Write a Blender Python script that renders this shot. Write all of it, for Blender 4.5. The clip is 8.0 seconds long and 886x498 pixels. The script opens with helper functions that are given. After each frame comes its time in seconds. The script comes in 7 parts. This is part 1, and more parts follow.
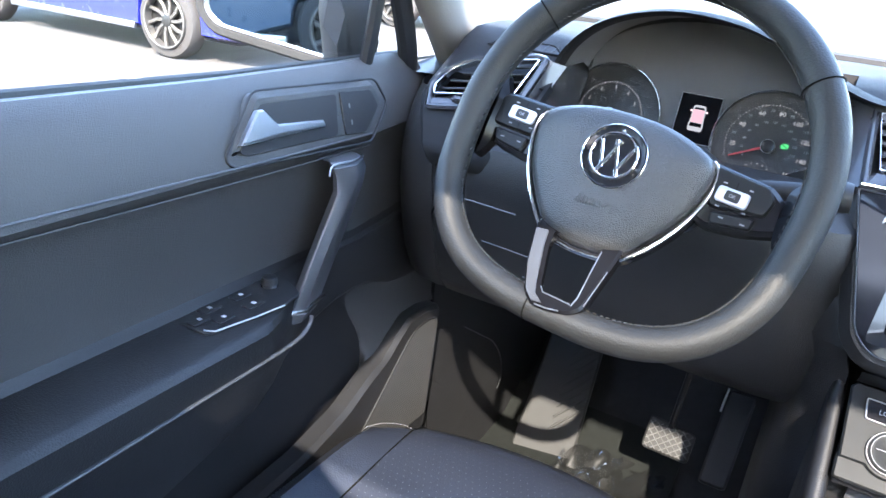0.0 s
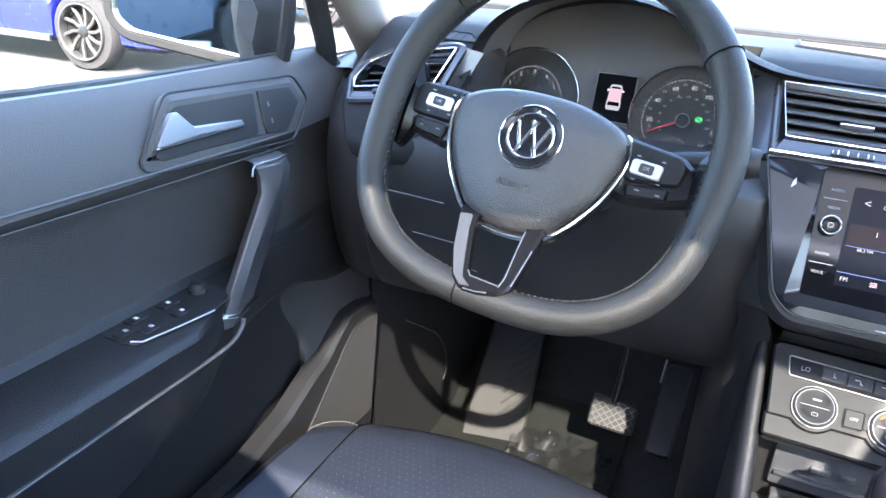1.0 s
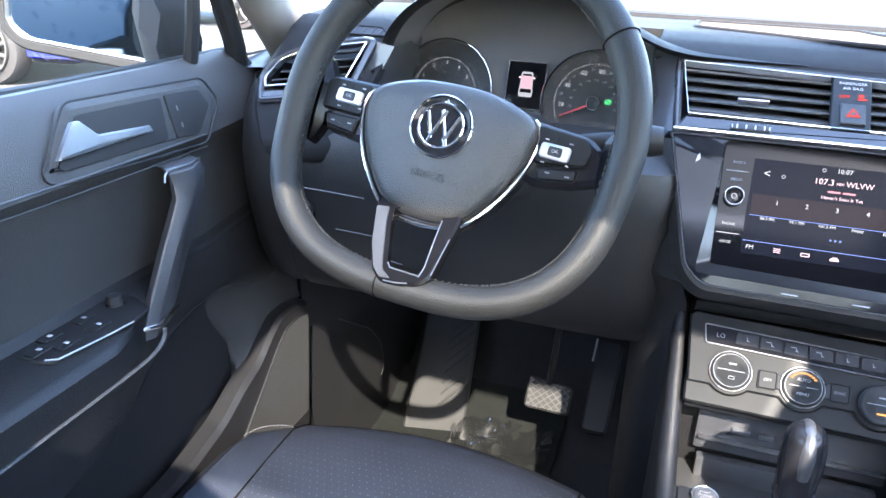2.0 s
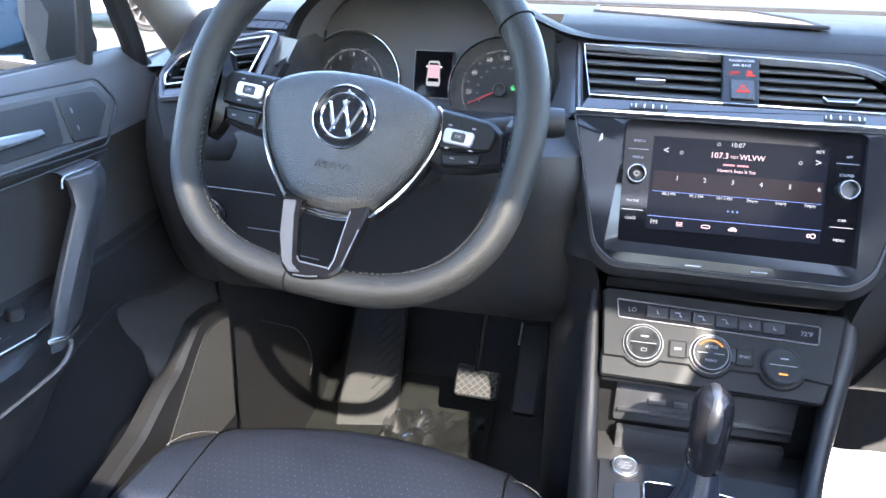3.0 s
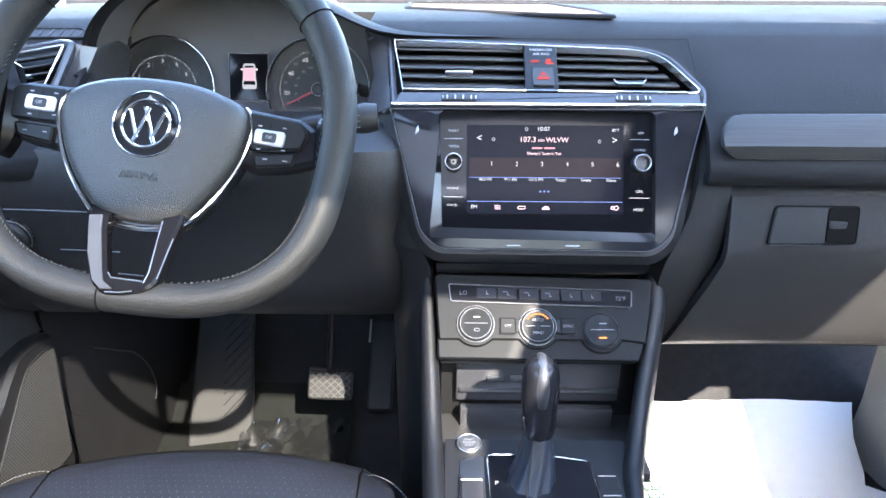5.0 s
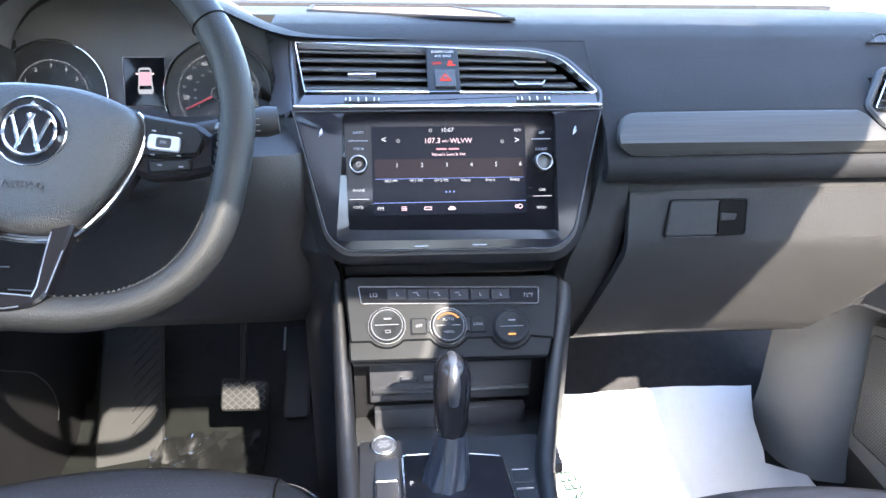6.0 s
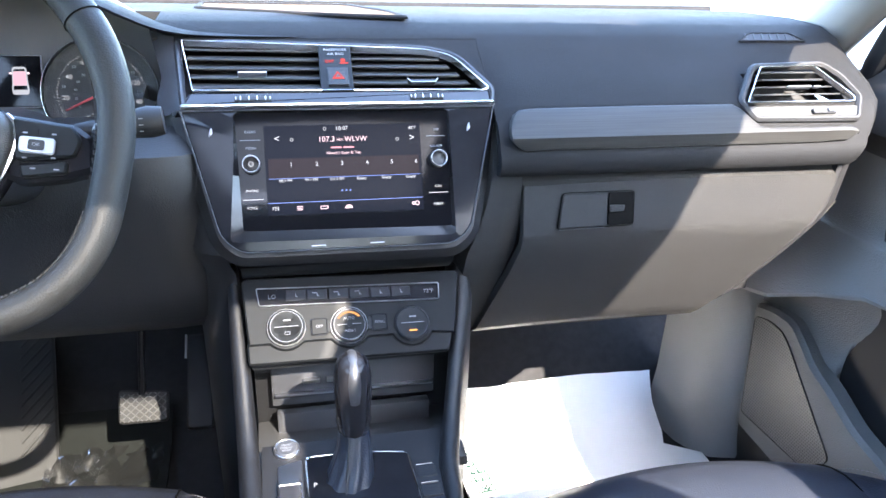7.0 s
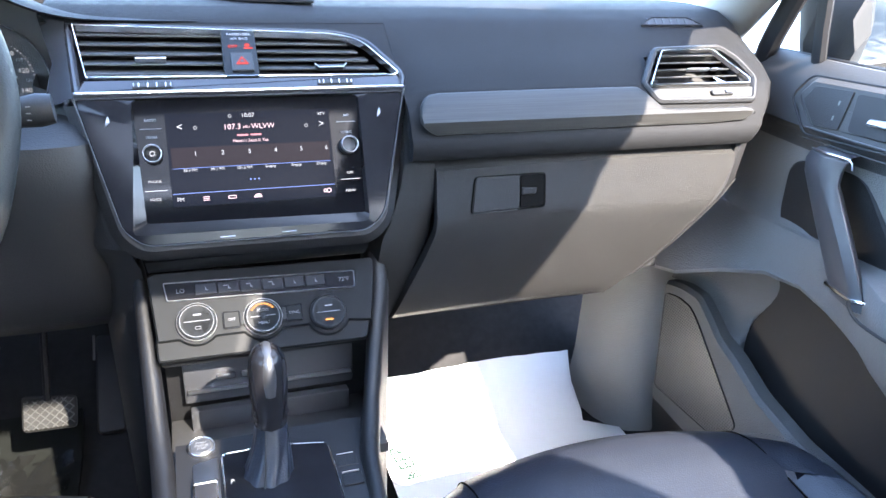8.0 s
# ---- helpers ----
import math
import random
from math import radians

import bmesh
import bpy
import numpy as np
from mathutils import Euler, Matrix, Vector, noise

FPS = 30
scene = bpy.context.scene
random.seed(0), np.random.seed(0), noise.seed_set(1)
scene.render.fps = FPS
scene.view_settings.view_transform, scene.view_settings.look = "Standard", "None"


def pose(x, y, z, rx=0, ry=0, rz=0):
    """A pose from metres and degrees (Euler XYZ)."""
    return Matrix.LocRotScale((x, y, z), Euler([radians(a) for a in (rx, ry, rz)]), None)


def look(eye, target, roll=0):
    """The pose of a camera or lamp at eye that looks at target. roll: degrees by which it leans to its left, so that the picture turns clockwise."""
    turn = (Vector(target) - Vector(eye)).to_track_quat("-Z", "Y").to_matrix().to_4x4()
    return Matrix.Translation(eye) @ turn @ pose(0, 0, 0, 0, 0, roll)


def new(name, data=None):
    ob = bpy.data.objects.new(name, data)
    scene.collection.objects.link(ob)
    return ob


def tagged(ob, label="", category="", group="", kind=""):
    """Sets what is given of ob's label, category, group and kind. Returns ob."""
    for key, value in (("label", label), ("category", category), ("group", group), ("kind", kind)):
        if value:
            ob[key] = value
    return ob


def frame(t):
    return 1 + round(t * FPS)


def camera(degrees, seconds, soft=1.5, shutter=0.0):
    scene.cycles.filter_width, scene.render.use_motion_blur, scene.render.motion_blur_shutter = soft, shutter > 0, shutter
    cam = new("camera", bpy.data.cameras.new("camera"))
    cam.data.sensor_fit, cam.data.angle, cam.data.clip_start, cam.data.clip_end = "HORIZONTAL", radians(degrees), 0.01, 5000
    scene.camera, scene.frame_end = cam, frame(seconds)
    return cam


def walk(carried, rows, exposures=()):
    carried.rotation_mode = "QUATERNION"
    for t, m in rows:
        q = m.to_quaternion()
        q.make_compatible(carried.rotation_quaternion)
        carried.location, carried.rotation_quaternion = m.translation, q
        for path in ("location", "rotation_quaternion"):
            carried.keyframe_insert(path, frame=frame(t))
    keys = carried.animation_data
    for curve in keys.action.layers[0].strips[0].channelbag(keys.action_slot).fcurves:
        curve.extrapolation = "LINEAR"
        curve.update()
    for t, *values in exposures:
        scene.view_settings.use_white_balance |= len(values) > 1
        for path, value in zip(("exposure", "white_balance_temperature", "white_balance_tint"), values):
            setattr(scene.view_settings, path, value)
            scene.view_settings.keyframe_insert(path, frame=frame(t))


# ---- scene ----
cam = camera(61.7, 8.0)
PATH = [
    (0, (0.036, -0.146, 1.322), (-0.834, 1.481, 0.551), 6.2),
    (0.5, (0.045, -0.145, 1.322), (-0.762, 1.516, 0.554), 5.0),
    (1, (0.053, -0.141, 1.317), (-0.684, 1.552, 0.55), 3.9),
    (1.5, (0.061, -0.14, 1.316), (-0.6, 1.584, 0.549), 2.9),
    (3, (0.09, -0.137, 1.31), (-0.311, 1.663, 0.534), 1.0),
    (3.5, (0.1, -0.136, 1.307), (-0.211, 1.68, 0.528), 0.6),
    (4, (0.112, -0.138, 1.308), (-0.106, 1.691, 0.529), 0.2),
    (4.5, (0.118, -0.142, 1.308), (-0.004, 1.698, 0.533), 0.1),
    (6, (0.136, -0.149, 1.306), (0.329, 1.692, 0.549), 0.8),
    (6.5, (0.144, -0.15, 1.304), (0.454, 1.676, 0.549), 1.3),
    (7, (0.152, -0.155, 1.305), (0.576, 1.649, 0.551), 1.7),
    (7.5, (0.158, -0.157, 1.302), (0.687, 1.617, 0.543), 2.0),
    (8, (0.162, -0.156, 1.299), (0.783, 1.581, 0.528), 2.3),
]
EXPOSURE, KELVIN, TINT = 4.95, 6400, 12
walk(cam, [(t, look(eye, target, roll)) for t, eye, target, roll in PATH], [(0, EXPOSURE, KELVIN, TINT), (8, EXPOSURE, KELVIN, TINT)])

# ---- light ----
XC = 0.2285          # middle line of the car
SUN_TO = Vector((0.455, -1.08, 1.0)).normalized()
sky_world = bpy.data.worlds.new("sky")
scene.world = sky_world
sky_world.use_nodes = True
wn = sky_world.node_tree
sky = wn.nodes.new("ShaderNodeTexSky")
sky.sky_type, sky.sun_disc = "NISHITA", False
sky.sun_elevation = math.asin(SUN_TO.z)
sky.sun_rotation = math.atan2(SUN_TO.x, SUN_TO.y)
wn.links.new(sky.outputs[0], wn.nodes["Background"].inputs[0])
wn.nodes["Background"].inputs[1].default_value = 0.15
sun = new("sun", bpy.data.lights.new("sun", "SUN"))
sun.data.energy, sun.data.angle, sun.data.color = 2.1, radians(0.6), (1.0, 0.90, 0.77)
sun.matrix_world = look(SUN_TO * 30, (0, 0, 0))


# ---- materials ----
def nodes_of(name):
    m = bpy.data.materials.new(name)
    m.use_nodes = True
    t = m.node_tree
    return m, t, t.nodes["Principled BSDF"]


def surface(name, colour, rough, metal=0.0, grain=0.0, grain_scale=900.0, vary=0.15, vary_scale=12.0, rough_vary=0.1,
            stretch=(1, 1, 1), coat=0.0, spec=0.5, cells=False, depth=0.0006):
    """A surface with variation at a coarse and a fine scale and a fine relief, in metres of the place."""
    m, t, b = nodes_of(name)
    n, l = t.nodes, t.links
    tc = n.new("ShaderNodeTexCoord")
    mp = n.new("ShaderNodeMapping")
    mp.inputs["Scale"].default_value = stretch
    l.new(tc.outputs["Object"], mp.inputs[0])
    big = n.new("ShaderNodeTexNoise")
    big.inputs["Scale"].default_value, big.inputs["Detail"].default_value = vary_scale, 6
    l.new(mp.outputs[0], big.inputs["Vector"])
    fine = n.new("ShaderNodeTexVoronoi" if cells else "ShaderNodeTexNoise")
    fine.inputs["Scale"].default_value = grain_scale
    l.new(mp.outputs[0], fine.inputs["Vector"])
    fine_out = fine.outputs["Distance"] if cells else fine.outputs[0]
    ramp = n.new("ShaderNodeMix")
    ramp.data_type = "RGBA"
    lo = [c * (1 - vary) for c in colour]
    hi = [min(1, c * (1 + vary)) for c in colour]
    ramp.inputs[6].default_value, ramp.inputs[7].default_value = (*lo, 1), (*hi, 1)
    l.new(big.outputs[0], ramp.inputs[0])
    l.new(ramp.outputs[2], b.inputs["Base Color"])
    mr = n.new("ShaderNodeMapRange")
    mr.inputs["To Min"].default_value, mr.inputs["To Max"].default_value = max(0.02, rough - rough_vary), min(1, rough + rough_vary)
    l.new(big.outputs[0], mr.inputs[0])
    l.new(mr.outputs[0], b.inputs["Roughness"])
    b.inputs["Metallic"].default_value = metal
    b.inputs["Coat Weight"].default_value = coat
    b.inputs["Coat Roughness"].default_value = 0.05
    b.inputs["Specular IOR Level"].default_value = spec
    if grain:
        bump = n.new("ShaderNodeBump")
        bump.inputs["Strength"].default_value, bump.inputs["Distance"].default_value = grain, depth
        l.new(fine_out, bump.inputs["Height"])
        l.new(bump.outputs[0], b.inputs["Normal"])
    return m


def glowing(name, colour, strength):
    m, t, b = nodes_of(name)
    b.inputs["Base Color"].default_value = (0.003, 0.003, 0.003, 1)
    b.inputs["Roughness"].default_value = 0.12
    b.inputs["Specular IOR Level"].default_value = 0.03
    b.inputs["Emission Color"].default_value, b.inputs["Emission Strength"].default_value = (*colour, 1), strength
    return m


def clear_glass(name, tint, gloss, milk=0.0):
    """A thin pane: it lets light straight through and mirrors a little."""
    m, t, b = nodes_of(name)
    n, l = t.nodes, t.links
    n.remove(b)
    tr, gl, mix = n.new("ShaderNodeBsdfTransparent"), n.new("ShaderNodeBsdfGlossy"), n.new("ShaderNodeMixShader")
    tr.inputs[0].default_value = (*tint, 1)
    gl.inputs["Roughness"].default_value = 0.02
    mix.inputs[0].default_value = gloss
    l.new(tr.outputs[0], mix.inputs[1]), l.new(gl.outputs[0], mix.inputs[2])
    l.new(mix.outputs[0], n["Material Output"].inputs[0])
    if milk:
        # a slightly milky film
        di, more = n.new("ShaderNodeBsdfDiffuse"), n.new("ShaderNodeMixShader")
        di.inputs[0].default_value = (0.8, 0.8, 0.8, 1)
        more.inputs[0].default_value = milk
        l.new(mix.outputs[0], more.inputs[1]), l.new(di.outputs[0], more.inputs[2])
        l.new(more.outputs[0], n["Material Output"].inputs[0])
    return m


def perforated(name, colour, step, hole, inside=0.16):
    """Leather with a grid of small punched holes seen from above, and a fine grain."""
    m = surface(name, colour, 0.42, grain=0.35, grain_scale=420, vary=0.12, vary_scale=9, cells=True)
    t = m.node_tree
    n, l, b = t.nodes, t.links, t.nodes["Principled BSDF"]
    tc, sep = n.new("ShaderNodeTexCoord"), n.new("ShaderNodeSeparateXYZ")
    l.new(tc.outputs["Object"], sep.inputs[0])

    def op(kind, a, c=None):
        q = n.new("ShaderNodeMath")
        q.operation = kind
        for i, v in enumerate((a, c)):
            if v is None:
                continue
            if isinstance(v, (int, float)):
                q.inputs[i].default_value = v
            else:
                l.new(v, q.inputs[i])
        return q.outputs[0]
    gx, gy = op("DIVIDE", sep.outputs[0], step), op("DIVIDE", sep.outputs[1], step)
    row = op("MULTIPLY", op("MODULO", op("ABSOLUTE", op("FLOOR", gy)), 2.0), 0.5)
    cx = op("SUBTRACT", op("FRACT", op("ADD", gx, row)), 0.5)
    cy = op("SUBTRACT", op("FRACT", gy), 0.5)
    d = op("SQRT", op("ADD", op("MULTIPLY", cx, cx), op("MULTIPLY", cy, cy)))
    dot = op("LESS_THAN", d, hole)
    old = b.inputs["Base Color"].links[0].from_socket
    mix = n.new("ShaderNodeMix")
    mix.data_type = "RGBA"
    mix.inputs[7].default_value = (inside, inside, inside * 1.05, 1)
    l.new(dot, mix.inputs[0]), l.new(old, mix.inputs[6])
    l.new(mix.outputs[2], b.inputs["Base Color"])
    return m


M_PAD = surface("soft_dash_skin", (0.0090, 0.0092, 0.0100), 0.68, grain=0.6, grain_scale=900, cells=True, vary=0.12, spec=0.12)
M_RING = surface("bright_silver_paint", (0.42, 0.43, 0.45), 0.35, metal=0.4, vary=0.06)
M_CASE = surface("matt_mirror_case", (0.017, 0.0172, 0.018), 0.75, grain=0.3, grain_scale=300, spec=0.18)
M_STEEL = surface("steel_blue_paint", (0.05, 0.072, 0.10), 0.3, coat=0.5, vary=0.06)
M_NEEDLE = surface("red_needle", (0.40, 0.035, 0.04), 0.5)
M_PANEL = surface("satin_dark_panel", (0.0072, 0.0080, 0.0088), 0.46, vary=0.1, grain=0.1, grain_scale=1500, spec=0.16)
M_RIB = surface("worn_bright_rib", (0.048, 0.047, 0.045), 0.5, vary=0.3, vary_scale=60)
M_MARK = surface("grey_print", (0.20, 0.20, 0.21), 0.6)
M_TREAD = surface("worn_grey_rubber", (0.012, 0.0118, 0.011), 0.7, grain=0.6, grain_scale=400, vary=0.35, vary_scale=40)
M_FOOT = surface("worn_foot_rest_plastic", (0.018, 0.0178, 0.0168), 0.7, grain=0.5, grain_scale=500, vary=0.3, vary_scale=40)
M_LOWER = surface("lower_dash_plastic", (0.0092, 0.0088, 0.0082), 0.52, grain=1.0, grain_scale=1300, cells=True, vary=0.14, depth=0.0008, spec=0.42)
# passenger-side grey, paler than the driver's, painting light bounced off the paper
M_LOWBOUNCE = surface("bounce_lit_lower_door", (0.125, 0.122, 0.117), 0.6, grain=0.8, grain_scale=420, cells=True, vary=0.1)
M_DARK = surface("dark_plastic", (0.0115, 0.0115, 0.0122), 0.5, grain=0.4, grain_scale=600, cells=True, spec=0.35)
# same bounced light for the pocket wall; also the grey of small marks
M_GREYBOUNCE = surface("mark_grey_and_bounce_lit_plastic", (0.10, 0.098, 0.094), 0.6, grain=0.8, grain_scale=420, cells=True, vary=0.1)
M_DOOR = surface("dark_door_skin", (0.031, 0.0305, 0.0305), 0.56, grain=0.8, grain_scale=800, cells=True, vary=0.12, depth=0.0004, spec=0.4)
M_BLACK = surface("deep_black_plastic", (0.012, 0.012, 0.013), 0.55, grain=0.2, grain_scale=700, spec=0.3)
M_PIANO = surface("gloss_black_trim", (0.012, 0.012, 0.014), 0.11, rough_vary=0.04, spec=0.17, vary=0.3, vary_scale=40)
M_GREYGLOSS = surface("dark_grey_gloss_trim", (0.026, 0.0265, 0.030), 0.22, rough_vary=0.05, coat=0.12, spec=0.35)
M_CHROME = surface("chrome", (0.78, 0.79, 0.80), 0.12, metal=1.0, rough_vary=0.05, vary=0.05)
M_SATIN = surface("satin_silver", (0.45, 0.455, 0.47), 0.32, metal=1.0, rough_vary=0.06, vary=0.06, grain=0.1)
M_FRAME = surface("satin_vent_frame", (0.024, 0.0235, 0.022), 0.5, metal=0.15, rough_vary=0.06, spec=0.35, vary=0.06)
M_BRUSHED = surface("brushed_grey_trim", (0.0195, 0.0188, 0.0175), 0.5, metal=0.1, vary=0.97, vary_scale=230, stretch=(0.04, 1, 3), grain=0.3, grain_scale=260, spec=0.3)
M_RIM = surface("wheel_leather", (0.0118, 0.0120, 0.0118), 0.54, grain=0.3, grain_scale=600, cells=True, spec=0.27, vary=0.25, vary_scale=20)
M_AIRBAG = surface("airbag_cover_grain", (0.022, 0.022, 0.0217), 0.38, grain=0.9, grain_scale=900, cells=True, depth=0.0005)
M_SEAT = surface("black_leather", (0.0135, 0.0165, 0.0245), 0.4, grain=0.45, grain_scale=420, cells=True, vary=0.2)
# hole dots paler than the leather paint the sun they catch
M_PERFLIT = perforated("perforated_leather_lit_holes", (0.0135, 0.0165, 0.0245), 0.0098, 0.062, 0.11)
# shaded copy with fainter dots for the passenger seat
M_PERFDIM = perforated("perforated_leather_dim_holes", (0.0135, 0.0165, 0.0245), 0.0098, 0.055, 0.045)
# dark binnacle plastic lifted to grey, painting the haze over it
M_HAZYBINNACLE = surface("haze_greyed_binnacle_plastic", (0.075, 0.075, 0.080), 0.6, grain=0.3, grain_scale=900, spec=0.3)
M_THREAD = surface("pale_seat_thread", (0.20, 0.20, 0.21), 0.7)
# passenger kick panel's dark plastic, paled to paint the paper's bounce
M_KICKBOUNCE = surface("bounce_lit_kick_plastic", (0.20, 0.195, 0.187), 0.6, grain=0.7, grain_scale=450, cells=True, vary=0.1)
M_RAIL = surface("black_padded_rail", (0.0095, 0.0095, 0.0105), 0.46, grain=0.5, grain_scale=900, cells=True, spec=0.32, vary=0.1)
M_STITCH = surface("grey_thread", (0.022, 0.022, 0.022), 0.8, grain=0.3)
M_SEAM = surface("seam_shadow", (0.004, 0.004, 0.004), 0.8, spec=0.05)
M_RUBBER = surface("rubber", (0.03, 0.03, 0.031), 0.65, grain=0.5, grain_scale=300)
M_CARPET = surface("dark_carpet", (0.022, 0.022, 0.023), 0.95, grain=1.0, grain_scale=900, vary=0.4, vary_scale=60, spec=0.1)
M_MAT = surface("floor_mat_pile", (0.0095, 0.0105, 0.0095), 0.9, grain=1.0, grain_scale=700, vary=0.4, vary_scale=70, spec=0.12)
M_PAPER = surface("white_paper", (0.86, 0.86, 0.86), 0.75, grain=0.25, grain_scale=60, vary=0.04)
M_GREENINK = surface("green_ink", (0.004, 0.030, 0.022), 0.7)
M_CLOTH = surface("grey_headliner_cloth", (0.56, 0.55, 0.54), 0.9, grain=0.6, grain_scale=800, vary=0.08)
M_PILLAR = surface("light_grey_pillar_plastic", (0.16, 0.153, 0.143), 0.6, grain=0.5, grain_scale=500, cells=True, vary=0.08)
M_SCREEN = surface("screen_glass", (0.004, 0.004, 0.005), 0.06, rough_vary=0.02, spec=0.12)
M_DISPLAY = glowing("lit_display", (0.06, 0.075, 0.15), 0.009)
M_BAND = glowing("lit_display_band", (0.20, 0.15, 0.19), 0.010)
M_WHITEINK = glowing("white_lit_print", (0.85, 0.87, 0.95), 0.055)
M_DIALINK = glowing("dim_dial_print", (0.85, 0.87, 0.95), 0.026)
M_PINKINK = glowing("pink_lit_print", (1.0, 0.72, 0.80), 0.07)
M_BLUEINK = glowing("blue_lit_print", (0.25, 0.35, 0.8), 0.06)
M_RED = glowing("red_lit_print", (1.0, 0.10, 0.08), 0.045)
M_AMBER = glowing("amber_lit_print", (1.0, 0.40, 0.12), 0.08)
M_GREEN = glowing("green_lit_print", (0.10, 0.8, 0.25), 0.045)
M_ICONPINK = glowing("pink_car_symbol", (0.95, 0.42, 0.50), 0.05)
M_DIALFACE = surface("matt_dial_face", (0.018, 0.019, 0.020), 0.6, spec=0.2, vary=0.1)
M_FACET = surface("polished_black_facet", (0.012, 0.012, 0.013), 0.14, rough_vary=0.03, spec=0.28, vary=0.2)
M_DEEP = surface("deep_gloss_black", (0.005, 0.005, 0.006), 0.2, rough_vary=0.04, spec=0.10, vary=0.2)
M_INLAY = surface("polished_grey_inlay", (0.075, 0.077, 0.083), 0.36, metal=0.6, rough_vary=0.05, vary=0.08)
M_PRINT = surface("grey_print", (0.42, 0.42, 0.44), 0.6)
M_PULL = surface("satin_grey_plastic", (0.042, 0.043, 0.047), 0.42, vary=0.08)
# tan tone that paints sunlight on the dark tray
M_SUNLID = surface("sun_tinted_tray_lid", (0.10, 0.072, 0.048), 0.9, grain=0.6, grain_scale=500, cells=True, spec=0.04)
M_GLASS = clear_glass("window_glass", (0.93, 0.96, 0.95), 0.05)
M_MIRROR = surface("mirror_silver", (0.48, 0.54, 0.58), 0.02, metal=1.0, rough_vary=0.01, vary=0.02)
M_ROOFGLASS = clear_glass("tinted_roof_glass", (0.42, 0.43, 0.43), 0.05)
M_FILM = clear_glass("clear_plastic_film", (0.98, 0.98, 0.98), 0.42, 0.006)
M_FILM.node_tree.nodes["Glossy BSDF"].inputs["Roughness"].default_value = 0.16
M_BODY = surface("dark_grey_paint", (0.10, 0.105, 0.10), 0.25, metal=0.3, coat=0.8, vary=0.05)
M_BLUE = surface("blue_car_paint", (0.010, 0.014, 0.18), 0.25, coat=0.8, vary=0.06)
M_WHITECAR = surface("white_car_paint", (0.78, 0.78, 0.78), 0.3, coat=0.6, vary=0.03)
M_TYRE = surface("tyre_rubber", (0.016, 0.0145, 0.014), 0.8, grain=0.5, grain_scale=120)
M_RIMGREY = surface("machined_alloy", (0.11, 0.105, 0.10), 0.35, metal=0.7, vary=0.1)
M_RIMDARK = surface("dark_alloy", (0.02, 0.02, 0.02), 0.4, metal=0.5)
M_ASPHALT = surface("asphalt", (0.038, 0.0363, 0.036), 0.9, grain=0.8, grain_scale=140, vary=0.25, vary_scale=1.2)
M_LINE = surface("white_road_paint", (0.22, 0.22, 0.215), 0.8, grain=0.5, grain_scale=120, vary=0.12, vary_scale=9)
M_BARK = surface("bark", (0.10, 0.075, 0.05), 0.9, grain=1.0, grain_scale=30)
M_LEAF = surface("foliage", (0.05, 0.09, 0.03), 0.6, vary=0.5, vary_scale=3)


# ---- building helpers ----
WORLD = {}


def thing(name, at, label, category, group="", kind=""):
    ob = new(name)
    ob.empty_display_size = 0.05
    ob.matrix_basis = Matrix.Translation(at)
    WORLD[ob.name] = Matrix.Translation(at)
    return tagged(ob, label, category, group, kind)


def part(name, bm, material, parent=None, label="", m=None, flat=False):
    """One mesh object at the pose m, under a thing or a part."""
    if isinstance(bm, bpy.types.Mesh):
        me = bm
    else:
        bmesh.ops.remove_doubles(bm, verts=bm.verts, dist=1e-6)
        bmesh.ops.recalc_face_normals(bm, faces=bm.faces)
        if not flat:
            for f in bm.faces:
                f.smooth = True
            for e in bm.edges:
                if len(e.link_faces) == 2 and e.calc_face_angle(0) > 0.6:
                    e.smooth = False
        me = bpy.data.meshes.new(name)
        bm.to_mesh(me)
        bm.free()
    if not me.materials:
        me.materials.append(material)
    ob = new(name, me)
    m = m or Matrix.Identity(4)
    if parent:
        ob.parent = parent
        ob.matrix_parent_inverse = WORLD[parent.name].inverted()
    ob.matrix_basis = m
    WORLD[ob.name] = m
    if label:
        ob["label"] = label
    return ob


def single(name, bm, material, label, category, m=None, group="", kind=""):
    return tagged(part(name, bm, material, None, "", m), label, category, group, kind)


def face_m(x, y, z, lean, yaw=0.0, roll=0.0):
    """A plane that faces the cabin: u to the right, v up and leaning forward, w towards the seats."""
    a = radians(lean)
    m = Matrix(((1, 0, 0, 0), (0, math.sin(a), -math.cos(a), 0), (0, math.cos(a), math.sin(a), 0), (0, 0, 0, 1)))
    return Matrix.Translation((x, y, z)) @ pose(0, 0, 0, 0, 0, yaw) @ m @ pose(0, 0, 0, 0, 0, roll)


def rounded(poly, r, n=4):
    """The polygon with its corners rounded; r one radius or one for each corner."""
    out, k = [], len(poly)
    for i in range(k):
        p, a, b = Vector(poly[i]), Vector(poly[i - 1]), Vector(poly[(i + 1) % k])
        ri = r[i] if isinstance(r, (list, tuple)) else r
        u, v = (a - p), (b - p)
        d = min(ri, u.length * 0.45, v.length * 0.45)
        if d < 1e-5:
            out.append(tuple(p))
            continue
        s, e = p + u.normalized() * d, p + v.normalized() * d
        for j in range(n + 1):
            q = j / n
            out.append(tuple((1 - q) ** 2 * s + 2 * q * (1 - q) * p + q * q * e))
    return out


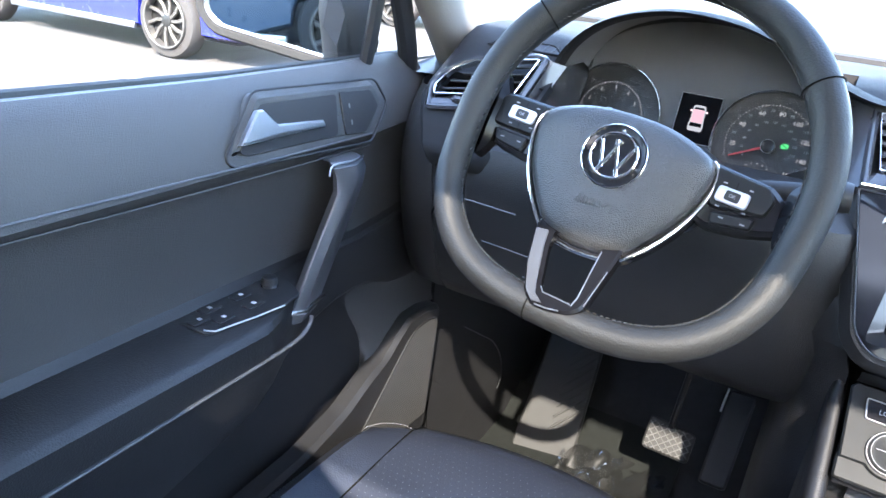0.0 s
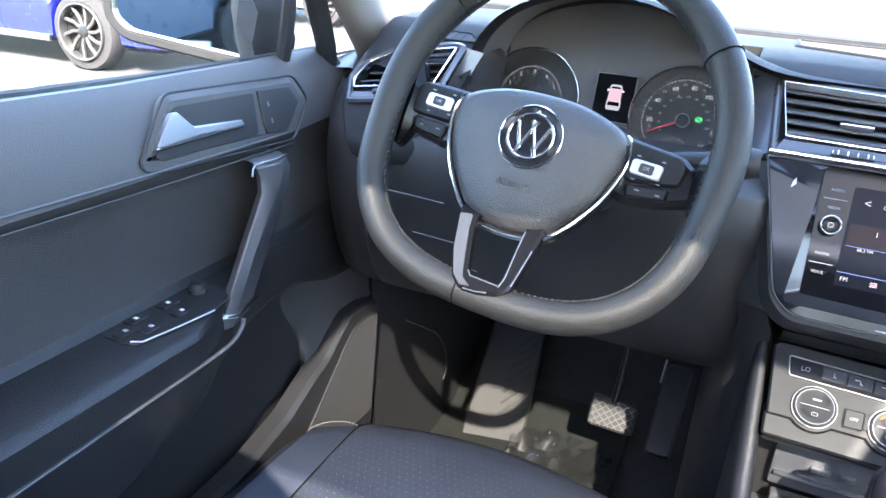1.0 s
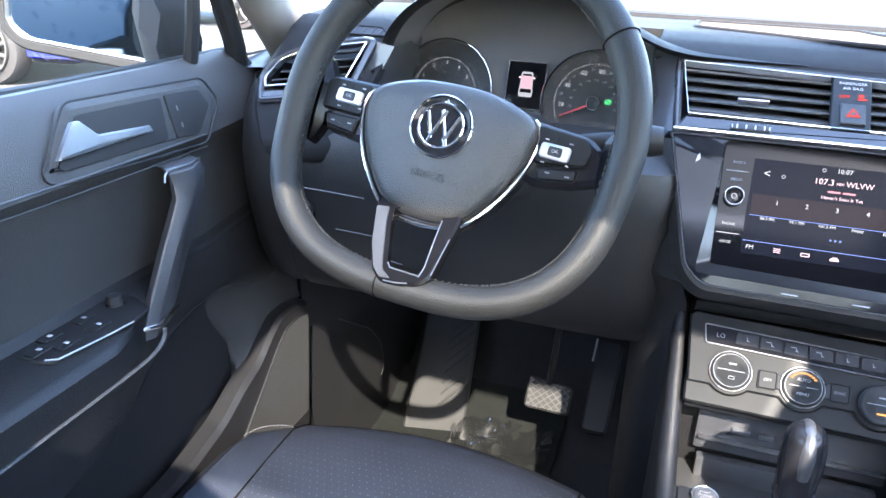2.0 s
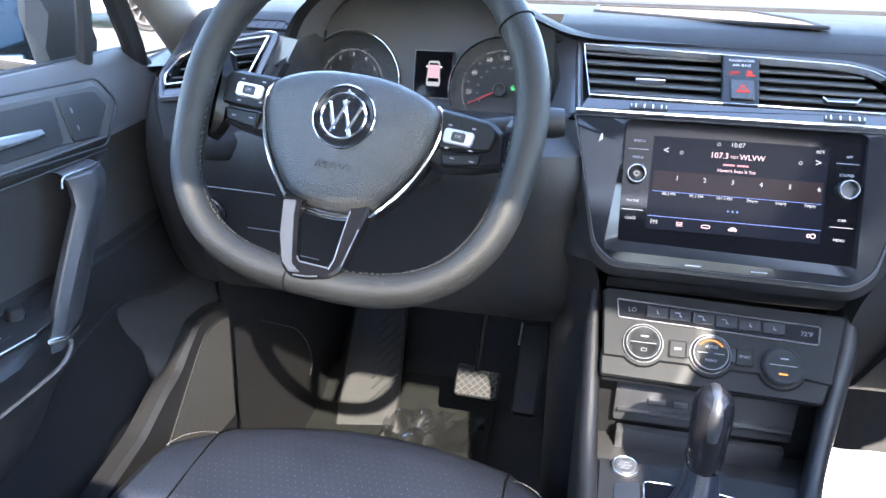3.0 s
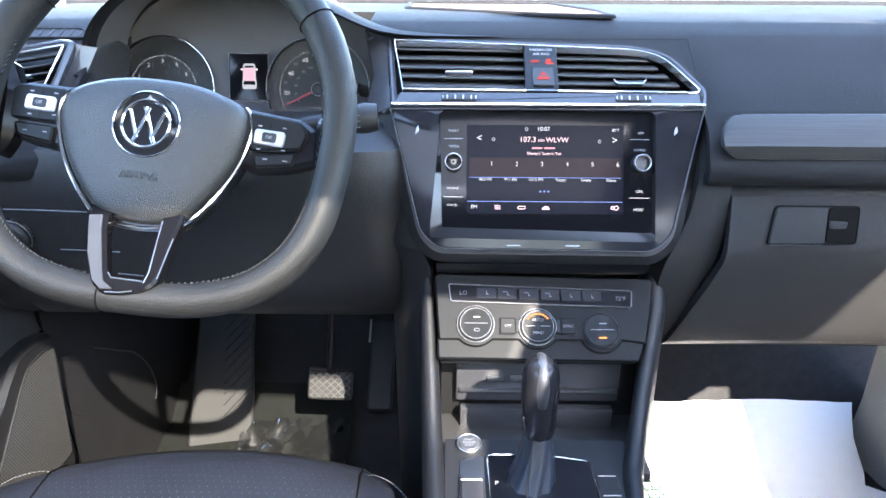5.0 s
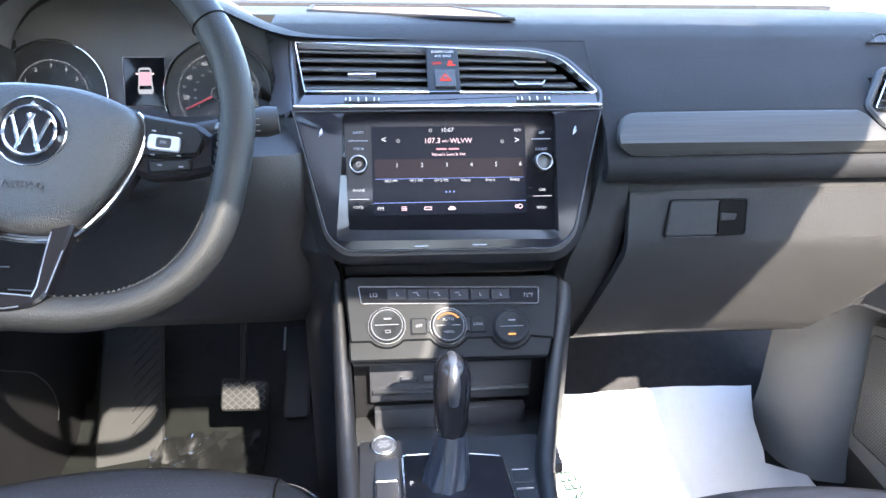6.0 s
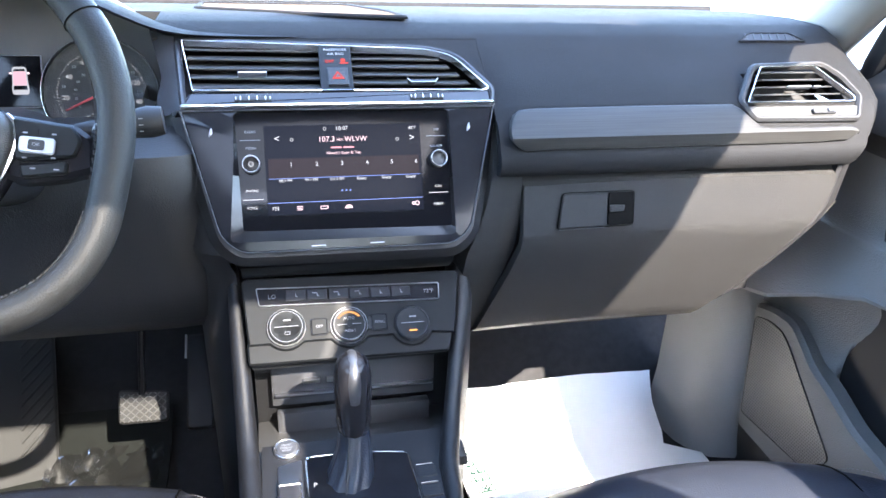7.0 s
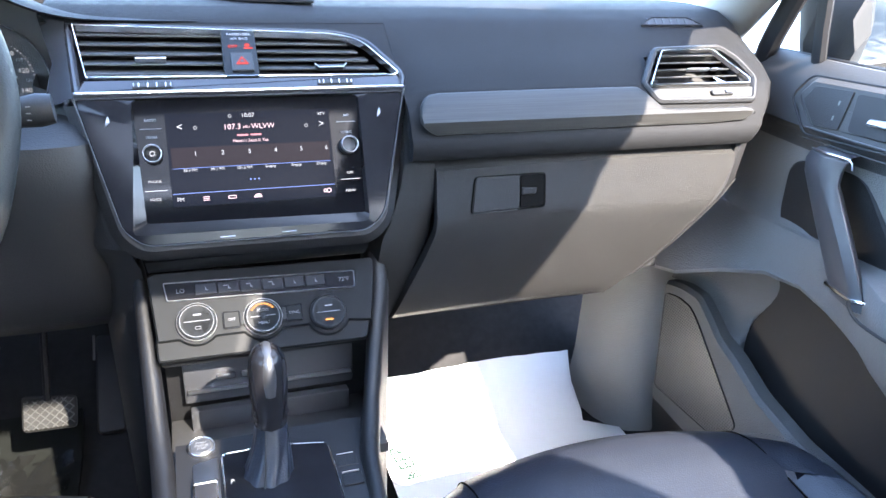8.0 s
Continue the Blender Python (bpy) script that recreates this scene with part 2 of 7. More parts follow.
def inset(poly, d):
    """The polygon moved inwards by d (counter-clockwise polygon)."""
    k, out = len(poly), []
    for i in range(k):
        p, a, b = Vector(poly[i]), Vector(poly[i - 1]), Vector(poly[(i + 1) % k])
        e1, e2 = (p - a).normalized(), (b - p).normalized()
        n1, n2 = Vector((-e1.y, e1.x)), Vector((-e2.y, e2.x))
        s = n1 + n2
        s = s.normalized() * min(d / max(0.25, s.normalized().dot(n1)), d * 3)
        out.append((p.x + s.x, p.y + s.y))
    return out


def polar(poly, turns, c):
    """The outline met by rays from c, one for each turn."""
    out, k = [], len(poly)
    for a in turns:
        dx, dy, best = math.cos(a), math.sin(a), 0.0
        for i in range(k):
            (xa, ya), (xb, yb) = poly[i - 1], poly[i]
            ex, ey = xb - xa, yb - ya
            det = dx * ey - dy * ex
            if abs(det) < 1e-12:
                continue
            t = ((xa - c[0]) * ey - (ya - c[1]) * ex) / det
            q = ((xa - c[0]) * dy - (ya - c[1]) * dx) / det
            if t > 0 and -1e-6 <= q <= 1 + 1e-6:
                best = max(best, t)
        out.append((c[0] + dx * best, c[1] + dy * best))
    return out


def rect(w, h, x=0.0, y=0.0):
    return [(x - w / 2, y - h / 2), (x + w / 2, y - h / 2), (x + w / 2, y + h / 2), (x - w / 2, y + h / 2)]


def circle(r, n=32, x=0.0, y=0.0):
    return [(x + r * math.cos(2 * math.pi * i / n), y + r * math.sin(2 * math.pi * i / n)) for i in range(n)]


def skin(bm, loops, closed=True):
    """Faces between loops of equal length; returns rows of vertices."""
    rows = [[bm.verts.new(p) for p in lp] for lp in loops]
    k = len(rows[0])
    for a, b in zip(rows, rows[1:]):
        for i in range(k if closed else k - 1):
            j = (i + 1) % k
            bm.faces.new((a[i], a[j], b[j], b[i]))
    return rows


def slab(poly, depth, bevel=0.001, base=0.0, crown=0.0):
    """A plate with a softened front edge, from w = base to base + depth."""
    bm = bmesh.new()
    inner = inset(poly, bevel)
    top = base + depth
    loops = [[(x, y, base) for x, y in poly], [(x, y, top - bevel) for x, y in poly], [(x, y, top) for x, y in inner]]
    if crown:
        for q in (0.25, 0.5, 0.75):
            cx = sum(p[0] for p in inner) / len(inner)
            cy = sum(p[1] for p in inner) / len(inner)
            loops.append([(x + (cx - x) * q, y + (cy - y) * q, top + crown * (1 - (1 - q) ** 2)) for x, y in inner])
    rows = skin(bm, loops)
    bm.faces.new(rows[-1])
    bm.faces.new(list(reversed(rows[0])))
    return bm


def ring(poly, width, depth, bevel=0.0008, base=0.0):
    """A frame that follows the polygon, width wide inwards."""
    bm = bmesh.new()
    top, bw = base + depth, min(bevel, width * 0.4)
    loops = [[(x, y, base) for x, y in poly], [(x, y, top - bw) for x, y in poly], [(x, y, top) for x, y in inset(poly, bw)],
             [(x, y, top) for x, y in inset(poly, width - bw)], [(x, y, top - bw) for x, y in inset(poly, width)],
             [(x, y, base) for x, y in inset(poly, width)]]
    skin(bm, loops + [loops[0]])
    return bm


def lathe(profile, n=32, caps=True):
    """A turned body round the w axis, from (radius, w) pairs."""
    bm = bmesh.new()
    rows = skin(bm, [[(r * math.cos(2 * math.pi * i / n), r * math.sin(2 * math.pi * i / n), w) for i in range(n)] for r, w in profile])
    if caps:
        bm.faces.new(rows[-1])
        bm.faces.new(list(reversed(rows[0])))
    return bm


def smooth_path(pts, n=6, closed=False):
    """A soft curve through the points."""
    P = [Vector(p) for p in pts]
    k, out = len(P), []
    for i in range(k if closed else k - 1):
        p0 = P[i - 1] if (closed or i > 0) else P[0]
        p1, p2 = P[i], P[(i + 1) % k]
        p3 = P[(i + 2) % k] if (closed or i + 2 < k) else P[-1]
        for j in range(n):
            t = j / n
            out.append(0.5 * ((2 * p1) + (p2 - p0) * t + (2 * p0 - 5 * p1 + 4 * p2 - p3) * t * t + (3 * p1 - p0 - 3 * p2 + p3) * t ** 3))
    if not closed:
        out.append(P[-1])
    return out


def tube(pts, r, closed=False, n=10, flat=1.0, up=(0, 0, 1)):
    """A round or flattened rod along the points; r a number or one for each point. flat: height over width."""
    P = [Vector(p) for p in pts]
    k = len(P)
    loops = []
    for i, p in enumerate(P):
        a = P[i - 1] if (closed or i > 0) else p
        b = P[(i + 1) % k] if (closed or i + 1 < k) else p
        d = (b - a).normalized()
        s = d.cross(Vector(up))
        s = s.normalized() if s.length > 1e-4 else d.orthogonal().normalized()
        q = s.cross(d).normalized()
        ri = r[i] if isinstance(r, (list, tuple)) else r
        loops.append([p + s * ri * math.cos(2 * math.pi * j / n) + q * ri * flat * math.sin(2 * math.pi * j / n) for j in range(n)])
    bm = bmesh.new()
    rows = skin(bm, loops + ([loops[0]] if closed else []))
    if not closed:
        bm.faces.new(rows[-1])
        bm.faces.new(list(reversed(rows[0])))
    return bm


def loft(sections, closed=False, caps=False):
    bm = bmesh.new()
    rows = skin(bm, sections, closed)
    if caps:
        bm.faces.new(rows[-1])
        bm.faces.new(list(reversed(rows[0])))
    return bm


def thick(bm, t):
    """Gives an open skin a thickness."""
    bmesh.ops.remove_doubles(bm, verts=bm.verts, dist=1e-6)
    bmesh.ops.recalc_face_normals(bm, faces=bm.faces)
    bmesh.ops.solidify(bm, geom=bm.faces[:], thickness=t)
    return bm


def block(x0, x1, y0, y1, z0, z1, bevel=0.0):
    bm = bmesh.new()
    bmesh.ops.create_cube(bm, size=1, matrix=Matrix.LocRotScale(((x0 + x1) / 2, (y0 + y1) / 2, (z0 + z1) / 2), None, (x1 - x0, y1 - y0, z1 - z0)))
    if bevel:
        bmesh.ops.bevel(bm, geom=bm.edges[:], offset=bevel, segments=2, affect="EDGES", profile=0.6)
    return bm


def writing(body, size, material, parent, m, name="lettering", align="CENTER", depth=0.0002, wide=1.0):
    """Raised or lit print in the built-in font."""
    cu = bpy.data.curves.new(name, "FONT")
    cu.body, cu.size, cu.align_x, cu.align_y, cu.extrude = body, size, align, "CENTER", depth
    cu.resolution_u = 2
    ob = new("tmp_print", cu)
    me = bpy.data.meshes.new_from_object(ob)
    bpy.data.objects.remove(ob)
    bpy.data.curves.remove(cu)
    me.name = name
    me.materials.clear()
    return part(name, me, material, parent, "", m @ Matrix.Diagonal((wide, 1, 1, 1)))


def off(m, u, v, w=0.0, roll=0.0):
    return m @ pose(u, v, w, 0, 0, roll)


# ---- ground and cabin shell ----
def X(side, half):
    """Place across the car: side -1 is the driver's side, half the distance from the middle line."""
    return XC + side * half


def build_ground():
    bm = bmesh.new()
    bmesh.ops.create_grid(bm, x_segments=40, y_segments=40, size=600)
    single("ground", bm, M_ASPHALT, "sun-bleached pale asphalt of a car park", "ground", kind="structure")
    for i, (y, x0, x1) in enumerate(((3.95, -12.0, -4.2), (1.1, -12.0, -4.2), (-1.8, -12.0, -4.2))):
        p = thing("parking_line", (x0, y, 0), "white painted parking line on asphalt", "road marking", "parking lines", "structure")
        part("paint", block(x0, x1, y - 0.06, y + 0.06, 0.0, 0.005), M_LINE, p)


def build_shell():
    # floor pan, toe board and bulkhead in one sheet
    deep = [(-1.9, 0.33), (-0.5, 0.33), (0.6, 0.33), (1.07, 0.332), (1.16, 0.348), (1.27, 0.412), (1.38, 0.52), (1.43, 0.74), (1.40, 0.96), (1.38, 1.2)]
    shallow = [(-1.9, 0.43), (-0.5, 0.43), (0.6, 0.43), (0.94, 0.435), (1.02, 0.452), (1.12, 0.51), (1.24, 0.61), (1.34, 0.78), (1.38, 1.0), (1.38, 1.2)]
    sec = [[(x, y, z) for y, z in prof] for x, prof in ((-0.64, deep), (-0.35, deep), (0.0, deep), (0.12, deep), (0.30, shallow), (0.5, shallow), (0.8, shallow), (1.1, shallow))]
    single("floor", thick(loft(sec), 0.03), M_CARPET, "dark carpeted car floor and bulkhead", "floor", kind="structure")
    # roof lining, gently domed
    sec = []
    for h in (-0.66, -0.56, -0.46, -0.33, -0.18, 0.0, 0.18, 0.33, 0.46, 0.56, 0.66):
        q = h / 0.66
        sec.append([(XC + h, y, 1.66 + d - 0.07 * q * q) for y, d in ((-1.9, -0.06), (-1.2, 0.0), (-0.62, 0.015), (-0.4, 0.02), (-0.12, 0.01), (0.2, 0.0), (0.42, -0.03))])
    bm = loft(sec)
    bm.faces.ensure_lookup_table()
    hole = [f for f in bm.faces if abs(f.calc_center_median().x - XC) < 0.33 and -0.62 < f.calc_center_median().y < -0.12]
    bmesh.ops.delete(bm, geom=hole, context="FACES")
    single("ceiling", thick(bm, 0.04), M_CLOTH, "grey cloth roof lining with an open sunroof shade", "ceiling", kind="structure")
    bm = bmesh.new()
    skin(bm, [[(XC + h, y, 1.715 - 0.07 * (h / 0.66) ** 2) for y in (-0.63, -0.4, -0.11)] for h in (-0.34, -0.18, 0.0, 0.18, 0.34)], False)
    single("window_roof", bm, M_ROOFGLASS, "tinted sunroof glass in the car roof", "sunroof", kind="structure")
    # windscreen
    sec = []
    for i in range(9):
        q = i / 8 * 2 - 1
        sec.append([(XC + q * (0.74 - 0.10 * t), 1.42 - 1.0 * t - 0.10 * q * q * (1 - 0.4 * t), 1.19 + 0.43 * t - 0.03 * q * q * t) for t in (0, 0.25, 0.5, 0.75, 1.0)])
    w = single("windshield", loft(sec), M_GLASS, "clear laminated windscreen glass", "windshield", kind="structure")
    w.visible_shadow = False
    for s, nm in ((-1, "driver"), (1, "passenger")):
        # screen pillars
        path = [(X(s, 0.765), 0.97, 1.10), (X(s, 0.75), 0.86, 1.20), (X(s, 0.72), 0.70, 1.33), (X(s, 0.68), 0.52, 1.48), (X(s, 0.63), 0.36, 1.60)]
        p = thing("pillar_" + nm, path[0], "light grey grained plastic screen pillar cover", "pillar", "screen pillars", "structure")
        part("cover", tube(smooth_path(path, 5), 0.05, n=14, flat=0.75, up=(1, 0, 0)), M_PILLAR, p)
        fill = []
        for y, z, hi in ((0.775, 1.133, 0.05), (0.84, 1.138, 0.05), (0.95, 1.150, 0.06), (1.15, 1.165, 0.06)):
            fill.append([(X(s, 0.70), y + 0.06, z - 0.06), (X(s, 0.725), y + 0.04, z - 0.005), (X(s, 0.75), y + 0.02, z + 0.006), (X(s, 0.80), y, z + 0.004), (X(s, 0.83), y, z - 0.06)])
        part("corner_cover", loft(fill), M_DARK, p, "dark plastic cover at the foot of the pillar")
        # centre pillars between the doors
        path = [(X(s, 0.77), -0.36, 0.45), (X(s, 0.77), -0.36, 1.15), (X(s, 0.70), -0.40, 1.45), (X(s, 0.64), -0.42, 1.62)]
        p = thing("pillar_rear_" + nm, path[0], "grey plastic centre pillar cover", "pillar", "centre pillars", "structure")
        part("cover", tube(smooth_path(path, 4), 0.07, n=12, flat=0.6, up=(1, 0, 0)), M_PILLAR, p)
        # body side behind the front door, with its window opening
        bm = bmesh.new()
        rows = [[(X(s, 0.80), -0.40, z0), (X(s, 0.80), -1.9, z0)] for z0 in (0.42, 1.16)]
        skin(bm, rows, False)
        single("wall_rear_" + nm, thick(bm, 0.05), M_DARK, "dark trim of the rear cabin side", "cabin wall", kind="structure")
        bm = bmesh.new()
        skin(bm, [[(X(s, 0.79), -0.42, 1.16), (X(s, 0.79), -1.6, 1.16)], [(X(s, 0.66), -0.46, 1.60), (X(s, 0.66), -1.35, 1.60)]], False)
        g = single("window_rear_" + nm, bm, M_GLASS, "clear rear side window glass", "window", kind="structure")
        g.visible_shadow = False
    bm = bmesh.new()
    skin(bm, [[(X(-1, 0.8), -1.9, 0.42), (X(1, 0.8), -1.9, 0.42)], [(X(-1, 0.8), -1.9, 1.2), (X(1, 0.8), -1.9, 1.2)]], False)
    single("wall_rear", thick(bm, 0.05), M_DARK, "dark trim at the back of the cabin", "cabin wall", kind="structure")


# ---- dashboard ----
PAD = [(1.42, 1.185), (1.22, 1.205), (1.02, 1.218), (0.88, 1.220), (0.815, 1.215), (0.783, 1.203), (0.76, 1.187), (0.718, 1.1625), (0.70, 1.152), (0.676, 1.1355), (0.674, 1.134), (0.658, 1.114), (0.650, 1.100),
       (0.646, 1.091), (0.6415, 1.0855), (0.6390, 1.081), (0.6380, 1.074), (0.6385, 1.064), (0.643, 1.058), (0.656, 1.057)]


def dash_sections(xs, prof, pull):
    def drawn_in(x, z):
        # the rounded ends of the dash taper inwards below the side vents
        return max(0.0, (1.145 - z) / 0.07) ** 1.2 * 0.052 * max(0.0, (abs(x - XC) - 0.60) / 0.125) ** 1.5 * (1 if x > XC else -1)
    def settled(x, y, z):
        # beside the centre vents the pad comes down to their plane
        k = max(0.0, 1 - (x - 0.405) / 0.05) if x > XC else 0.0
        w = 0.807 * (z - 1.134) - 0.5906 * (y - 0.688)
        if k == 0 or w < 0 or y > 0.79 or z < 1.10:
            return y, z
        return y + 0.5906 * w * k * k, z - 0.807 * w * k * k
    prof = list(prof)
    out = []
    for x in xs:
        # towards the column the lip under the driver's vent fades out
        fade = 0.05 * max(0.0, (x + 0.365) / 0.06) ** 2 if x < 0 else 0.0
        out.append([(x - drawn_in(x, z), b[0] + pull(x) + (fade if z < 1.125 else 0.0), b[1] - 0.35 * pull(x)) for (y, z), b in zip(prof, [settled(x, y, z) for y, z in prof])])
    return out


def build_dashboard():
    d = thing("dashboard", (XC, 1.0, 1.0), "dark blue-grey soft-touch dashboard with grained lower panels", "dashboard")

    def end(x):
        q = max(0.0, (abs(x - XC) - (0.696 if x > XC else 0.678)) / 0.05)
        return 0.11 * q ** 2.4
    xs = [0.405, 0.413, 0.421, 0.43, 0.442, 0.456, 0.47, 0.55, 0.65, 0.735, 0.748, 0.80, 0.83, 0.865, 0.880, 0.90, 0.916, 0.930, 0.941, 0.950, 0.957, 0.963, 0.968, 0.973]

    def opened(bm, x0, x1):
        # mouth for a side vent
        gone = [f for f in bm.faces if x0 < f.calc_center_median().x < x1 and 1.135 < f.calc_center_median().z < 1.162]
        bmesh.ops.delete(bm, geom=gone, context="FACES")
        return bm
    part("upper_pad", thick(opened(loft(dash_sections(xs, PAD, end)), 0.748, 0.880), 0.012), M_PAD, d)
    xs = [-0.497, -0.492, -0.486, -0.480, -0.473, -0.465, -0.455, -0.443, -0.428, -0.40, -0.36, -0.325, -0.310, -0.305]
    part("upper_pad", thick(opened(loft(dash_sections(xs, PAD, end)), -0.443, -0.310), 0.012), M_PAD, d)
    # pad over the centre vents and the part in front of the dials
    mid = [p for p in PAD if p[0] >= 0.783] + [(0.777, 1.199), (0.785, 1.185)]
    part("upper_pad", thick(loft([[(x, y, z) for y, z in mid] for x in (0.02, 0.05, 0.12, 0.2, 0.3, 0.38, 0.405)]), 0.012), M_PAD, d)
    back = [p for p in PAD if p[0] >= 0.88]
    part("upper_pad", thick(loft([[(x, y, z) for y, z in back] for x in (-0.305, -0.2, -0.1, 0.0, 0.02)]), 0.012), M_PAD, d)
    # tray lid set in the top of the dash
    tray = rounded([(-0.175, 0.070), (0.005, -0.030), (0.100, -0.056), (0.092, 0.03), (0.042, 0.16), (-0.175, 0.17)], 0.012)
    tm = Matrix.Translation((XC, 0.872, 1.2183)) @ pose(0, 0, 0, -0.4, 0, 0)
    part("tray_rim", ring(tray, 0.008, 0.0045, 0.0020), M_PAD, d, "raised rim of the dash-top tray", tm)
    # sunlight on the tray is put into the lid's tan colour
    part("tray_lid", slab(inset(tray, 0.0085), 0.0022, 0.0004), M_SUNLID, d, "lid of the dash-top tray, tinted a sunlit tan", tm)
    # demister grilles along the screen
    for x0, x1 in ((0.776, 0.880), (-0.42, -0.31)):
        gm = face_m((x0 + x1) / 2, 0.781, 1.2015, 60)
        hole = rounded([((x0 - x1) / 2 - 0.004, -0.010), ((x1 - x0) / 2, -0.010), ((x1 - x0) / 2 - 0.02, 0.010), ((x0 - x1) / 2 + 0.022, 0.010)], 0.005)
        g = part("demister_vent", ring(hole, 0.0025, 0.0022, 0.0008), M_PAD, d, "dark demister slot", gm)
        part("slot", slab(inset(hole, 0.002), 0.0008, 0.0002), M_BLACK, g, "", gm)
        for i in range(7):
            part("slat", slab([(-0.002, -0.008), (0.001, -0.008), (0.005, 0.008), (0.002, 0.008)], 0.0016, 0.0004), M_DARK, g, "", off(gm, -0.040 + 0.0125 * i, 0, 0))
    # hood over the dials
    hood(d)
    # glovebox side
    glovebox(d)
    # lower panel on the driver's side
    prof = [(0.735, 1.118), (0.680, 1.106), (0.655, 1.090), (0.648, 1.066), (0.652, 1.03), (0.662, 0.98), (0.675, 0.93), (0.695, 0.88), (0.72, 0.853), (0.76, 0.842), (0.86, 0.845), (1.0, 0.86)]
    xs = [-0.43, -0.425, -0.415, -0.40, -0.34, -0.28, -0.2, -0.1, -0.02, 0.02, 0.05, 0.070, 0.080]
    lo = [[(x, y + 0.02 * max(0, (-0.41 - x) / 0.02) ** 2 + 0.03 * max(0, (x - 0.03) / 0.05) ** 2, z) for y, z in prof] for x in xs]
    kp = part("knee_panel", thick(loft(lo), 0.008), M_DARK, d, "dark grained knee panel under the steering wheel")
    for z, x0, x1 in ((1.022, -0.41, -0.295), (0.968, -0.36, -0.27), (0.934, -0.30, -0.25)):
        y = 0.652 + (1.03 - z) * 0.2
        part("panel_gap", tube([(x0 + 0.02, y - 0.0045, z), ((x0 + x1) / 2 + 0.01, y - 0.0050, z - 0.001), (x1, y - 0.0045, z - 0.003)], 0.0009, n=6), M_PULL, kp)
    # end of the dash towards the driver's door
    secs = [[(-0.395, y + 0.012, z), (-0.43, y + 0.004, z), (-0.465, y + 0.012, z), (-0.495, y + 0.034, z), (-0.52, y + 0.075, z), (-0.535, y + 0.14, z)] for z, y in ((1.135, 0.705), (1.11, 0.685), (1.08, 0.668), (1.05, 0.662), (1.0, 0.664), (0.95, 0.675), (0.90, 0.69), (0.855, 0.715))]
    part("end_panel", loft(secs), M_DARK, d, "dark panel at the end of the dash")
    # light switch beside the knee panel
    sw = face_m(-0.392, 0.660, 0.985, -10)
    part("light_switch", lathe([(0.021, 0), (0.021, 0.006), (0.019, 0.009), (0.016, 0.011), (0.016, 0.016), (0.013, 0.018)], 28), M_DARK, d, "round black light switch", sw)
    part("switch_ring", ring(circle(0.024, 28), 0.002, 0.006), M_GREYGLOSS, d, "", sw)
    # glossy facets beside the dials, towards the vents
    for edge, fold, deep in (([(0.052, 0.772, 1.199), (0.055, 0.730, 1.165), (0.057, 0.690, 1.133)], [(0.016, 0.790, 1.206), (0.030, 0.748, 1.160), (0.020, 0.715, 1.120)], 0.012),
                             ([(-0.322, 0.735, 1.198), (-0.340, 0.705, 1.160), (-0.352, 0.680, 1.130)], [(-0.295, 0.745, 1.190), (-0.310, 0.722, 1.150), (-0.316, 0.700, 1.120)], -0.300)):
        rows = [edge, [tuple(0.5 * (a + b) - (0.006 if k == 1 else 0) for k, (a, b) in enumerate(zip(p, q))) for p, q in zip(edge, fold)], fold, [(deep, 0.86, p[2]) for p in fold]]
        part("side_trim", loft(rows), M_GREYGLOSS, d, "glossy dark grey trim beside the dials")
    # unseen black plates added to stop daylight leaking through the dash
    part("leak_stop", block(-0.56, 1.02, 1.04, 1.06, 0.84, 1.19), M_BLACK, d, "")
    part("leak_stop", block(-0.60, -0.585, 0.75, 1.3, 0.5, 1.12), M_BLACK, d, "")
    # body between screen and console, and cheeks
    part("center_body", block(0.045, 0.415, 0.76, 1.0, 0.80, 1.10, 0.01), M_BLACK, d)
    cheek = []
    for z, x, y in ((1.135, 0.052, 0.712), (1.08, 0.060, 0.690), (1.02, 0.070, 0.668), (0.975, 0.082, 0.655), (0.945, 0.092, 0.668), (0.90, 0.094, 0.675), (0.80, 0.094, 0.69), (0.60, 0.094, 0.72), (0.34, 0.094, 0.76)):
        cheek.append([(x + 0.006, y - 0.004, z), (x - 0.006, y, z), (x - 0.026, y + 0.012, z), (x - 0.046, y + 0.045, z), (x - 0.06, y + 0.20, z)])
    part("center_cheek", loft(cheek), M_DARK, d, "dark flank of the centre stack")
    cheek = []
    for z, xa, ya, xb, yb in ((1.132, 0.405, 0.700, 0.436, 0.690), (1.10, 0.405, 0.682, 0.436, 0.668), (1.06, 0.402, 0.660, 0.4375, 0.648), (1.02, 0.394, 0.652, 0.4375, 0.650), (0.985, 0.382, 0.648, 0.437, 0.654),
                              (0.962, 0.372, 0.648, 0.4365, 0.660), (0.94, 0.370, 0.655, 0.430, 0.664), (0.91, 0.370, 0.668, 0.420, 0.671), (0.87, 0.370, 0.682, 0.407, 0.680), (0.835, 0.372, 0.694, 0.396, 0.692), (0.822, 0.372, 0.705, 0.394, 0.705)):
        xm, ym = (xa + xb) / 2, (ya + yb) / 2
        cheek.append([(xa - 0.012, ya + 0.03, z), (xa, ya, z), (xm, ym - 0.003, z), (xb - 0.0025, yb - 0.001, z), (xb - 0.0022, yb + 0.02, z), (xb + 0.01, 0.80, z)])
    part("center_cheek", loft(cheek), M_LOWER, d, "grained flank of the centre stack")
    return d


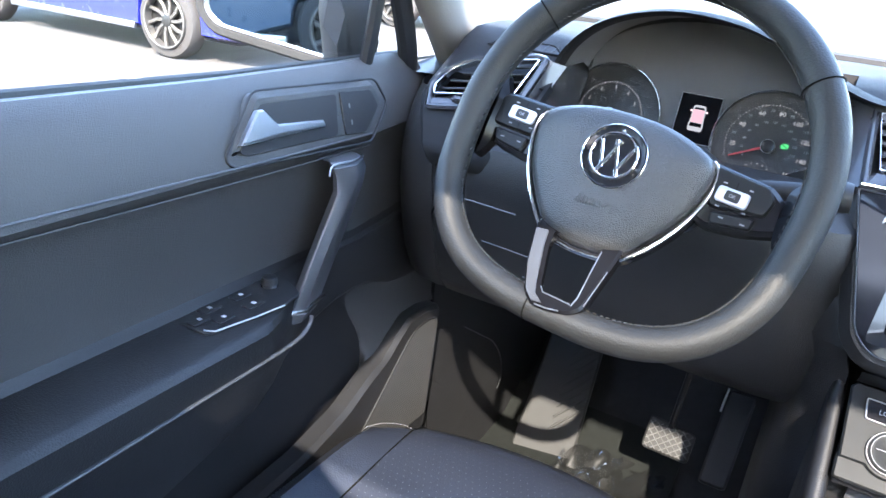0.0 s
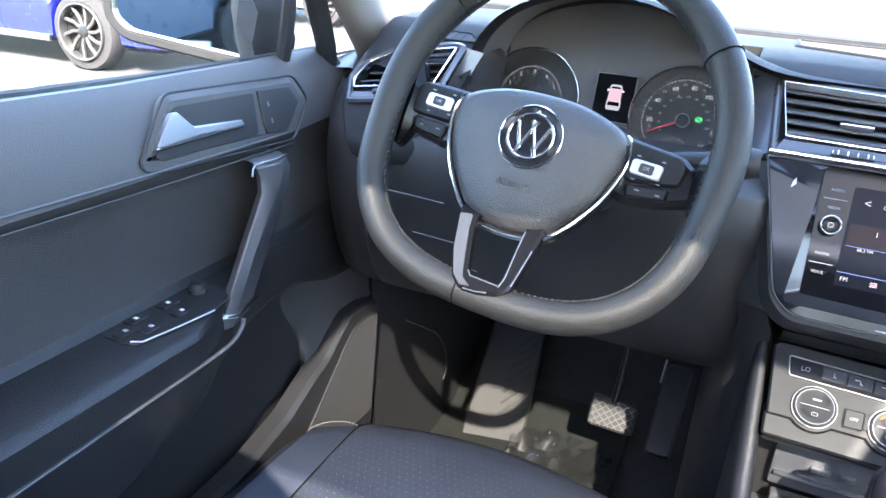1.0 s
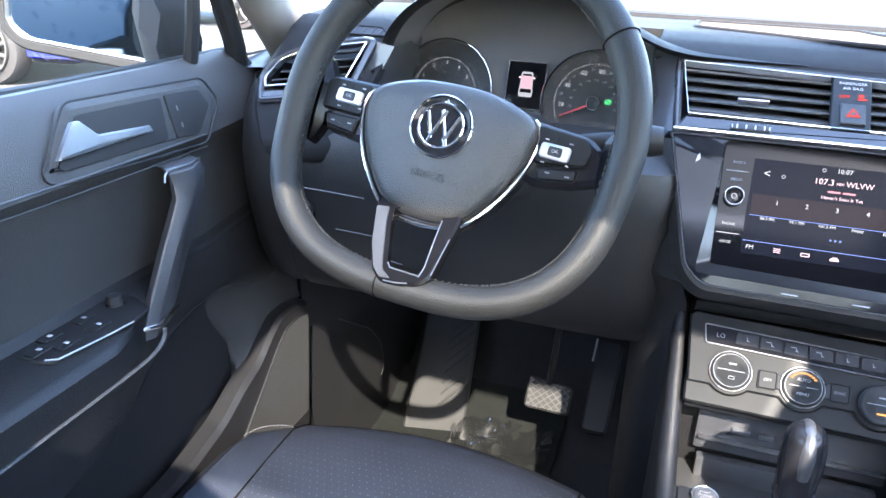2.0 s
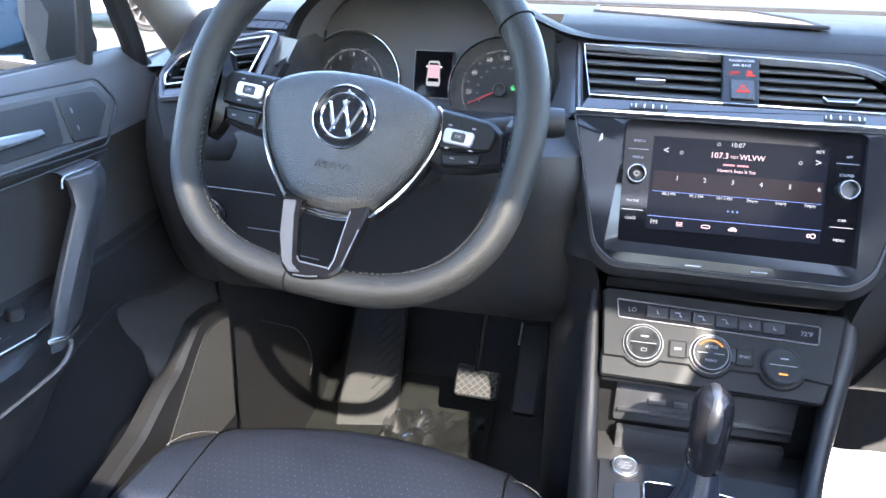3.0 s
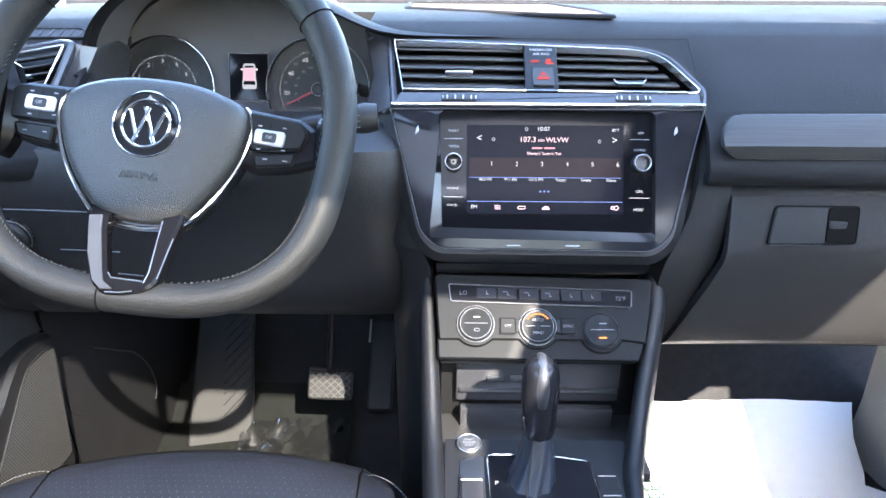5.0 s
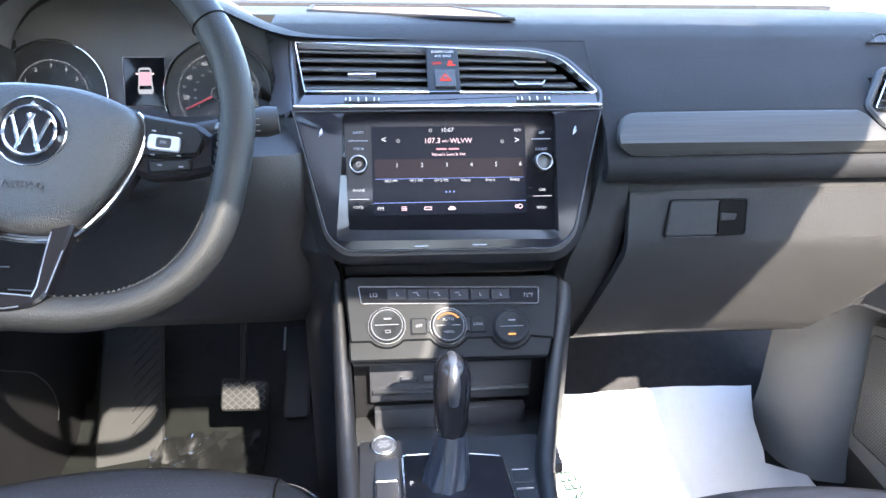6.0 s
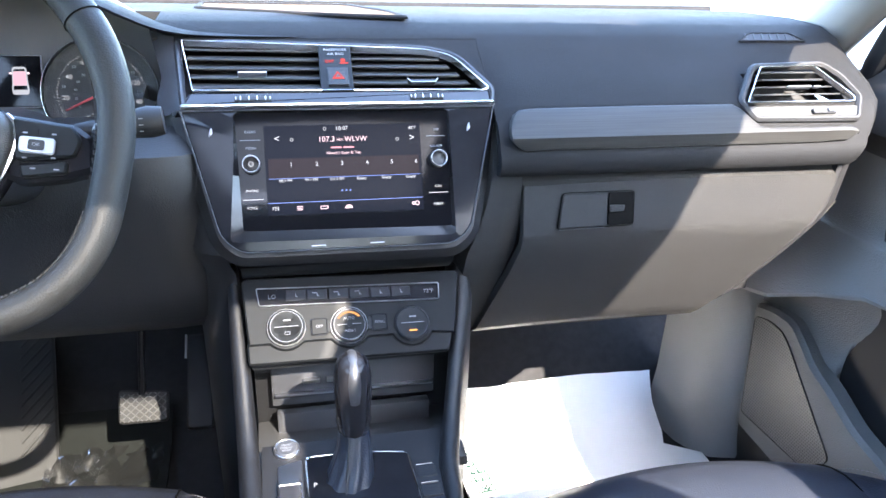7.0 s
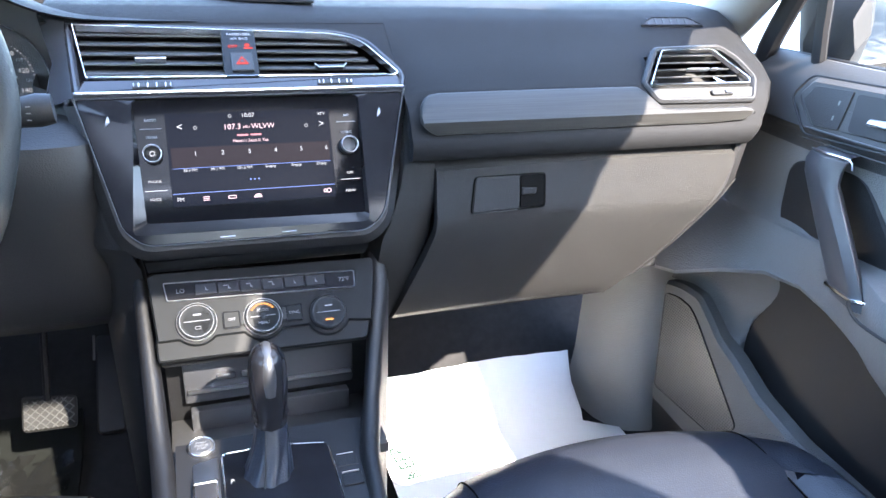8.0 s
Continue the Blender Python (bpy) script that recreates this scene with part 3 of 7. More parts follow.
def hood(d):
    # arch over the dials, from its lip towards the screen
    lip = [(-0.318, 0.735, 1.140), (-0.312, 0.738, 1.180), (-0.295, 0.735, 1.215), (-0.262, 0.73, 1.245), (-0.215, 0.725, 1.264), (-0.16, 0.722, 1.272), (-0.10, 0.725, 1.266),
           (-0.05, 0.73, 1.249), (-0.01, 0.738, 1.229), (0.025, 0.750, 1.2125), (0.06, 0.764, 1.2045), (0.11, 0.774, 1.2015), (0.18, 0.780, 1.2005)]
    lip = smooth_path(lip, 3)
    c = Vector((-0.14, 0.74, 1.15))

    def shifted(grow, dy, drop=0.0):
        return [Vector((c.x + (p.x - c.x) * grow, p.y + dy, c.z + (p.z - c.z) * grow - drop)) for p in lip]
    secs = [shifted(1.02, 0.22, 0.035), shifted(1.035, 0.12, 0.012), shifted(1.035, 0.05, 0.002), shifted(1.03, 0.012), shifted(1.01, -0.002), shifted(0.985, 0.002),
            shifted(0.965, 0.02), shifted(0.93, 0.10, -0.0)]
    part("dial_hood", loft(secs[:7]), M_PAD, d, "dark soft hood over the dials")
    # lining paler than the hood: haze painted into its colour
    part("hood_lining", loft(secs[6:]), M_HAZYBINNACLE, d, "plastic lining of the dial hood, greyed as by haze")


def glovebox(d):
    # fascia below the trim strip, which the glovebox lid fills
    def lid(x):
        return [(0.664, 1.0585), (0.656, 1.047), (0.6475, 1.0435), (0.644, 1.03), (0.6395, 1.00), (0.637, 0.985), (0.6375, 0.978), (0.641, 0.965), (0.651, 0.93), (0.664, 0.89), (0.676, 0.855), (0.683, 0.838), (0.692, 0.829), (0.715, 0.826)]
    rows = []
    left_of = lambda z: 0.437 - 0.043 * max(0, (0.96 - z) / 0.13)

    def right_of(z):
        t = ((2.0, 0.868), (1.035, 0.868), (1.005, 0.856), (0.983, 0.839), (0.939, 0.808), (0.896, 0.776), (0.857, 0.740), (0.82, 0.704))
        for (za, xa), (zb, xb) in zip(t, t[1:]):
            if z >= zb:
                return xb + (xa - xb) * (z - zb) / (za - zb)
        return 0.704
    for i in range(13):
        q = i / 12
        rows.append([(left_of(z) + (right_of(z) - left_of(z)) * q, y, z + 0.003 * math.sin(q * 3.1)) for y, z in lid(0)])
    g = part("glovebox_lid", thick(loft(rows), 0.012), M_LOWER, d, "dark grey grained glovebox lid, shut")
    # recessed pull
    gm = face_m(0.531, 0.6395, 1.0135, 10.2)
    out = rounded([(-0.052, -0.024), (0.049, -0.022), (0.049, 0.022), (-0.046, 0.022)], 0.006)
    part("handle_recess", ring(out, 0.0012, 0.0035, 0.0004, base=-0.003), M_SEAM, g, "dark gap round the glovebox pull", gm)
    part("handle", slab(rounded([(-0.050, -0.0222), (0.013, -0.0212), (0.013, 0.0203), (-0.0448, 0.0203)], 0.004), 0.0042, 0.0012, base=-0.003), M_LOWER, g, "grained pull of the glovebox", gm)
    # near-black plate: the hollow's shade is put into its colour
    part("finger_hollow_shade", slab(rounded([(0.0145, -0.0205), (0.0475, -0.0202), (0.0475, 0.0202), (0.0145, 0.0202)], 0.004), 0.0032, 0.0004, base=-0.003), M_SEAM, g, "dark plate painting the shaded finger hollow beside the pull", gm)
    part("handle_lever", slab(rounded([(0.016, -0.004), (0.034, -0.0035), (0.036, 0.004), (0.016, 0.005)], 0.0015), 0.0030, 0.0012), M_LOWER, g, "", gm)
    part("handle_edge", tube([(-0.049, -0.0232, 0.001), (0.010, -0.0225, 0.001)], 0.0005, n=6), M_PULL, g, "", gm)
    # end panel towards the door
    secs = []
    for z, y in ((1.056, 0.648), (1.0, 0.642), (0.98, 0.640), (0.95, 0.648), (0.92, 0.657), (0.89, 0.666), (0.86, 0.676), (0.826, 0.70)):
        xa = right_of(z) + 0.004
        secs.append([(xa, y + 0.03, z), (xa, y + 0.004, z), (xa + 0.004, y + 0.001, z), (xa + 0.020, y + 0.010, z), (xa + 0.036, y + 0.024, z), (xa + 0.044, y + 0.05, z), (xa + 0.056, y + 0.08, z), (xa + 0.095, y + 0.12, z), (xa + 0.15, y + 0.15, z)])
    part("end_panel", loft(secs), M_BLACK, d, "dark panel at the end of the dash")
    part("panel_edge", tube(smooth_path([(right_of(z) + 0.0405, y + 0.0225, z) for z, y in ((1.0, 0.642), (0.97, 0.643), (0.94, 0.651), (0.90, 0.663), (0.86, 0.676))], 4), 0.0006, n=6), M_DOOR, d, "thin pale edge of the end panel")
    # underside in front of the footwell
    secs = [[(x, y, z) for y, z in ((0.716, 0.8245), (0.74, 0.820), (0.80, 0.818), (1.0, 0.83), (1.36, 0.86))] for x in (0.385, 0.5, 0.60, 0.68, 0.735)]
    part("underside", thick(loft(secs), 0.008), M_DARK, d, "dark underside of the dash with its hidden sun-blocking piece")
    # unseen block added to keep a sliver of sun off the carpet
    part("underside", block(0.74, 0.830, 0.732, 1.34, 0.842, 0.856), M_DARK, d, "dark underside of the dash with its hidden sun-blocking piece")


# ---- trim strip, air vents ----
def build_trim():
    t = thing("trim_strip", (0.65, 0.66, 1.11), "brushed dark silver trim strip across the dashboard", "trim strip")
    # two facets that meet in a fold; beyond the vent's corner only the lower part runs on
    def face(z):
        return 0.6385 + (z - 1.104) * 1.05 if z > 1.104 else 0.6385 + (1.104 - z) * 0.12
    secs = []
    for x, top in ((0.417, 1.111), (0.4195, 1.119), (0.425, 1.126), (0.433, 1.1305), (0.445, 1.132), (0.50, 1.1325), (0.58, 1.133), (0.66, 1.133), (0.712, 1.133), (0.722, 1.128), (0.732, 1.118), (0.741, 1.110),
                   (0.76, 1.1085), (0.82, 1.1085), (0.868, 1.109), (0.876, 1.107), (0.880, 1.103)):
        bot = 1.0885 if 0.43 < x < 0.865 else 1.0885 + min(0.012, 0.9 * max(0.43 - x, x - 0.865))
        zs = [top, top - 0.0015, 0.5 * (top + 1.104) if top > 1.106 else top - 0.002, min(1.104, top - 0.004), bot + 0.001, bot]
        sec = [(x, face(top) + 0.016, top - 0.002)] + [(x, face(z) + (0.0015 if k in (0, 5) else 0), z) for k, z in enumerate(zs)] + [(x, face(bot) + 0.014, bot + 0.002)]
        secs.append(sec)
    part("strip", loft(secs, closed=True, caps=True), M_BRUSHED, t)
    return t


def build_side_vent(side):
    m = face_m(X(side, 0.5895 + (0.012 if side < 0 else 0)), 0.679 + (0.010 if side < 0 else 0), 1.14 + (0.014 if side < 0 else 0), 43.5)
    v = thing("air_vent", m.translation, "black louvred air vent in a satin silver frame", "air vent", "dashboard air vents")

    def mir(poly):
        return poly if side > 0 else [(-u, w) for u, w in reversed(poly)]
    outer = mir([(-0.0806, -0.0364), (0.072, -0.0385), (0.089, -0.001), (0.070, 0.033), (0.046, 0.053), (-0.062, 0.049), (-0.0965, -0.0055)])
    mouth = mir([(-0.0835, -0.0118), (0.070, -0.0126), (0.0735, -0.0045), (0.029, 0.0445), (-0.052, 0.0425), (-0.0855, -0.0098)])
    low = mir([(-0.078, -0.034), (0.070, -0.036), (0.077, -0.0145), (-0.086, -0.0135)])
    if side < 0:
        # the driver's vent leans the other way at its inner end
        outer = [(-0.0690, -0.0460), (0.048, -0.024), (0.0615, 0.0610), (0.046, 0.0645), (-0.034, 0.0460), (-0.066, 0.0235), (-0.0810, -0.0060)]
        mouth = [(-0.0650, -0.0250), (0.0390, -0.0050), (0.0515, 0.0545), (-0.030, 0.0360), (-0.0570, 0.0180), (-0.0700, -0.0110)]
        low = [(-0.0670, -0.0430), (0.045, -0.0220), (0.046, -0.0085), (-0.066, -0.0275)]
    outer = rounded(outer, 0.008)
    mouth = rounded(mouth, 0.004)
    part("housing", slab(inset(outer, 0.002), 0.005, 0.001, base=-0.055), M_BLACK, v, "black throat", m)
    part("frame", ring(outer, 0.0085, 0.010, 0.003, base=-0.006), M_GREYGLOSS if side < 0 else M_DARK, v, "satin dark frame", m)
    part("bright_edge", ring(mouth, 0.0022, 0.008, base=-0.002), M_CHROME, v, "", m)
    low = rounded(low, 0.003)
    part("sill", slab(low, 0.006, 0.002, base=-0.004), M_FRAME if side > 0 else M_GREYGLOSS, v, "silver sill", m)
    part("thumbwheel_slot", slab(rounded(rect(0.034, 0.008, 0.02 * side, -0.025), 0.003), 0.006, 0.0008, base=0.0), M_DARK, v, "", m)
    part("thumbwheel", slab(rounded(rect(0.010, 0.006, 0.028 * side, -0.025), 0.002), 0.008, 0.001), M_GREYGLOSS, v, "", m)
    n = 5
    for i in range(n):
        q = (i + 0.6) / n
        z = -0.013 + 0.055 * q
        a, b = -0.083 + 0.032 * q, 0.073 - 0.045 * q
        lean = 0.0
        if side < 0:
            a, b, lean, z = -0.068 + 0.045 * q * q, 0.0385 + 0.012 * q, 11.0, -0.016 + 0.058 * q
        sm = off(m, 0, z, -0.003, lean) @ pose(0, 0, 0, 32, 0, 0)
        sl = part("slat", block(a, b, -0.0009, 0.0009, -0.018, 0.002, 0.0004), M_BLACK, v, "", sm)
        # paler strip paints the light along the black slat's edge
        part("slat_edge_light", block(a + 0.001, b - 0.001, 0.0003, 0.0010, 0.0015, 0.0024, 0.0002), M_FRAME if side > 0 else M_GREYGLOSS, sl, "", sm)
    part("slider", slab(rounded(rect(0.034, 0.0026, -0.004 * side, 0.012), 0.001), 0.006, 0.001), M_SATIN, v, "small silver slider", m)
    part("slider_rib", slab(rect(0.010, 0.0018, 0.022 * side, 0.012), 0.005, 0.0005), M_SATIN, v, "", m)


def build_center_vent():
    m = face_m(XC, 0.688, 1.134, 53.8)
    v = thing("center_air_vent", m.translation, "black louvred double centre air vent with bright chrome edging", "air vent", "dashboard air vents")
    outer = rounded([(-0.176, 0.0), (0.179, -0.002), (0.187, 0.024), (0.150, 0.0835), (0.112, 0.0975), (-0.186, 0.110)], [0.002, 0.003, 0.014, 0.03, 0.04, 0.004])
    part("surround", ring(outer, 0.0085, 0.012, 0.003, base=-0.008), M_GREYGLOSS, v, "glossy dark grey surround", m)
    part("cowl", slab([(0.181, -0.006), (0.1895, -0.006), (0.1895, 0.116), (-0.190, 0.119), (-0.187, 0.1085), (0.090, 0.0965), (0.112, 0.0955), (0.135, 0.0885), (0.151, 0.080), (0.184, 0.030), (0.185, 0.020)], 0.012, 0.001, base=-0.0125), M_PAD, v, "soft skin beside the louvres", m)
    part("throat", slab(inset(outer, 0.003), 0.004, 0.0005, base=-0.034), M_BLACK, v, "", m)
    edge = rounded([(-0.163, 0.0225), (0.171, 0.0185), (0.1765, 0.0235), (0.140, 0.0775), (0.108, 0.0880), (-0.177, 0.1025)], [0.003, 0.003, 0.004, 0.025, 0.035, 0.003])
    part("bright_edge", ring(edge, 0.0016, 0.010, base=-0.004), M_CHROME, v, "thin chrome line", m)
    part("sill", slab(rounded([(-0.174, 0.001), (0.176, 0.001), (0.176, 0.0215), (-0.166, 0.0215)], 0.002), 0.012, 0.003, base=-0.008), M_GREYGLOSS, v, "glossy sill below the louvres", m)
    n = 5
    for x0, x1, sl, sr, lo, hi in ((-0.164, -0.020, -0.010, 0.0, 0.0245, 0.098), (0.015, 0.172, 0.0, 0.052, 0.0205, 0.086)):
        for i in range(n):
            q = (i + 0.55) / n
            z = lo + (hi - lo) * q
            part("slat", block(x0 + sl * q, x1 - sr * q, -0.0010, 0.0010, -0.020, 0.002, 0.0005), M_DOOR, v, "", off(m, 0, z, -0.004, -1.2) @ pose(0, 0, 0, 56, 0, 0))
    # a flat silver tab in one mouth, a dark tab with a bright lip in the other
    part("slider", slab(rounded(rect(0.032, 0.0022, -0.098, 0.0520), 0.0008), 0.007, 0.0006, base=-0.003), M_SATIN, v, "flat silver louvre tab", m)
    tab = part("slider", slab(rounded([(0.084, 0.0345), (0.112, 0.0345), (0.116, 0.0400), (0.080, 0.0400)], 0.001), 0.006, 0.0008, base=-0.003), M_DARK, v, "dark louvre tab with a bright lip", m)
    part("slider_lip", tube([(0.0795, 0.0405, 0.0035), (0.0838, 0.0342, 0.0038), (0.1122, 0.0342, 0.0038), (0.1165, 0.0405, 0.0035)], 0.0008, n=6), M_SATIN, tab, "", m)
    for x in (-0.098, 0.098):
        wheel = part("thumbwheel", slab(rounded(rect(0.040, 0.0072, x, 0.0098), 0.0018), 0.0062, 0.0008, base=0.0), M_DARK, v, "dark ridged thumbwheel", m)
        for i in range(4):
            part("ridge", slab(rounded(rect(0.0012, 0.0052, x - 0.0135 + 0.009 * i, 0.0098), 0.0004), 0.0012, 0.0003, base=0.0060), M_PRINT, wheel, "", m)
        for du in (-0.0185, 0.0185):
            part("ridge", slab(rounded(rect(0.0010, 0.0040, x + du, 0.0098), 0.0003), 0.0010, 0.0003, base=0.0060), M_PRINT, wheel, "", m)
    # panel between the vents: warning text and hazard switch
    pan = part("switch_panel", slab(rounded([(-0.0225, 0.0195), (0.0150, 0.0195), (0.0165, 0.0915), (-0.0210, 0.0935)], 0.002), 0.010, 0.001, base=-0.004), M_PANEL, v, "dark grey switch panel", m)
    hz = part("hazard_switch", slab(rounded(rect(0.024, 0.028, -0.002, 0.040), 0.002), 0.010, 0.001, base=-0.001), M_DARK, v, "black hazard switch with a red triangle", m)
    tri = slab([(-0.007, 0.0), (0.007, 0.0), (0.0, 0.012)], 0.0004, 0.0001)
    part("triangle", tri, M_RED, hz, "", off(m, -0.002, 0.035, 0.0092))
    part("triangle_core", slab([(-0.0035, 0.0), (0.0035, 0.0), (0.0, 0.006)], 0.0003, 0.0001), M_DARK, hz, "", off(m, -0.002, 0.0373, 0.0096))
    writing("PASSENGER", 0.0052, M_MARK, pan, off(m, -0.002, 0.0845, 0.0063))
    writing("AIR BAG", 0.0052, M_MARK, pan, off(m, -0.002, 0.0775, 0.0063))
    writing("OFF", 0.0062, M_RED, pan, off(m, -0.010, 0.0655, 0.0063))
    part("lit_symbol", slab(rounded(circle(0.0030, 12, 0.006, 0.0675), 0.001), 0.0004, 0.0001), M_RED, pan, "", off(m, 0, 0, 0.006))
    part("lit_symbol", slab(rect(0.010, 0.0020, 0.007, 0.0630), 0.0004, 0.0001), M_RED, pan, "", off(m, 0, 0, 0.006))
    # long bright line under the vents
    part("chrome_line", slab(rect(0.352, 0.0026, 0.001, -0.0005), 0.010, 0.001, base=-0.002), M_CHROME, v, "bright chrome line", m)


# ---- screen unit ----
def build_screen():
    m = face_m(XC, 0.688, 1.132, 22.5)
    s = thing("infotainment_unit", m.translation, "gloss black touchscreen radio unit, switched on", "car radio")
    bez = rounded([(-0.176, 0.0), (-0.141, -0.140), (-0.120, -0.158), (0.120, -0.160), (0.141, -0.143), (0.177, 0.0)], [0.003, 0.012, 0.012, 0.012, 0.012, 0.003], 5)
    part("surround", slab(rounded([(-0.189, 0.004), (-0.152, -0.150), (-0.127, -0.173), (0.127, -0.175), (0.153, -0.153), (0.190, 0.004)], [0.004, 0.02, 0.02, 0.02, 0.02, 0.004], 5),
                          0.034, 0.010, base=-0.036), M_DARK, s, "matt dark surround of the screen", m)
    # the bezel slopes in to a polished facet round the recessed glass
    core = [(-0.1310, -0.1455), (0.1225, -0.1490), (0.1215, -0.003), (-0.1205, -0.0025), (-0.1225, -0.055)]
    glass = rounded([(-0.1165, -0.1335), (0.119, -0.1385), (0.1205, -0.004), (-0.1195, -0.003)], 0.003)
    turns = [2 * math.pi * i / 180 for i in range(180)]
    rim_out, rim_mid, rim_in = polar(bez, turns, (0, -0.07)), polar(rounded(core, 0.006), turns, (0, -0.07)), polar(glass, turns, (0, -0.07))
    bm = bmesh.new()
    skin(bm, [[(x, y, -0.004) for x, y in rim_out], [(x, y, 0.002) for x, y in rim_out], [(x, y, 0.0045) for x, y in polar(inset(bez, 0.002), turns, (0, -0.07))], [(x, y, 0.0058) for x, y in rim_mid]])
    part("bezel", bm, M_PIANO, s, "gloss black bezel", m)
    bm = bmesh.new()
    skin(bm, [[(x, y, 0.0058) for x, y in rim_mid], [(x, y, 0.0010) for x, y in rim_in]])
    part("bezel_facet", bm, M_FACET, s, "polished facet round the glass", m)
    part("bezel_line", ring(bez, 0.0012, 0.0062), M_PULL, s, "thin silver line", m)
    g = part("glass", slab(glass, 0.0052, 0.0002, base=-0.004), M_SCREEN, s, "black glass front", m)
    for x in (-0.145, 0.144):
        part("glint_button", slab(rounded([(x - 0.0022, -0.030), (x + 0.0022, -0.026), (x + 0.0012, -0.019), (x - 0.0010, -0.023)], 0.001), 0.0075, 0.0006), M_SATIN, s, "", m)
    f = off(m, 0, 0, 0.0014)
    part("display", slab(rect(0.176, 0.100, -0.001, -0.068), 0.0004, 0.0001), M_DISPLAY, g, "lit dark blue display", f)
    f = off(m, 0, 0, 0.0020)
    part("preset_band", slab(rect(0.170, 0.0215, -0.001, -0.0655), 0.0003, 0.0001), M_BAND, g, "", f)
    part("preset_line", slab(rect(0.170, 0.0006, -0.001, -0.077), 0.0004, 0.0001), M_BLUEINK, g, "", f)
    part("menu_line", slab(rect(0.174, 0.0007, -0.001, -0.104), 0.0004, 0.0001), M_BLUEINK, g, "", f)
    w = lambda body, size, x, y, mat=M_WHITEINK, wide=1.0: writing(body, size, mat, g, off(f, x, y, 0.0004), wide=wide)
    w("10:07", 0.0066, -0.003, -0.0225)
    w("107.3", 0.0086, -0.0205, -0.0345, M_PINKINK)
    w("HD1", 0.0040, -0.0052, -0.0352, M_PINKINK)
    w("WLVW", 0.0080, 0.0125, -0.0348, M_PINKINK)
    for x, wd in ((-0.0100, 0.0120), (0.0040, 0.0120)):
        part("text_bar", slab(rounded(rect(wd, 0.0020, x, -0.0438), 0.0008), 0.0003, 0.0001), M_ICONPINK, g, "", f)
    w("Haven't Seen It Yet", 0.0049, -0.002, -0.0500, M_PINKINK)
    w("82\u00b0F", 0.0044, 0.078, -0.0235)
    w("<", 0.011, -0.075, -0.033)
    w(">", 0.011, 0.077, -0.035)
    for i in range(6):
        x = -0.064 + 0.0283 * i
        w(str(i + 1), 0.0068, x + 0.003, -0.062)
        w(("88.3 FM", "99.1 FM", "101.5 FM", "Empty", "Empty", "Empty")[i], 0.0044, x - 0.004, -0.0795)
    for i in range(3):
        part("page_dot", slab(circle(0.0011, 8, -0.006 + 0.0045 * i, -0.0925), 0.0003, 0.0001), M_BLUEINK, g, "", f)
    w("FM", 0.0060, -0.0805, -0.1105)
    for j in range(3):
        part("menu_symbol", slab(rect(0.0066, 0.0008, -0.054, -0.1088 - 0.0018 * j), 0.0003, 0.0001), M_PINKINK, g, "", f)
    part("menu_symbol", ring(rounded(rect(0.0088, 0.0038, -0.027, -0.1108), 0.0012), 0.0009, 0.0003), M_PINKINK, g, "", f)
    part("menu_symbol", slab(rounded([(-0.0040, -0.1130), (0.0046, -0.1130), (0.0046, -0.1112), (0.0026, -0.1090), (-0.0012, -0.1090), (-0.0040, -0.1114)], 0.0006), 0.0003, 0.0001), M_PINKINK, g, "", f)
    for x, r in ((0.0750, 0.0021), (0.0792, 0.0028)):
        part("menu_symbol", ring(circle(r, 12, x, -0.1105), 0.0010, 0.0003), M_PINKINK, g, "", f)
    for x, y in ((-0.059, -0.034), (0.060, -0.036), (-0.022, -0.0225)):
        part("status_symbol", ring(circle(0.0021, 10, x, y), 0.0009, 0.0003), M_DIALINK, g, "", f)
    for x, t, y in ((-0.1035, "RADIO", -0.0245), (-0.1035, "MEDIA", -0.0425), (-0.1045, "PHONE", -0.0895), (-0.1055, "VOICE", -0.1085),
                    (0.106, "APP", -0.0265), (0.105, "SOUND", -0.0455), (0.105, "CAR", -0.092), (0.104, "MENU", -0.1125)):
        w(t, 0.0040, x, y, M_MARK if y > -0.06 else M_WHITEINK)
    for x in (-0.104, 0.105):
        for y, mat in ((-0.0335, M_MARK), (-0.0992, M_WHITEINK)):
            part("key_line", slab(rect(0.022, 0.0007, x, y), 0.0004, 0.0001), mat, g, "", f)
        k = part("knob", lathe([(0.0102, 0), (0.0102, 0.004), (0.0096, 0.010), (0.0086, 0.0108), (0.0078, 0.0106)], 32), M_DARK, s, "round rotary knob with a chrome rim", off(m, x, -0.0610, 0.001))
        part("knob_rim", ring(circle(0.0095, 36), 0.0009, 0.0115, 0.0003, base=0.006), M_SATIN, k, "thin chrome rim", off(m, x, -0.0610, 0.001))
        part("knob_face", lathe([(0.0079, 0.0), (0.0079, 0.0114), (0.007, 0.0118)], 28), M_DARK if x < 0 else M_PULL, k, "", off(m, x, -0.0610, 0.001))
        if x < 0:
            part("power_mark", ring(circle(0.0028, 14), 0.0007, 0.0003), M_WHITEINK, k, "", off(m, x, -0.0610, 0.013))
    # two silver bars paint glints on the bezel's lower edge
    for x in (-0.036, 0.030):
        part("edge_glint", slab(rect(0.016, 0.0012, x, -0.1535), 0.0078, 0.0004), M_SATIN, s, "", m)


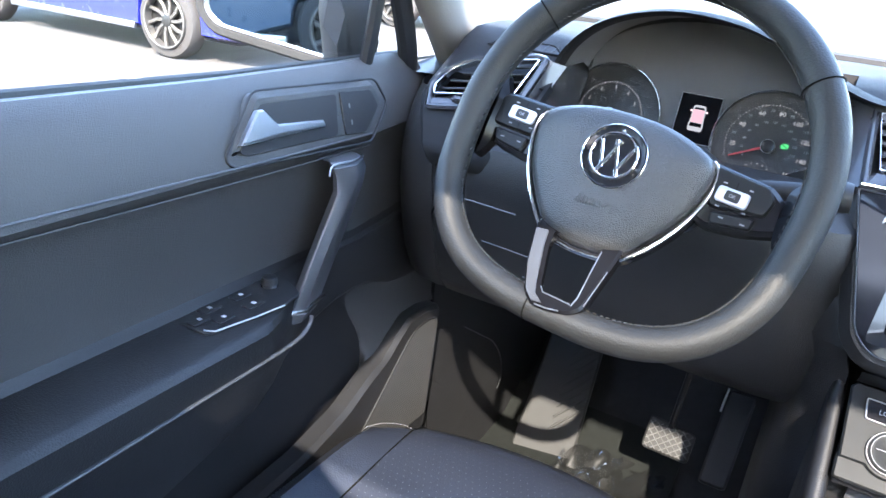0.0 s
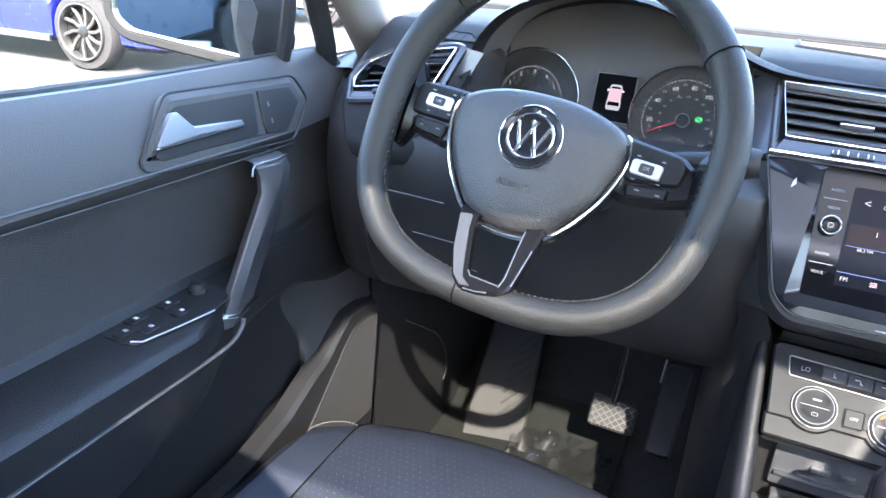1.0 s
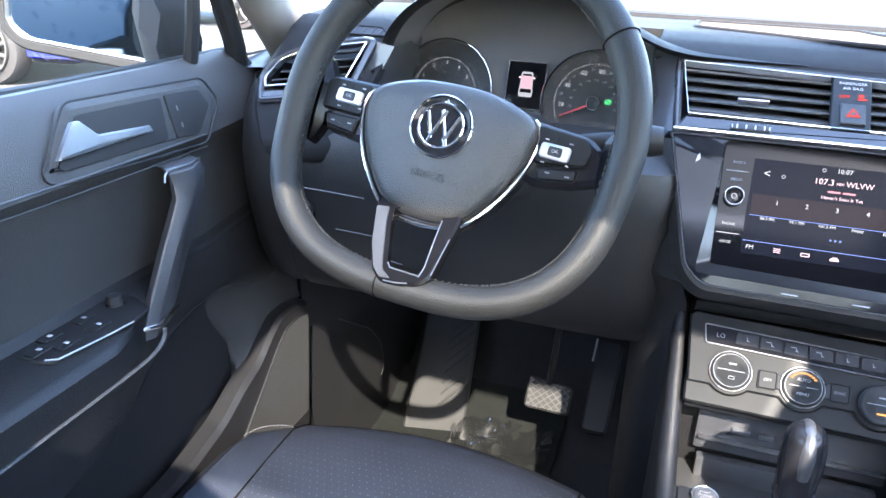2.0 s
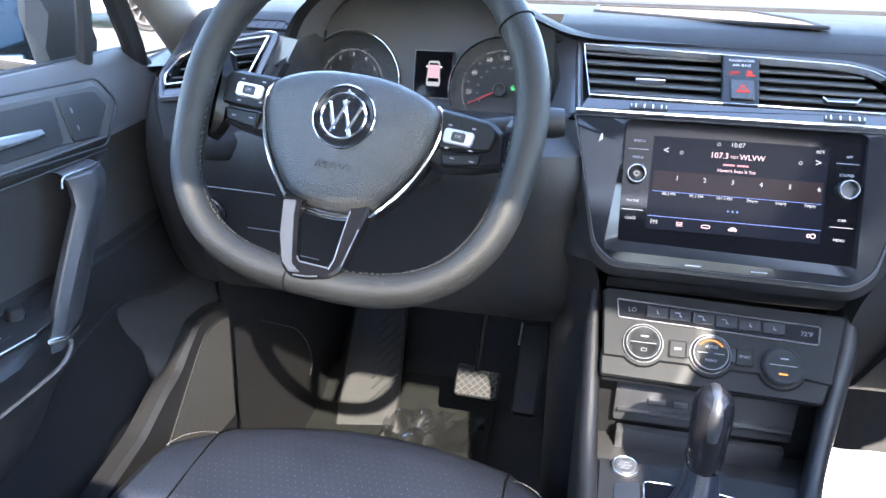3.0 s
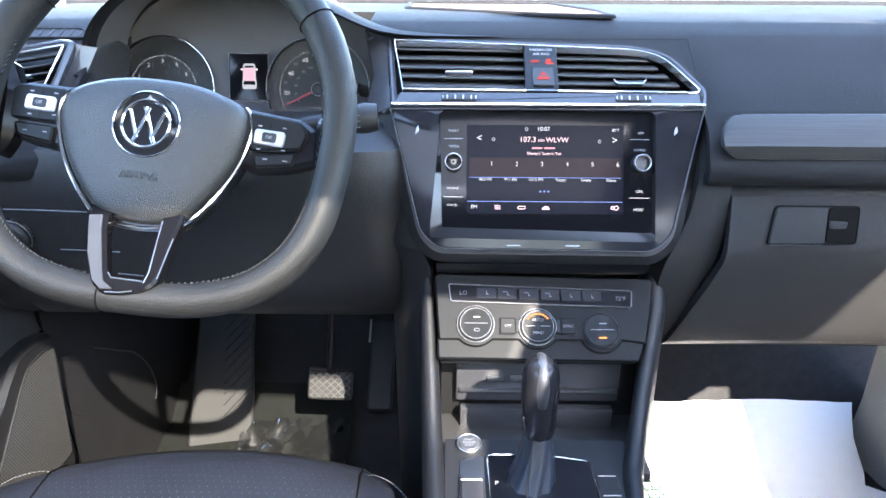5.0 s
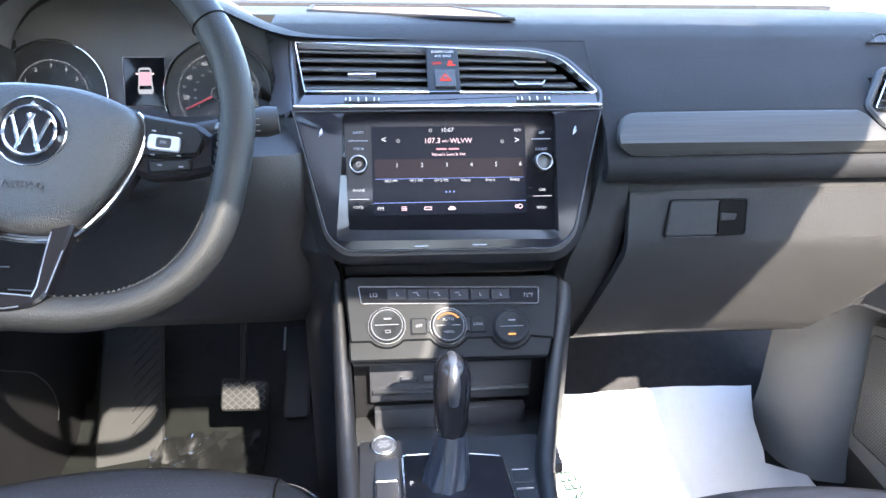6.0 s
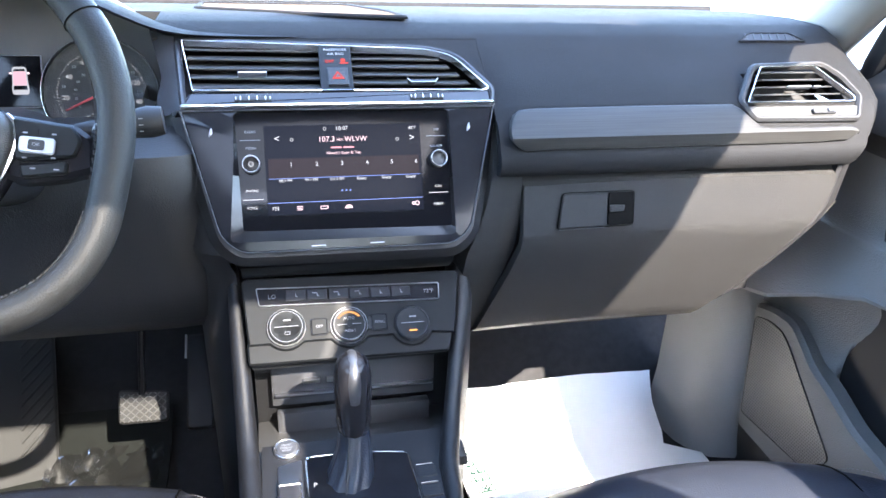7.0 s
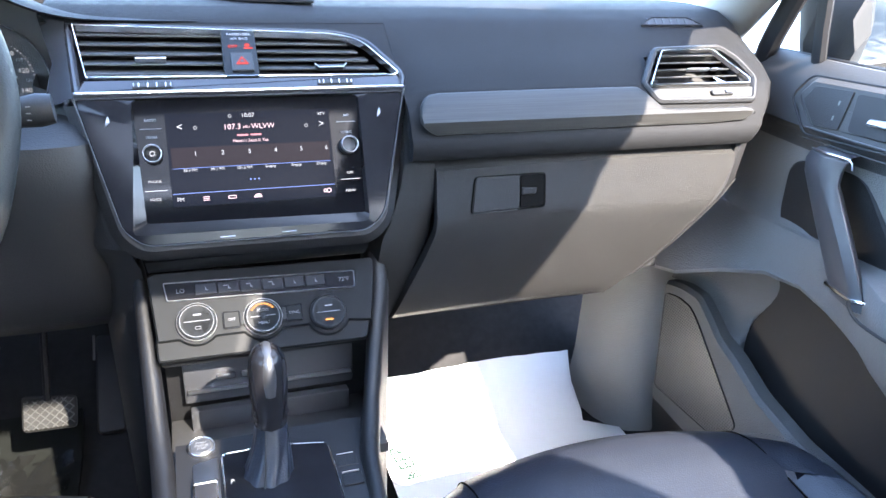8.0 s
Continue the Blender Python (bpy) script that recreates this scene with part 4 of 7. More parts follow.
# ---- climate panel ----
def build_climate():
    m = face_m(XC - 0.004, 0.612, 0.897, 42)
    c = thing("climate_panel", m.translation, "dark grey climate control panel with three round dials", "climate control")
    dials = [(-0.0727, 0.0013), (-0.0015, -0.0015), (0.0718, -0.0052)]
    # the face stands proud and swells under each dial; below it the panel falls back
    low = [(-0.115, -0.0165)]
    for du, dv in dials:
        r, cut = 0.0262, -0.0165
        a0 = math.asin(max(-1.0, (cut - dv) / r))
        for k in range(9):
            a = math.pi - a0 + (2 * a0 + math.pi) * k / 8
            low.append((du + r * math.cos(a), dv + r * math.sin(a)))
    low.append((0.1225, -0.0195))
    face = low + [(0.136, 0.053), (0.132, 0.058), (-0.116, 0.063), (-0.121, 0.058)]
    part("panel", slab(face, 0.008, 0.0018, base=-0.008), M_PANEL, c, "dark grey panel face", m)
    part("lower_face", slab(rounded([(-0.116, -0.038), (0.114, -0.040), (0.123, -0.012), (-0.117, -0.012)], 0.004), 0.007, 0.002, base=-0.0105), M_PANEL, c, "dark lower edge of the climate panel", m)
    part("bridge", loft([[(x, 0.628, 0.968), (x, 0.636, 0.958), (x, 0.647, 0.949), (x, 0.657, 0.943), (x, 0.68, 0.940)] for x in (0.106, 0.15, 0.225, 0.30, 0.350)]), M_PANEL, c, "dark skin between screen and climate panel")
    strip = rounded([(-0.102, 0.028), (0.108, 0.022), (0.110, 0.043), (-0.105, 0.050)], 0.003)
    part("strip_face", slab(strip, 0.0015, 0.0004), M_PIANO, c, "black key strip", m)
    part("strip_frame", ring(strip, 0.0012, 0.003), M_SATIN, c, "chrome frame of the key strip", m)
    for i in range(6):
        x = -0.060 + 0.0245 * i
        key = rounded(rect(0.0232, 0.0135, x, 0.0385 - 0.0007 * i), 0.0012)
        k = part("key", slab(key, 0.0034, 0.0008), M_GREYGLOSS, c, "", m)
        yy = 0.0385 - 0.0007 * i
        part("key_symbol", slab([(x - 0.0005, yy - 0.0022), (x + 0.0028, yy - 0.0022), (x + 0.0006, yy - 0.0006), (x - 0.0005, yy + 0.0032)], 0.0003, 0.0001, base=0.0034), M_MARK, k, "", m)
        if 0 < i < 4:
            part("key_symbol", slab(rect(0.005, 0.001, x - 0.003, yy + 0.002), 0.0003, 0.0001, base=0.0034), M_MARK, k, "", m)
    writing("LO", 0.0072, M_MARK, c, off(m, -0.087, 0.0385, 0.0018))
    writing("72\u00b0F", 0.0066, M_MARK, c, off(m, 0.096, 0.033, 0.0018))
    for i, (u, dv) in enumerate(dials):
        dm = off(m, u, dv, 0.0)
        d = part("dial", lathe([(0.0212, 0), (0.0212, 0.002), (0.0200, 0.0062), (0.0186, 0.0072), (0.0172, 0.0068)], 40), M_DIALFACE, c, "round climate dial with a bright ring", dm)
        part("dial_ring", ring(circle(0.0216, 40), 0.0008, 0.0042), M_SATIN if i < 2 else M_GREYGLOSS, d, "", dm)
        part("dial_ring", ring(circle(0.0182, 40), 0.0006, 0.0078), M_MARK if i < 2 else M_GREYGLOSS, d, "", dm)
        part("dial_face", lathe([(0.0170, 0), (0.0170, 0.0062), (0.0162, 0.0068)], 36), M_DIALFACE, d, "", dm)
        part("dial_bar", slab(rect(0.027, 0.0007), 0.0005, 0.0001, base=0.0068), M_MARK, d, "", dm)
        if i == 1:
            writing("AUTO", 0.0048, M_MARK, d, off(dm, 0, 0.0068, 0.0071))
            writing("MENU", 0.0044, M_MARK, d, off(dm, 0, -0.0080, 0.0071))
            part("dial_hub", lathe([(0.0032, 0), (0.0032, 0.0076), (0.002, 0.0080)], 16), M_DIALFACE, d, "", dm)
            for j in range(9):
                a = radians(40 + 13 * j)
                part("heat_mark", slab(rect(0.0025, 0.0018, 0.0142 * math.cos(a), 0.0142 * math.sin(a)), 0.0004, 0.0001, base=0.0069), M_AMBER, d, "", dm)
        else:
            part("dial_symbol", ring(rounded(rect(0.0062, 0.0036, 0.001, -0.0078), 0.001), 0.0006, 0.0004, base=0.0068), M_MARK if i == 0 else M_DARK, d, "", dm)
            part("dial_symbol", slab(rounded(rect(0.0085, 0.0016, 0.001, 0.0072), 0.0007), 0.0004, 0.0001, base=0.0068), M_MARK, d, "", dm)
            if i == 2:
                part("lit_mark", slab(rect(0.009, 0.0016, 0, -0.0095), 0.0005, 0.0001, base=0.0071), M_AMBER, d, "", dm)
    for u, t in ((-0.0365, "OFF"), (0.0345, "SYNC")):
        s = 1 if u > 0 else -1
        b = part("button", slab(rounded(rect(0.0175, 0.0185, u + 0.0008 * s * -1, -0.0005), 0.002), 0.0028, 0.0008), M_PANEL, c, "", m)
        part("button_rim", ring(rounded(rect(0.0190, 0.0200, u - 0.0008 * s, -0.0005), 0.002), 0.0007, 0.0024), M_GREYGLOSS, c, "", m)
        writing(t, 0.0046, M_MARK, b, off(m, u - 0.0008 * s, -0.0005, 0.0030))
        part("fan_key", slab(rounded(rect(0.0050, 0.0150, u - 0.0125 * s, -0.0005), 0.001), 0.0026, 0.0006), M_DIALFACE, c, "", m)


# ---- console and shifter ----
def build_console():
    c = thing("center_console", (XC, 0.4, 0.45), "dark grey plastic centre console between the seats", "center console")
    y_z = [(0.70, 0.945), (0.685, 0.945), (0.665, 0.930), (0.625, 0.890), (0.58, 0.845), (0.54, 0.812), (0.50, 0.796), (0.42, 0.785), (0.30, 0.778), (0.10, 0.775), (-0.2, 0.775)]
    path = smooth_path([(0, y, z) for y, z in y_z], 3)

    def at(y, table):
        for (ya, va), (yb, vb) in zip(table, table[1:]):
            if y >= yb:
                return va + (vb - va) * min(1, max(0, (ya - y) / (ya - yb)))
        return table[-1][1]
    for nm, out_t, in_t, mat in (("side_rail", ((0.70, 0.086), (0.64, 0.087), (0.44, 0.097), (-0.2, 0.100)), ((0.70, 0.100), (0.60, 0.110), (0.44, 0.123), (-0.2, 0.126)), M_RAIL),
                                 ("side_rail", ((0.70, 0.384), (0.65, 0.381), (0.606, 0.363), (0.555, 0.346), (0.49, 0.329), (0.40, 0.318), (-0.2, 0.312)),
                                  ((0.70, 0.356), (0.645, 0.353), (0.588, 0.336), (0.49, 0.304), (0.40, 0.295), (-0.2, 0.290)), M_RAIL)):
        secs = []
        for p in path:
            lo, xa, xb = 0.34, at(p.y, out_t), at(p.y, in_t)
            w = xb - xa
            secs.append([(xa, p.y, lo), (xa, p.y, p.z - 0.020), (xa + 0.05 * w, p.y, p.z - 0.011), (xa + 0.17 * w, p.y, p.z - 0.004), (xa + 0.33 * w, p.y, p.z), (xa + 0.5 * w, p.y, p.z + 0.0012),
                         (xa + 0.67 * w, p.y, p.z), (xa + 0.83 * w, p.y, p.z - 0.004), (xa + 0.95 * w, p.y, p.z - 0.011), (xb, p.y, p.z - 0.020), (xb, p.y, lo)])
        part(nm, loft(secs, closed=True, caps=True), mat, c, "padded rail of the console")
    # climate pod flank and storage recess
    part("recess_back", block(0.111, 0.352, 0.645, 0.66, 0.70, 0.90, 0.002), M_DARK, c, "")
    part("recess_floor", block(0.111, 0.352, 0.535, 0.648, 0.738, 0.752, 0.003), M_RUBBER, c, "rubber floor of the open storage tray")
    part("recess_roof", block(0.111, 0.336, 0.602, 0.66, 0.852, 0.862, 0.002), M_DARK, c, "")
    # socket panel and flap take a paler grey to paint sun on them
    sh = part("socket_panel", block(0.130, 0.330, 0.632, 0.644, 0.781, 0.838, 0.003), M_PULL, c, "socket panel in the tray, paled as if sunlit")
    part("socket_flap", block(0.134, 0.327, 0.626, 0.632, 0.797, 0.800, 0.001), M_SATIN, sh, "")
    part("usb_socket", block(0.168, 0.188, 0.627, 0.632, 0.812, 0.818, 0.001), M_SATIN, sh, "")
    part("usb_socket", block(0.196, 0.212, 0.627, 0.632, 0.812, 0.818, 0.001), M_SATIN, sh, "")
    part("flap", block(0.135, 0.322, 0.618, 0.631, 0.748, 0.7785, 0.003), M_PULL, c, "flap at the tray floor, paled as if sunlit")
    # top plate
    part("top_plate", block(0.122, 0.302, -0.2, 0.545, 0.760, 0.776, 0.002), M_PANEL, c, "dark console top")
    slope = [[(x, 0.535, 0.766), (x, 0.552, 0.778), (x, 0.548, 0.786), (x, 0.52, 0.784), (x, 0.40, 0.779)] for x in (0.118, 0.17, 0.23, 0.28, 0.318)]
    part("tray_lip", thick(loft(slope), 0.006), M_BLACK, c, "")
    # shifter gate with bright rim
    gm = Matrix.Translation((0, 0, 0.781))
    gate = rounded([(0.163, 0.36), (0.276, 0.36), (0.276, 0.512), (0.225, 0.522), (0.163, 0.522)], 0.008)
    part("gate_plate", slab(gate, 0.005, 0.001), M_PIANO, c, "gloss black gate plate", gm)
    part("gate_rim", ring(gate, 0.0018, 0.006), M_CHROME, c, "thin chrome rim", gm)
    keyp = rounded([(0.132, 0.40), (0.160, 0.40), (0.160, 0.521), (0.134, 0.513)], 0.004)
    part("brake_key_plate", slab(keyp, 0.004, 0.001), M_SATIN, c, "silver parking brake key plate", gm)
    part("brake_key", slab(rounded([(0.134, 0.43), (0.158, 0.43), (0.158, 0.482), (0.134, 0.480)], 0.003), 0.009, 0.002), M_GREYGLOSS, c, "parking brake key", gm)
    # silver bar painting a glint across the brake key
    part("key_glint", slab(rect(0.022, 0.008, 0.146, 0.478), 0.0098, 0.001), M_SATIN, c, "", gm)
    writing("P", 0.0085, M_WHITEINK, c, Matrix.Translation((0.172, 0.474, 0.7865)))
    for y in (0.45, 0.42):
        part("side_key", slab(rounded(rect(0.022, 0.018, 0.290, y + 0.03), 0.002), 0.002, 0.0006), M_DARK, c, "", gm)
        part("side_key_edge", slab(rect(0.018, 0.0008, 0.290, y + 0.041), 0.0026, 0.0002), M_SATIN, c, "", gm)
    # start button
    bm_ = Matrix.Translation((0.1445, 0.537, 0.785)) @ pose(0, 0, 0, 8, 0, 0)
    b = part("start_button", lathe([(0.0140, -0.004), (0.0140, 0.003), (0.0128, 0.0045), (0.0118, 0.004), (0.0112, 0.0045), (0.0100, 0.0055)], 32), M_PULL, c, "round silver start button", bm_)
    part("button_rim", ring(circle(0.0142, 32), 0.0010, 0.0052), M_SATIN, b, "", bm_)
    writing("START", 0.0040, M_MARK, b, off(bm_, 0, 0.0042, 0.0056))
    writing("ENGINE", 0.0040, M_MARK, b, off(bm_, 0, 0.0, 0.0056))
    writing("STOP", 0.0040, M_MARK, b, off(bm_, 0, -0.0042, 0.0056))


def build_shifter():
    s = thing("gear_shifter", (0.215, 0.49, 0.786), "automatic gear lever with gloss knob and leather boot", "gear lever")

    def oval(z, rx, ry, dx=0.0, dy=0.0, fold=0.0, n=28):
        return [(0.215 + dx + (rx + fold * math.cos(7 * a)) * math.cos(a), 0.498 + dy + (ry + fold * math.cos(7 * a + 1)) * math.sin(a), z) for a in [2 * math.pi * i / n for i in range(n)]]
    # pleated boot that hangs from the collar and spreads towards the driver
    boot = []
    for k in range(13):
        q = k / 12
        z = 0.838 - 0.054 * q
        sag = 0.0012 + 0.0016 * q
        boot.append([(0.215 - 0.007 * q * q + (0.0160 + 0.009 * q ** 1.6) * math.cos(a) * (1 + sag * 22 * math.sin(9 * a + 3 * q) * 0.8),
                      0.498 - 0.016 * q + (0.0170 + 0.012 * q ** 1.6) * math.sin(a) * (1 + sag * 22 * math.sin(9 * a + 3 * q) * 0.8), z) for a in [2 * math.pi * i / 72 for i in range(72)]])
    part("boot", loft(boot, closed=True, caps=True), M_SEAT, s, "black pleated leather boot")
    part("boot_seam", tube([(p.x, p.y, p.z) for p in smooth_path([(0.208, 0.4795, 0.836), (0.206, 0.4725, 0.815), (0.203, 0.460, 0.795), (0.202, 0.454, 0.786)], 4)], 0.0009, n=6), M_STITCH, s, "thread seam down the boot")
    knob = [oval(0.834, 0.0165, 0.018), oval(0.838, 0.0172, 0.019), oval(0.846, 0.0178, 0.0195), oval(0.866, 0.0186, 0.0205, 0, 0.001), oval(0.884, 0.0197, 0.0225, 0, 0.002), oval(0.898, 0.0194, 0.0235, 0, 0.003),
            oval(0.908, 0.0178, 0.0222, 0, 0.003), oval(0.915, 0.0148, 0.0190, 0, 0.003), oval(0.919, 0.0105, 0.0135, 0, 0.003), oval(0.921, 0.005, 0.007, 0, 0.003)]
    k = part("knob", loft(knob, closed=True, caps=True), M_PIANO, s, "gloss black shift knob")
    part("collar", lathe([(0.0184, 0.0), (0.0188, 0.0006), (0.0188, 0.0016), (0.0184, 0.0022)], 36), M_GREYGLOSS, s, "dark collar", Matrix.Translation((0.215, 0.4985, 0.8455)))
    cap = [oval(0.876, 0.0100, 0.0225, 0, 0.0004), oval(0.886, 0.0112, 0.0243, 0, 0.0010), oval(0.898, 0.0115, 0.0252, 0, 0.0015), oval(0.908, 0.0108, 0.0238, 0, 0.002), oval(0.9155, 0.0088, 0.0195, 0, 0.0025), oval(0.9200, 0.006, 0.013, 0, 0.003), oval(0.9222, 0.003, 0.006, 0, 0.003)]
    part("knob_cap", loft(cap, closed=True, caps=True), M_INLAY, k, "polished grey inlay")


# ---- instrument cluster ----
def build_cluster():
    m = face_m(-0.147, 0.838, 1.147, 16.7)
    c = thing("instrument_cluster", m.translation, "black instrument cluster with two chrome-ringed dials, lit", "instrument cluster")
    part("back_plate", slab(rounded([(-0.175, -0.10), (0.175, -0.10), (0.180, 0.030), (0.145, 0.076), (0.085, 0.112), (0.0, 0.121), (-0.075, 0.113), (-0.128, 0.088), (-0.170, 0.035)], 0.02), 0.006, 0.001, base=-0.012), M_HAZYBINNACLE, c, "matt dial panel, greyed as by haze", m)
    for u, big, name in ((-0.110, [(1, 152), (2, 121), (3, 90), (4, 60), (5, 32), (6, 2)], "rev_counter"), (0.094, None, "speedometer")):
        g = part(name, lathe([(0.066, -0.006), (0.066, 0.0), (0.063, -0.001)], 56), M_DARK, c, "black dial face", off(m, u, -0.022))
        part("dial_ring", ring(circle(0.0685, 64), 0.0012, 0.010, base=-0.004), M_CHROME, g, "thin chrome dial ring", off(m, u, -0.022))
        f = off(m, u, -0.022, 0.0008)
        if big:
            marks = big
        else:
            marks = [(20, 186), (40, 150), (60, 114), (80, 82), (100, 52), (120, 18), (140, -14), (160, -44)]
        for t, a in marks:
            a = radians(a)
            r = 0.036 if big else 0.0415
            writing(str(t), 0.0078 if not big else 0.0074, M_DIALINK, g, off(f, r * math.cos(a), r * math.sin(a)))
        for j in range(0, 61):
            a = radians(225 - 4.5 * j)
            lg = j % 5 == 0
            part("tick", slab(rect(0.0022 if lg else 0.0012, 0.0012), 0.0003, 0.0001), M_DIALINK, g, "", off(f, (0.043 if big else 0.0505) * math.cos(a), (0.043 if big else 0.0505) * math.sin(a)) @ pose(0, 0, 0, 0, 0, math.degrees(a)))
        if not big:
            for t, a in ((10, 204), (30, 168), (50, 132), (70, 98), (90, 67), (110, 35), (130, 2), (150, -29)):
                a = radians(a)
                writing(str(t), 0.0050, M_MARK, g, off(f, 0.044 * math.cos(a), 0.044 * math.sin(a)))
            for j in range(12):
                a = radians(210 - 20 * j)
                writing(str(20 * j), 0.0042, M_MARK, g, off(f, 0.030 * math.cos(a), 0.030 * math.sin(a)))
        # hub and needle
        a = radians(206 if big is None else 212)
        part("needle", slab([(-0.002, -0.0016), (0.046, -0.0008), (0.046, 0.0008), (-0.002, 0.0016)], 0.002, 0.0004), M_NEEDLE, g, "red needle", off(f, 0, 0, 0.004) @ pose(0, 0, 0, 0, 0, math.degrees(a)))
        part("needle_hub", lathe([(0.0085, 0), (0.0085, 0.006), (0.0075, 0.007), (0.0066, 0.0065), (0.006, 0.0062)], 28), M_DARK, g, "", f)
        part("hub_ring", ring(circle(0.0085, 28), 0.0012, 0.0066), M_SATIN, g, "", f)
        if not big:
            part("green_lamp", slab(rounded(rect(0.0085, 0.0062, 0.0185, 0.004), 0.002), 0.0004, 0.0001), M_GREEN, g, "green lit telltale", f)
            part("lamp_slash", slab(rect(0.011, 0.001), 0.0006, 0.0001), M_BLACK, g, "", off(f, 0.0185, 0.004) @ pose(0, 0, 0, 0, 0, -35))
            part("fuel_ring", ring(circle(0.0045, 18, -0.006, -0.040), 0.0009, 0.004), M_SATIN, g, "", f)
            for j in range(9):
                a = radians(170 - 20 * j)
                part("fuel_mark", slab(rect(0.0018, 0.0012, -0.006 + 0.019 * math.cos(a), -0.040 + 0.017 * math.sin(a)), 0.0003, 0.0001), M_RED if j < 2 else M_DIALINK, g, "", f)
    # small display between the dials
    dm = off(m, 0.002, -0.006, -0.005)
    dp = part("display", slab(rounded(rect(0.050, 0.060), 0.001), 0.004, 0.0004), M_SCREEN, c, "small colour display", dm)
    part("display_frame", ring(rect(0.052, 0.062), 0.0007, 0.0048), M_MARK, dp, "", dm)
    sm = off(dm, 0.001, 0.001, 0.0042)
    car = part("car_symbol", slab(rounded([(-0.0088, -0.0165), (0.0088, -0.0165), (0.0096, -0.010), (0.0084, 0.0), (0.0084, 0.012), (0.0068, 0.0165), (-0.0068, 0.0165), (-0.0084, 0.012), (-0.0084, 0.0), (-0.0096, -0.010)], 0.0022), 0.0006, 0.0002),
               M_DIALINK, dp, "pink lit car seen from above", sm)
    part("symbol_roof", slab(rounded([(-0.0070, -0.0052), (0.0070, -0.0052), (0.0066, 0.0105), (-0.0066, 0.0105)], 0.001), 0.0009, 0.0001), M_ICONPINK, car, "", sm)
    part("symbol_window", slab(rounded([(-0.0078, -0.0108), (0.0078, -0.0108), (0.0070, -0.0060), (-0.0070, -0.0060)], 0.001), 0.0009, 0.0001), M_SCREEN, car, "", sm)
    part("symbol_window", slab(rounded([(-0.0066, 0.0112), (0.0066, 0.0112), (0.0052, 0.0136), (-0.0052, 0.0136)], 0.0008), 0.0009, 0.0001), M_SCREEN, car, "", sm)
    for x in (-0.0098, 0.0098):
        part("symbol_mirror", slab(rounded(rect(0.0026, 0.0020, x, 0.0088), 0.0006), 0.0006, 0.0001), M_PINKINK, car, "", sm)
    part("lit_bar", slab(rect(0.016, 0.0016, -0.010, -0.034), 0.0006, 0.0001), M_AMBER, dp, "", off(dm, 0, 0, 0.002))
    # binnacle floor and sides
    secs = [[(-0.315, y, 1.11 - 0.004 + 0.02 * q), (-0.23, y, 1.085), (-0.14, y, 1.080), (-0.05, y, 1.085), (0.035, y, 1.11 + 0.02 * q)] for q, y in ((0, 0.70), (0.5, 0.77), (1, 0.85))]
    part("binnacle_floor", thick(loft(secs), 0.004), M_DARK, c, "dark binnacle floor")


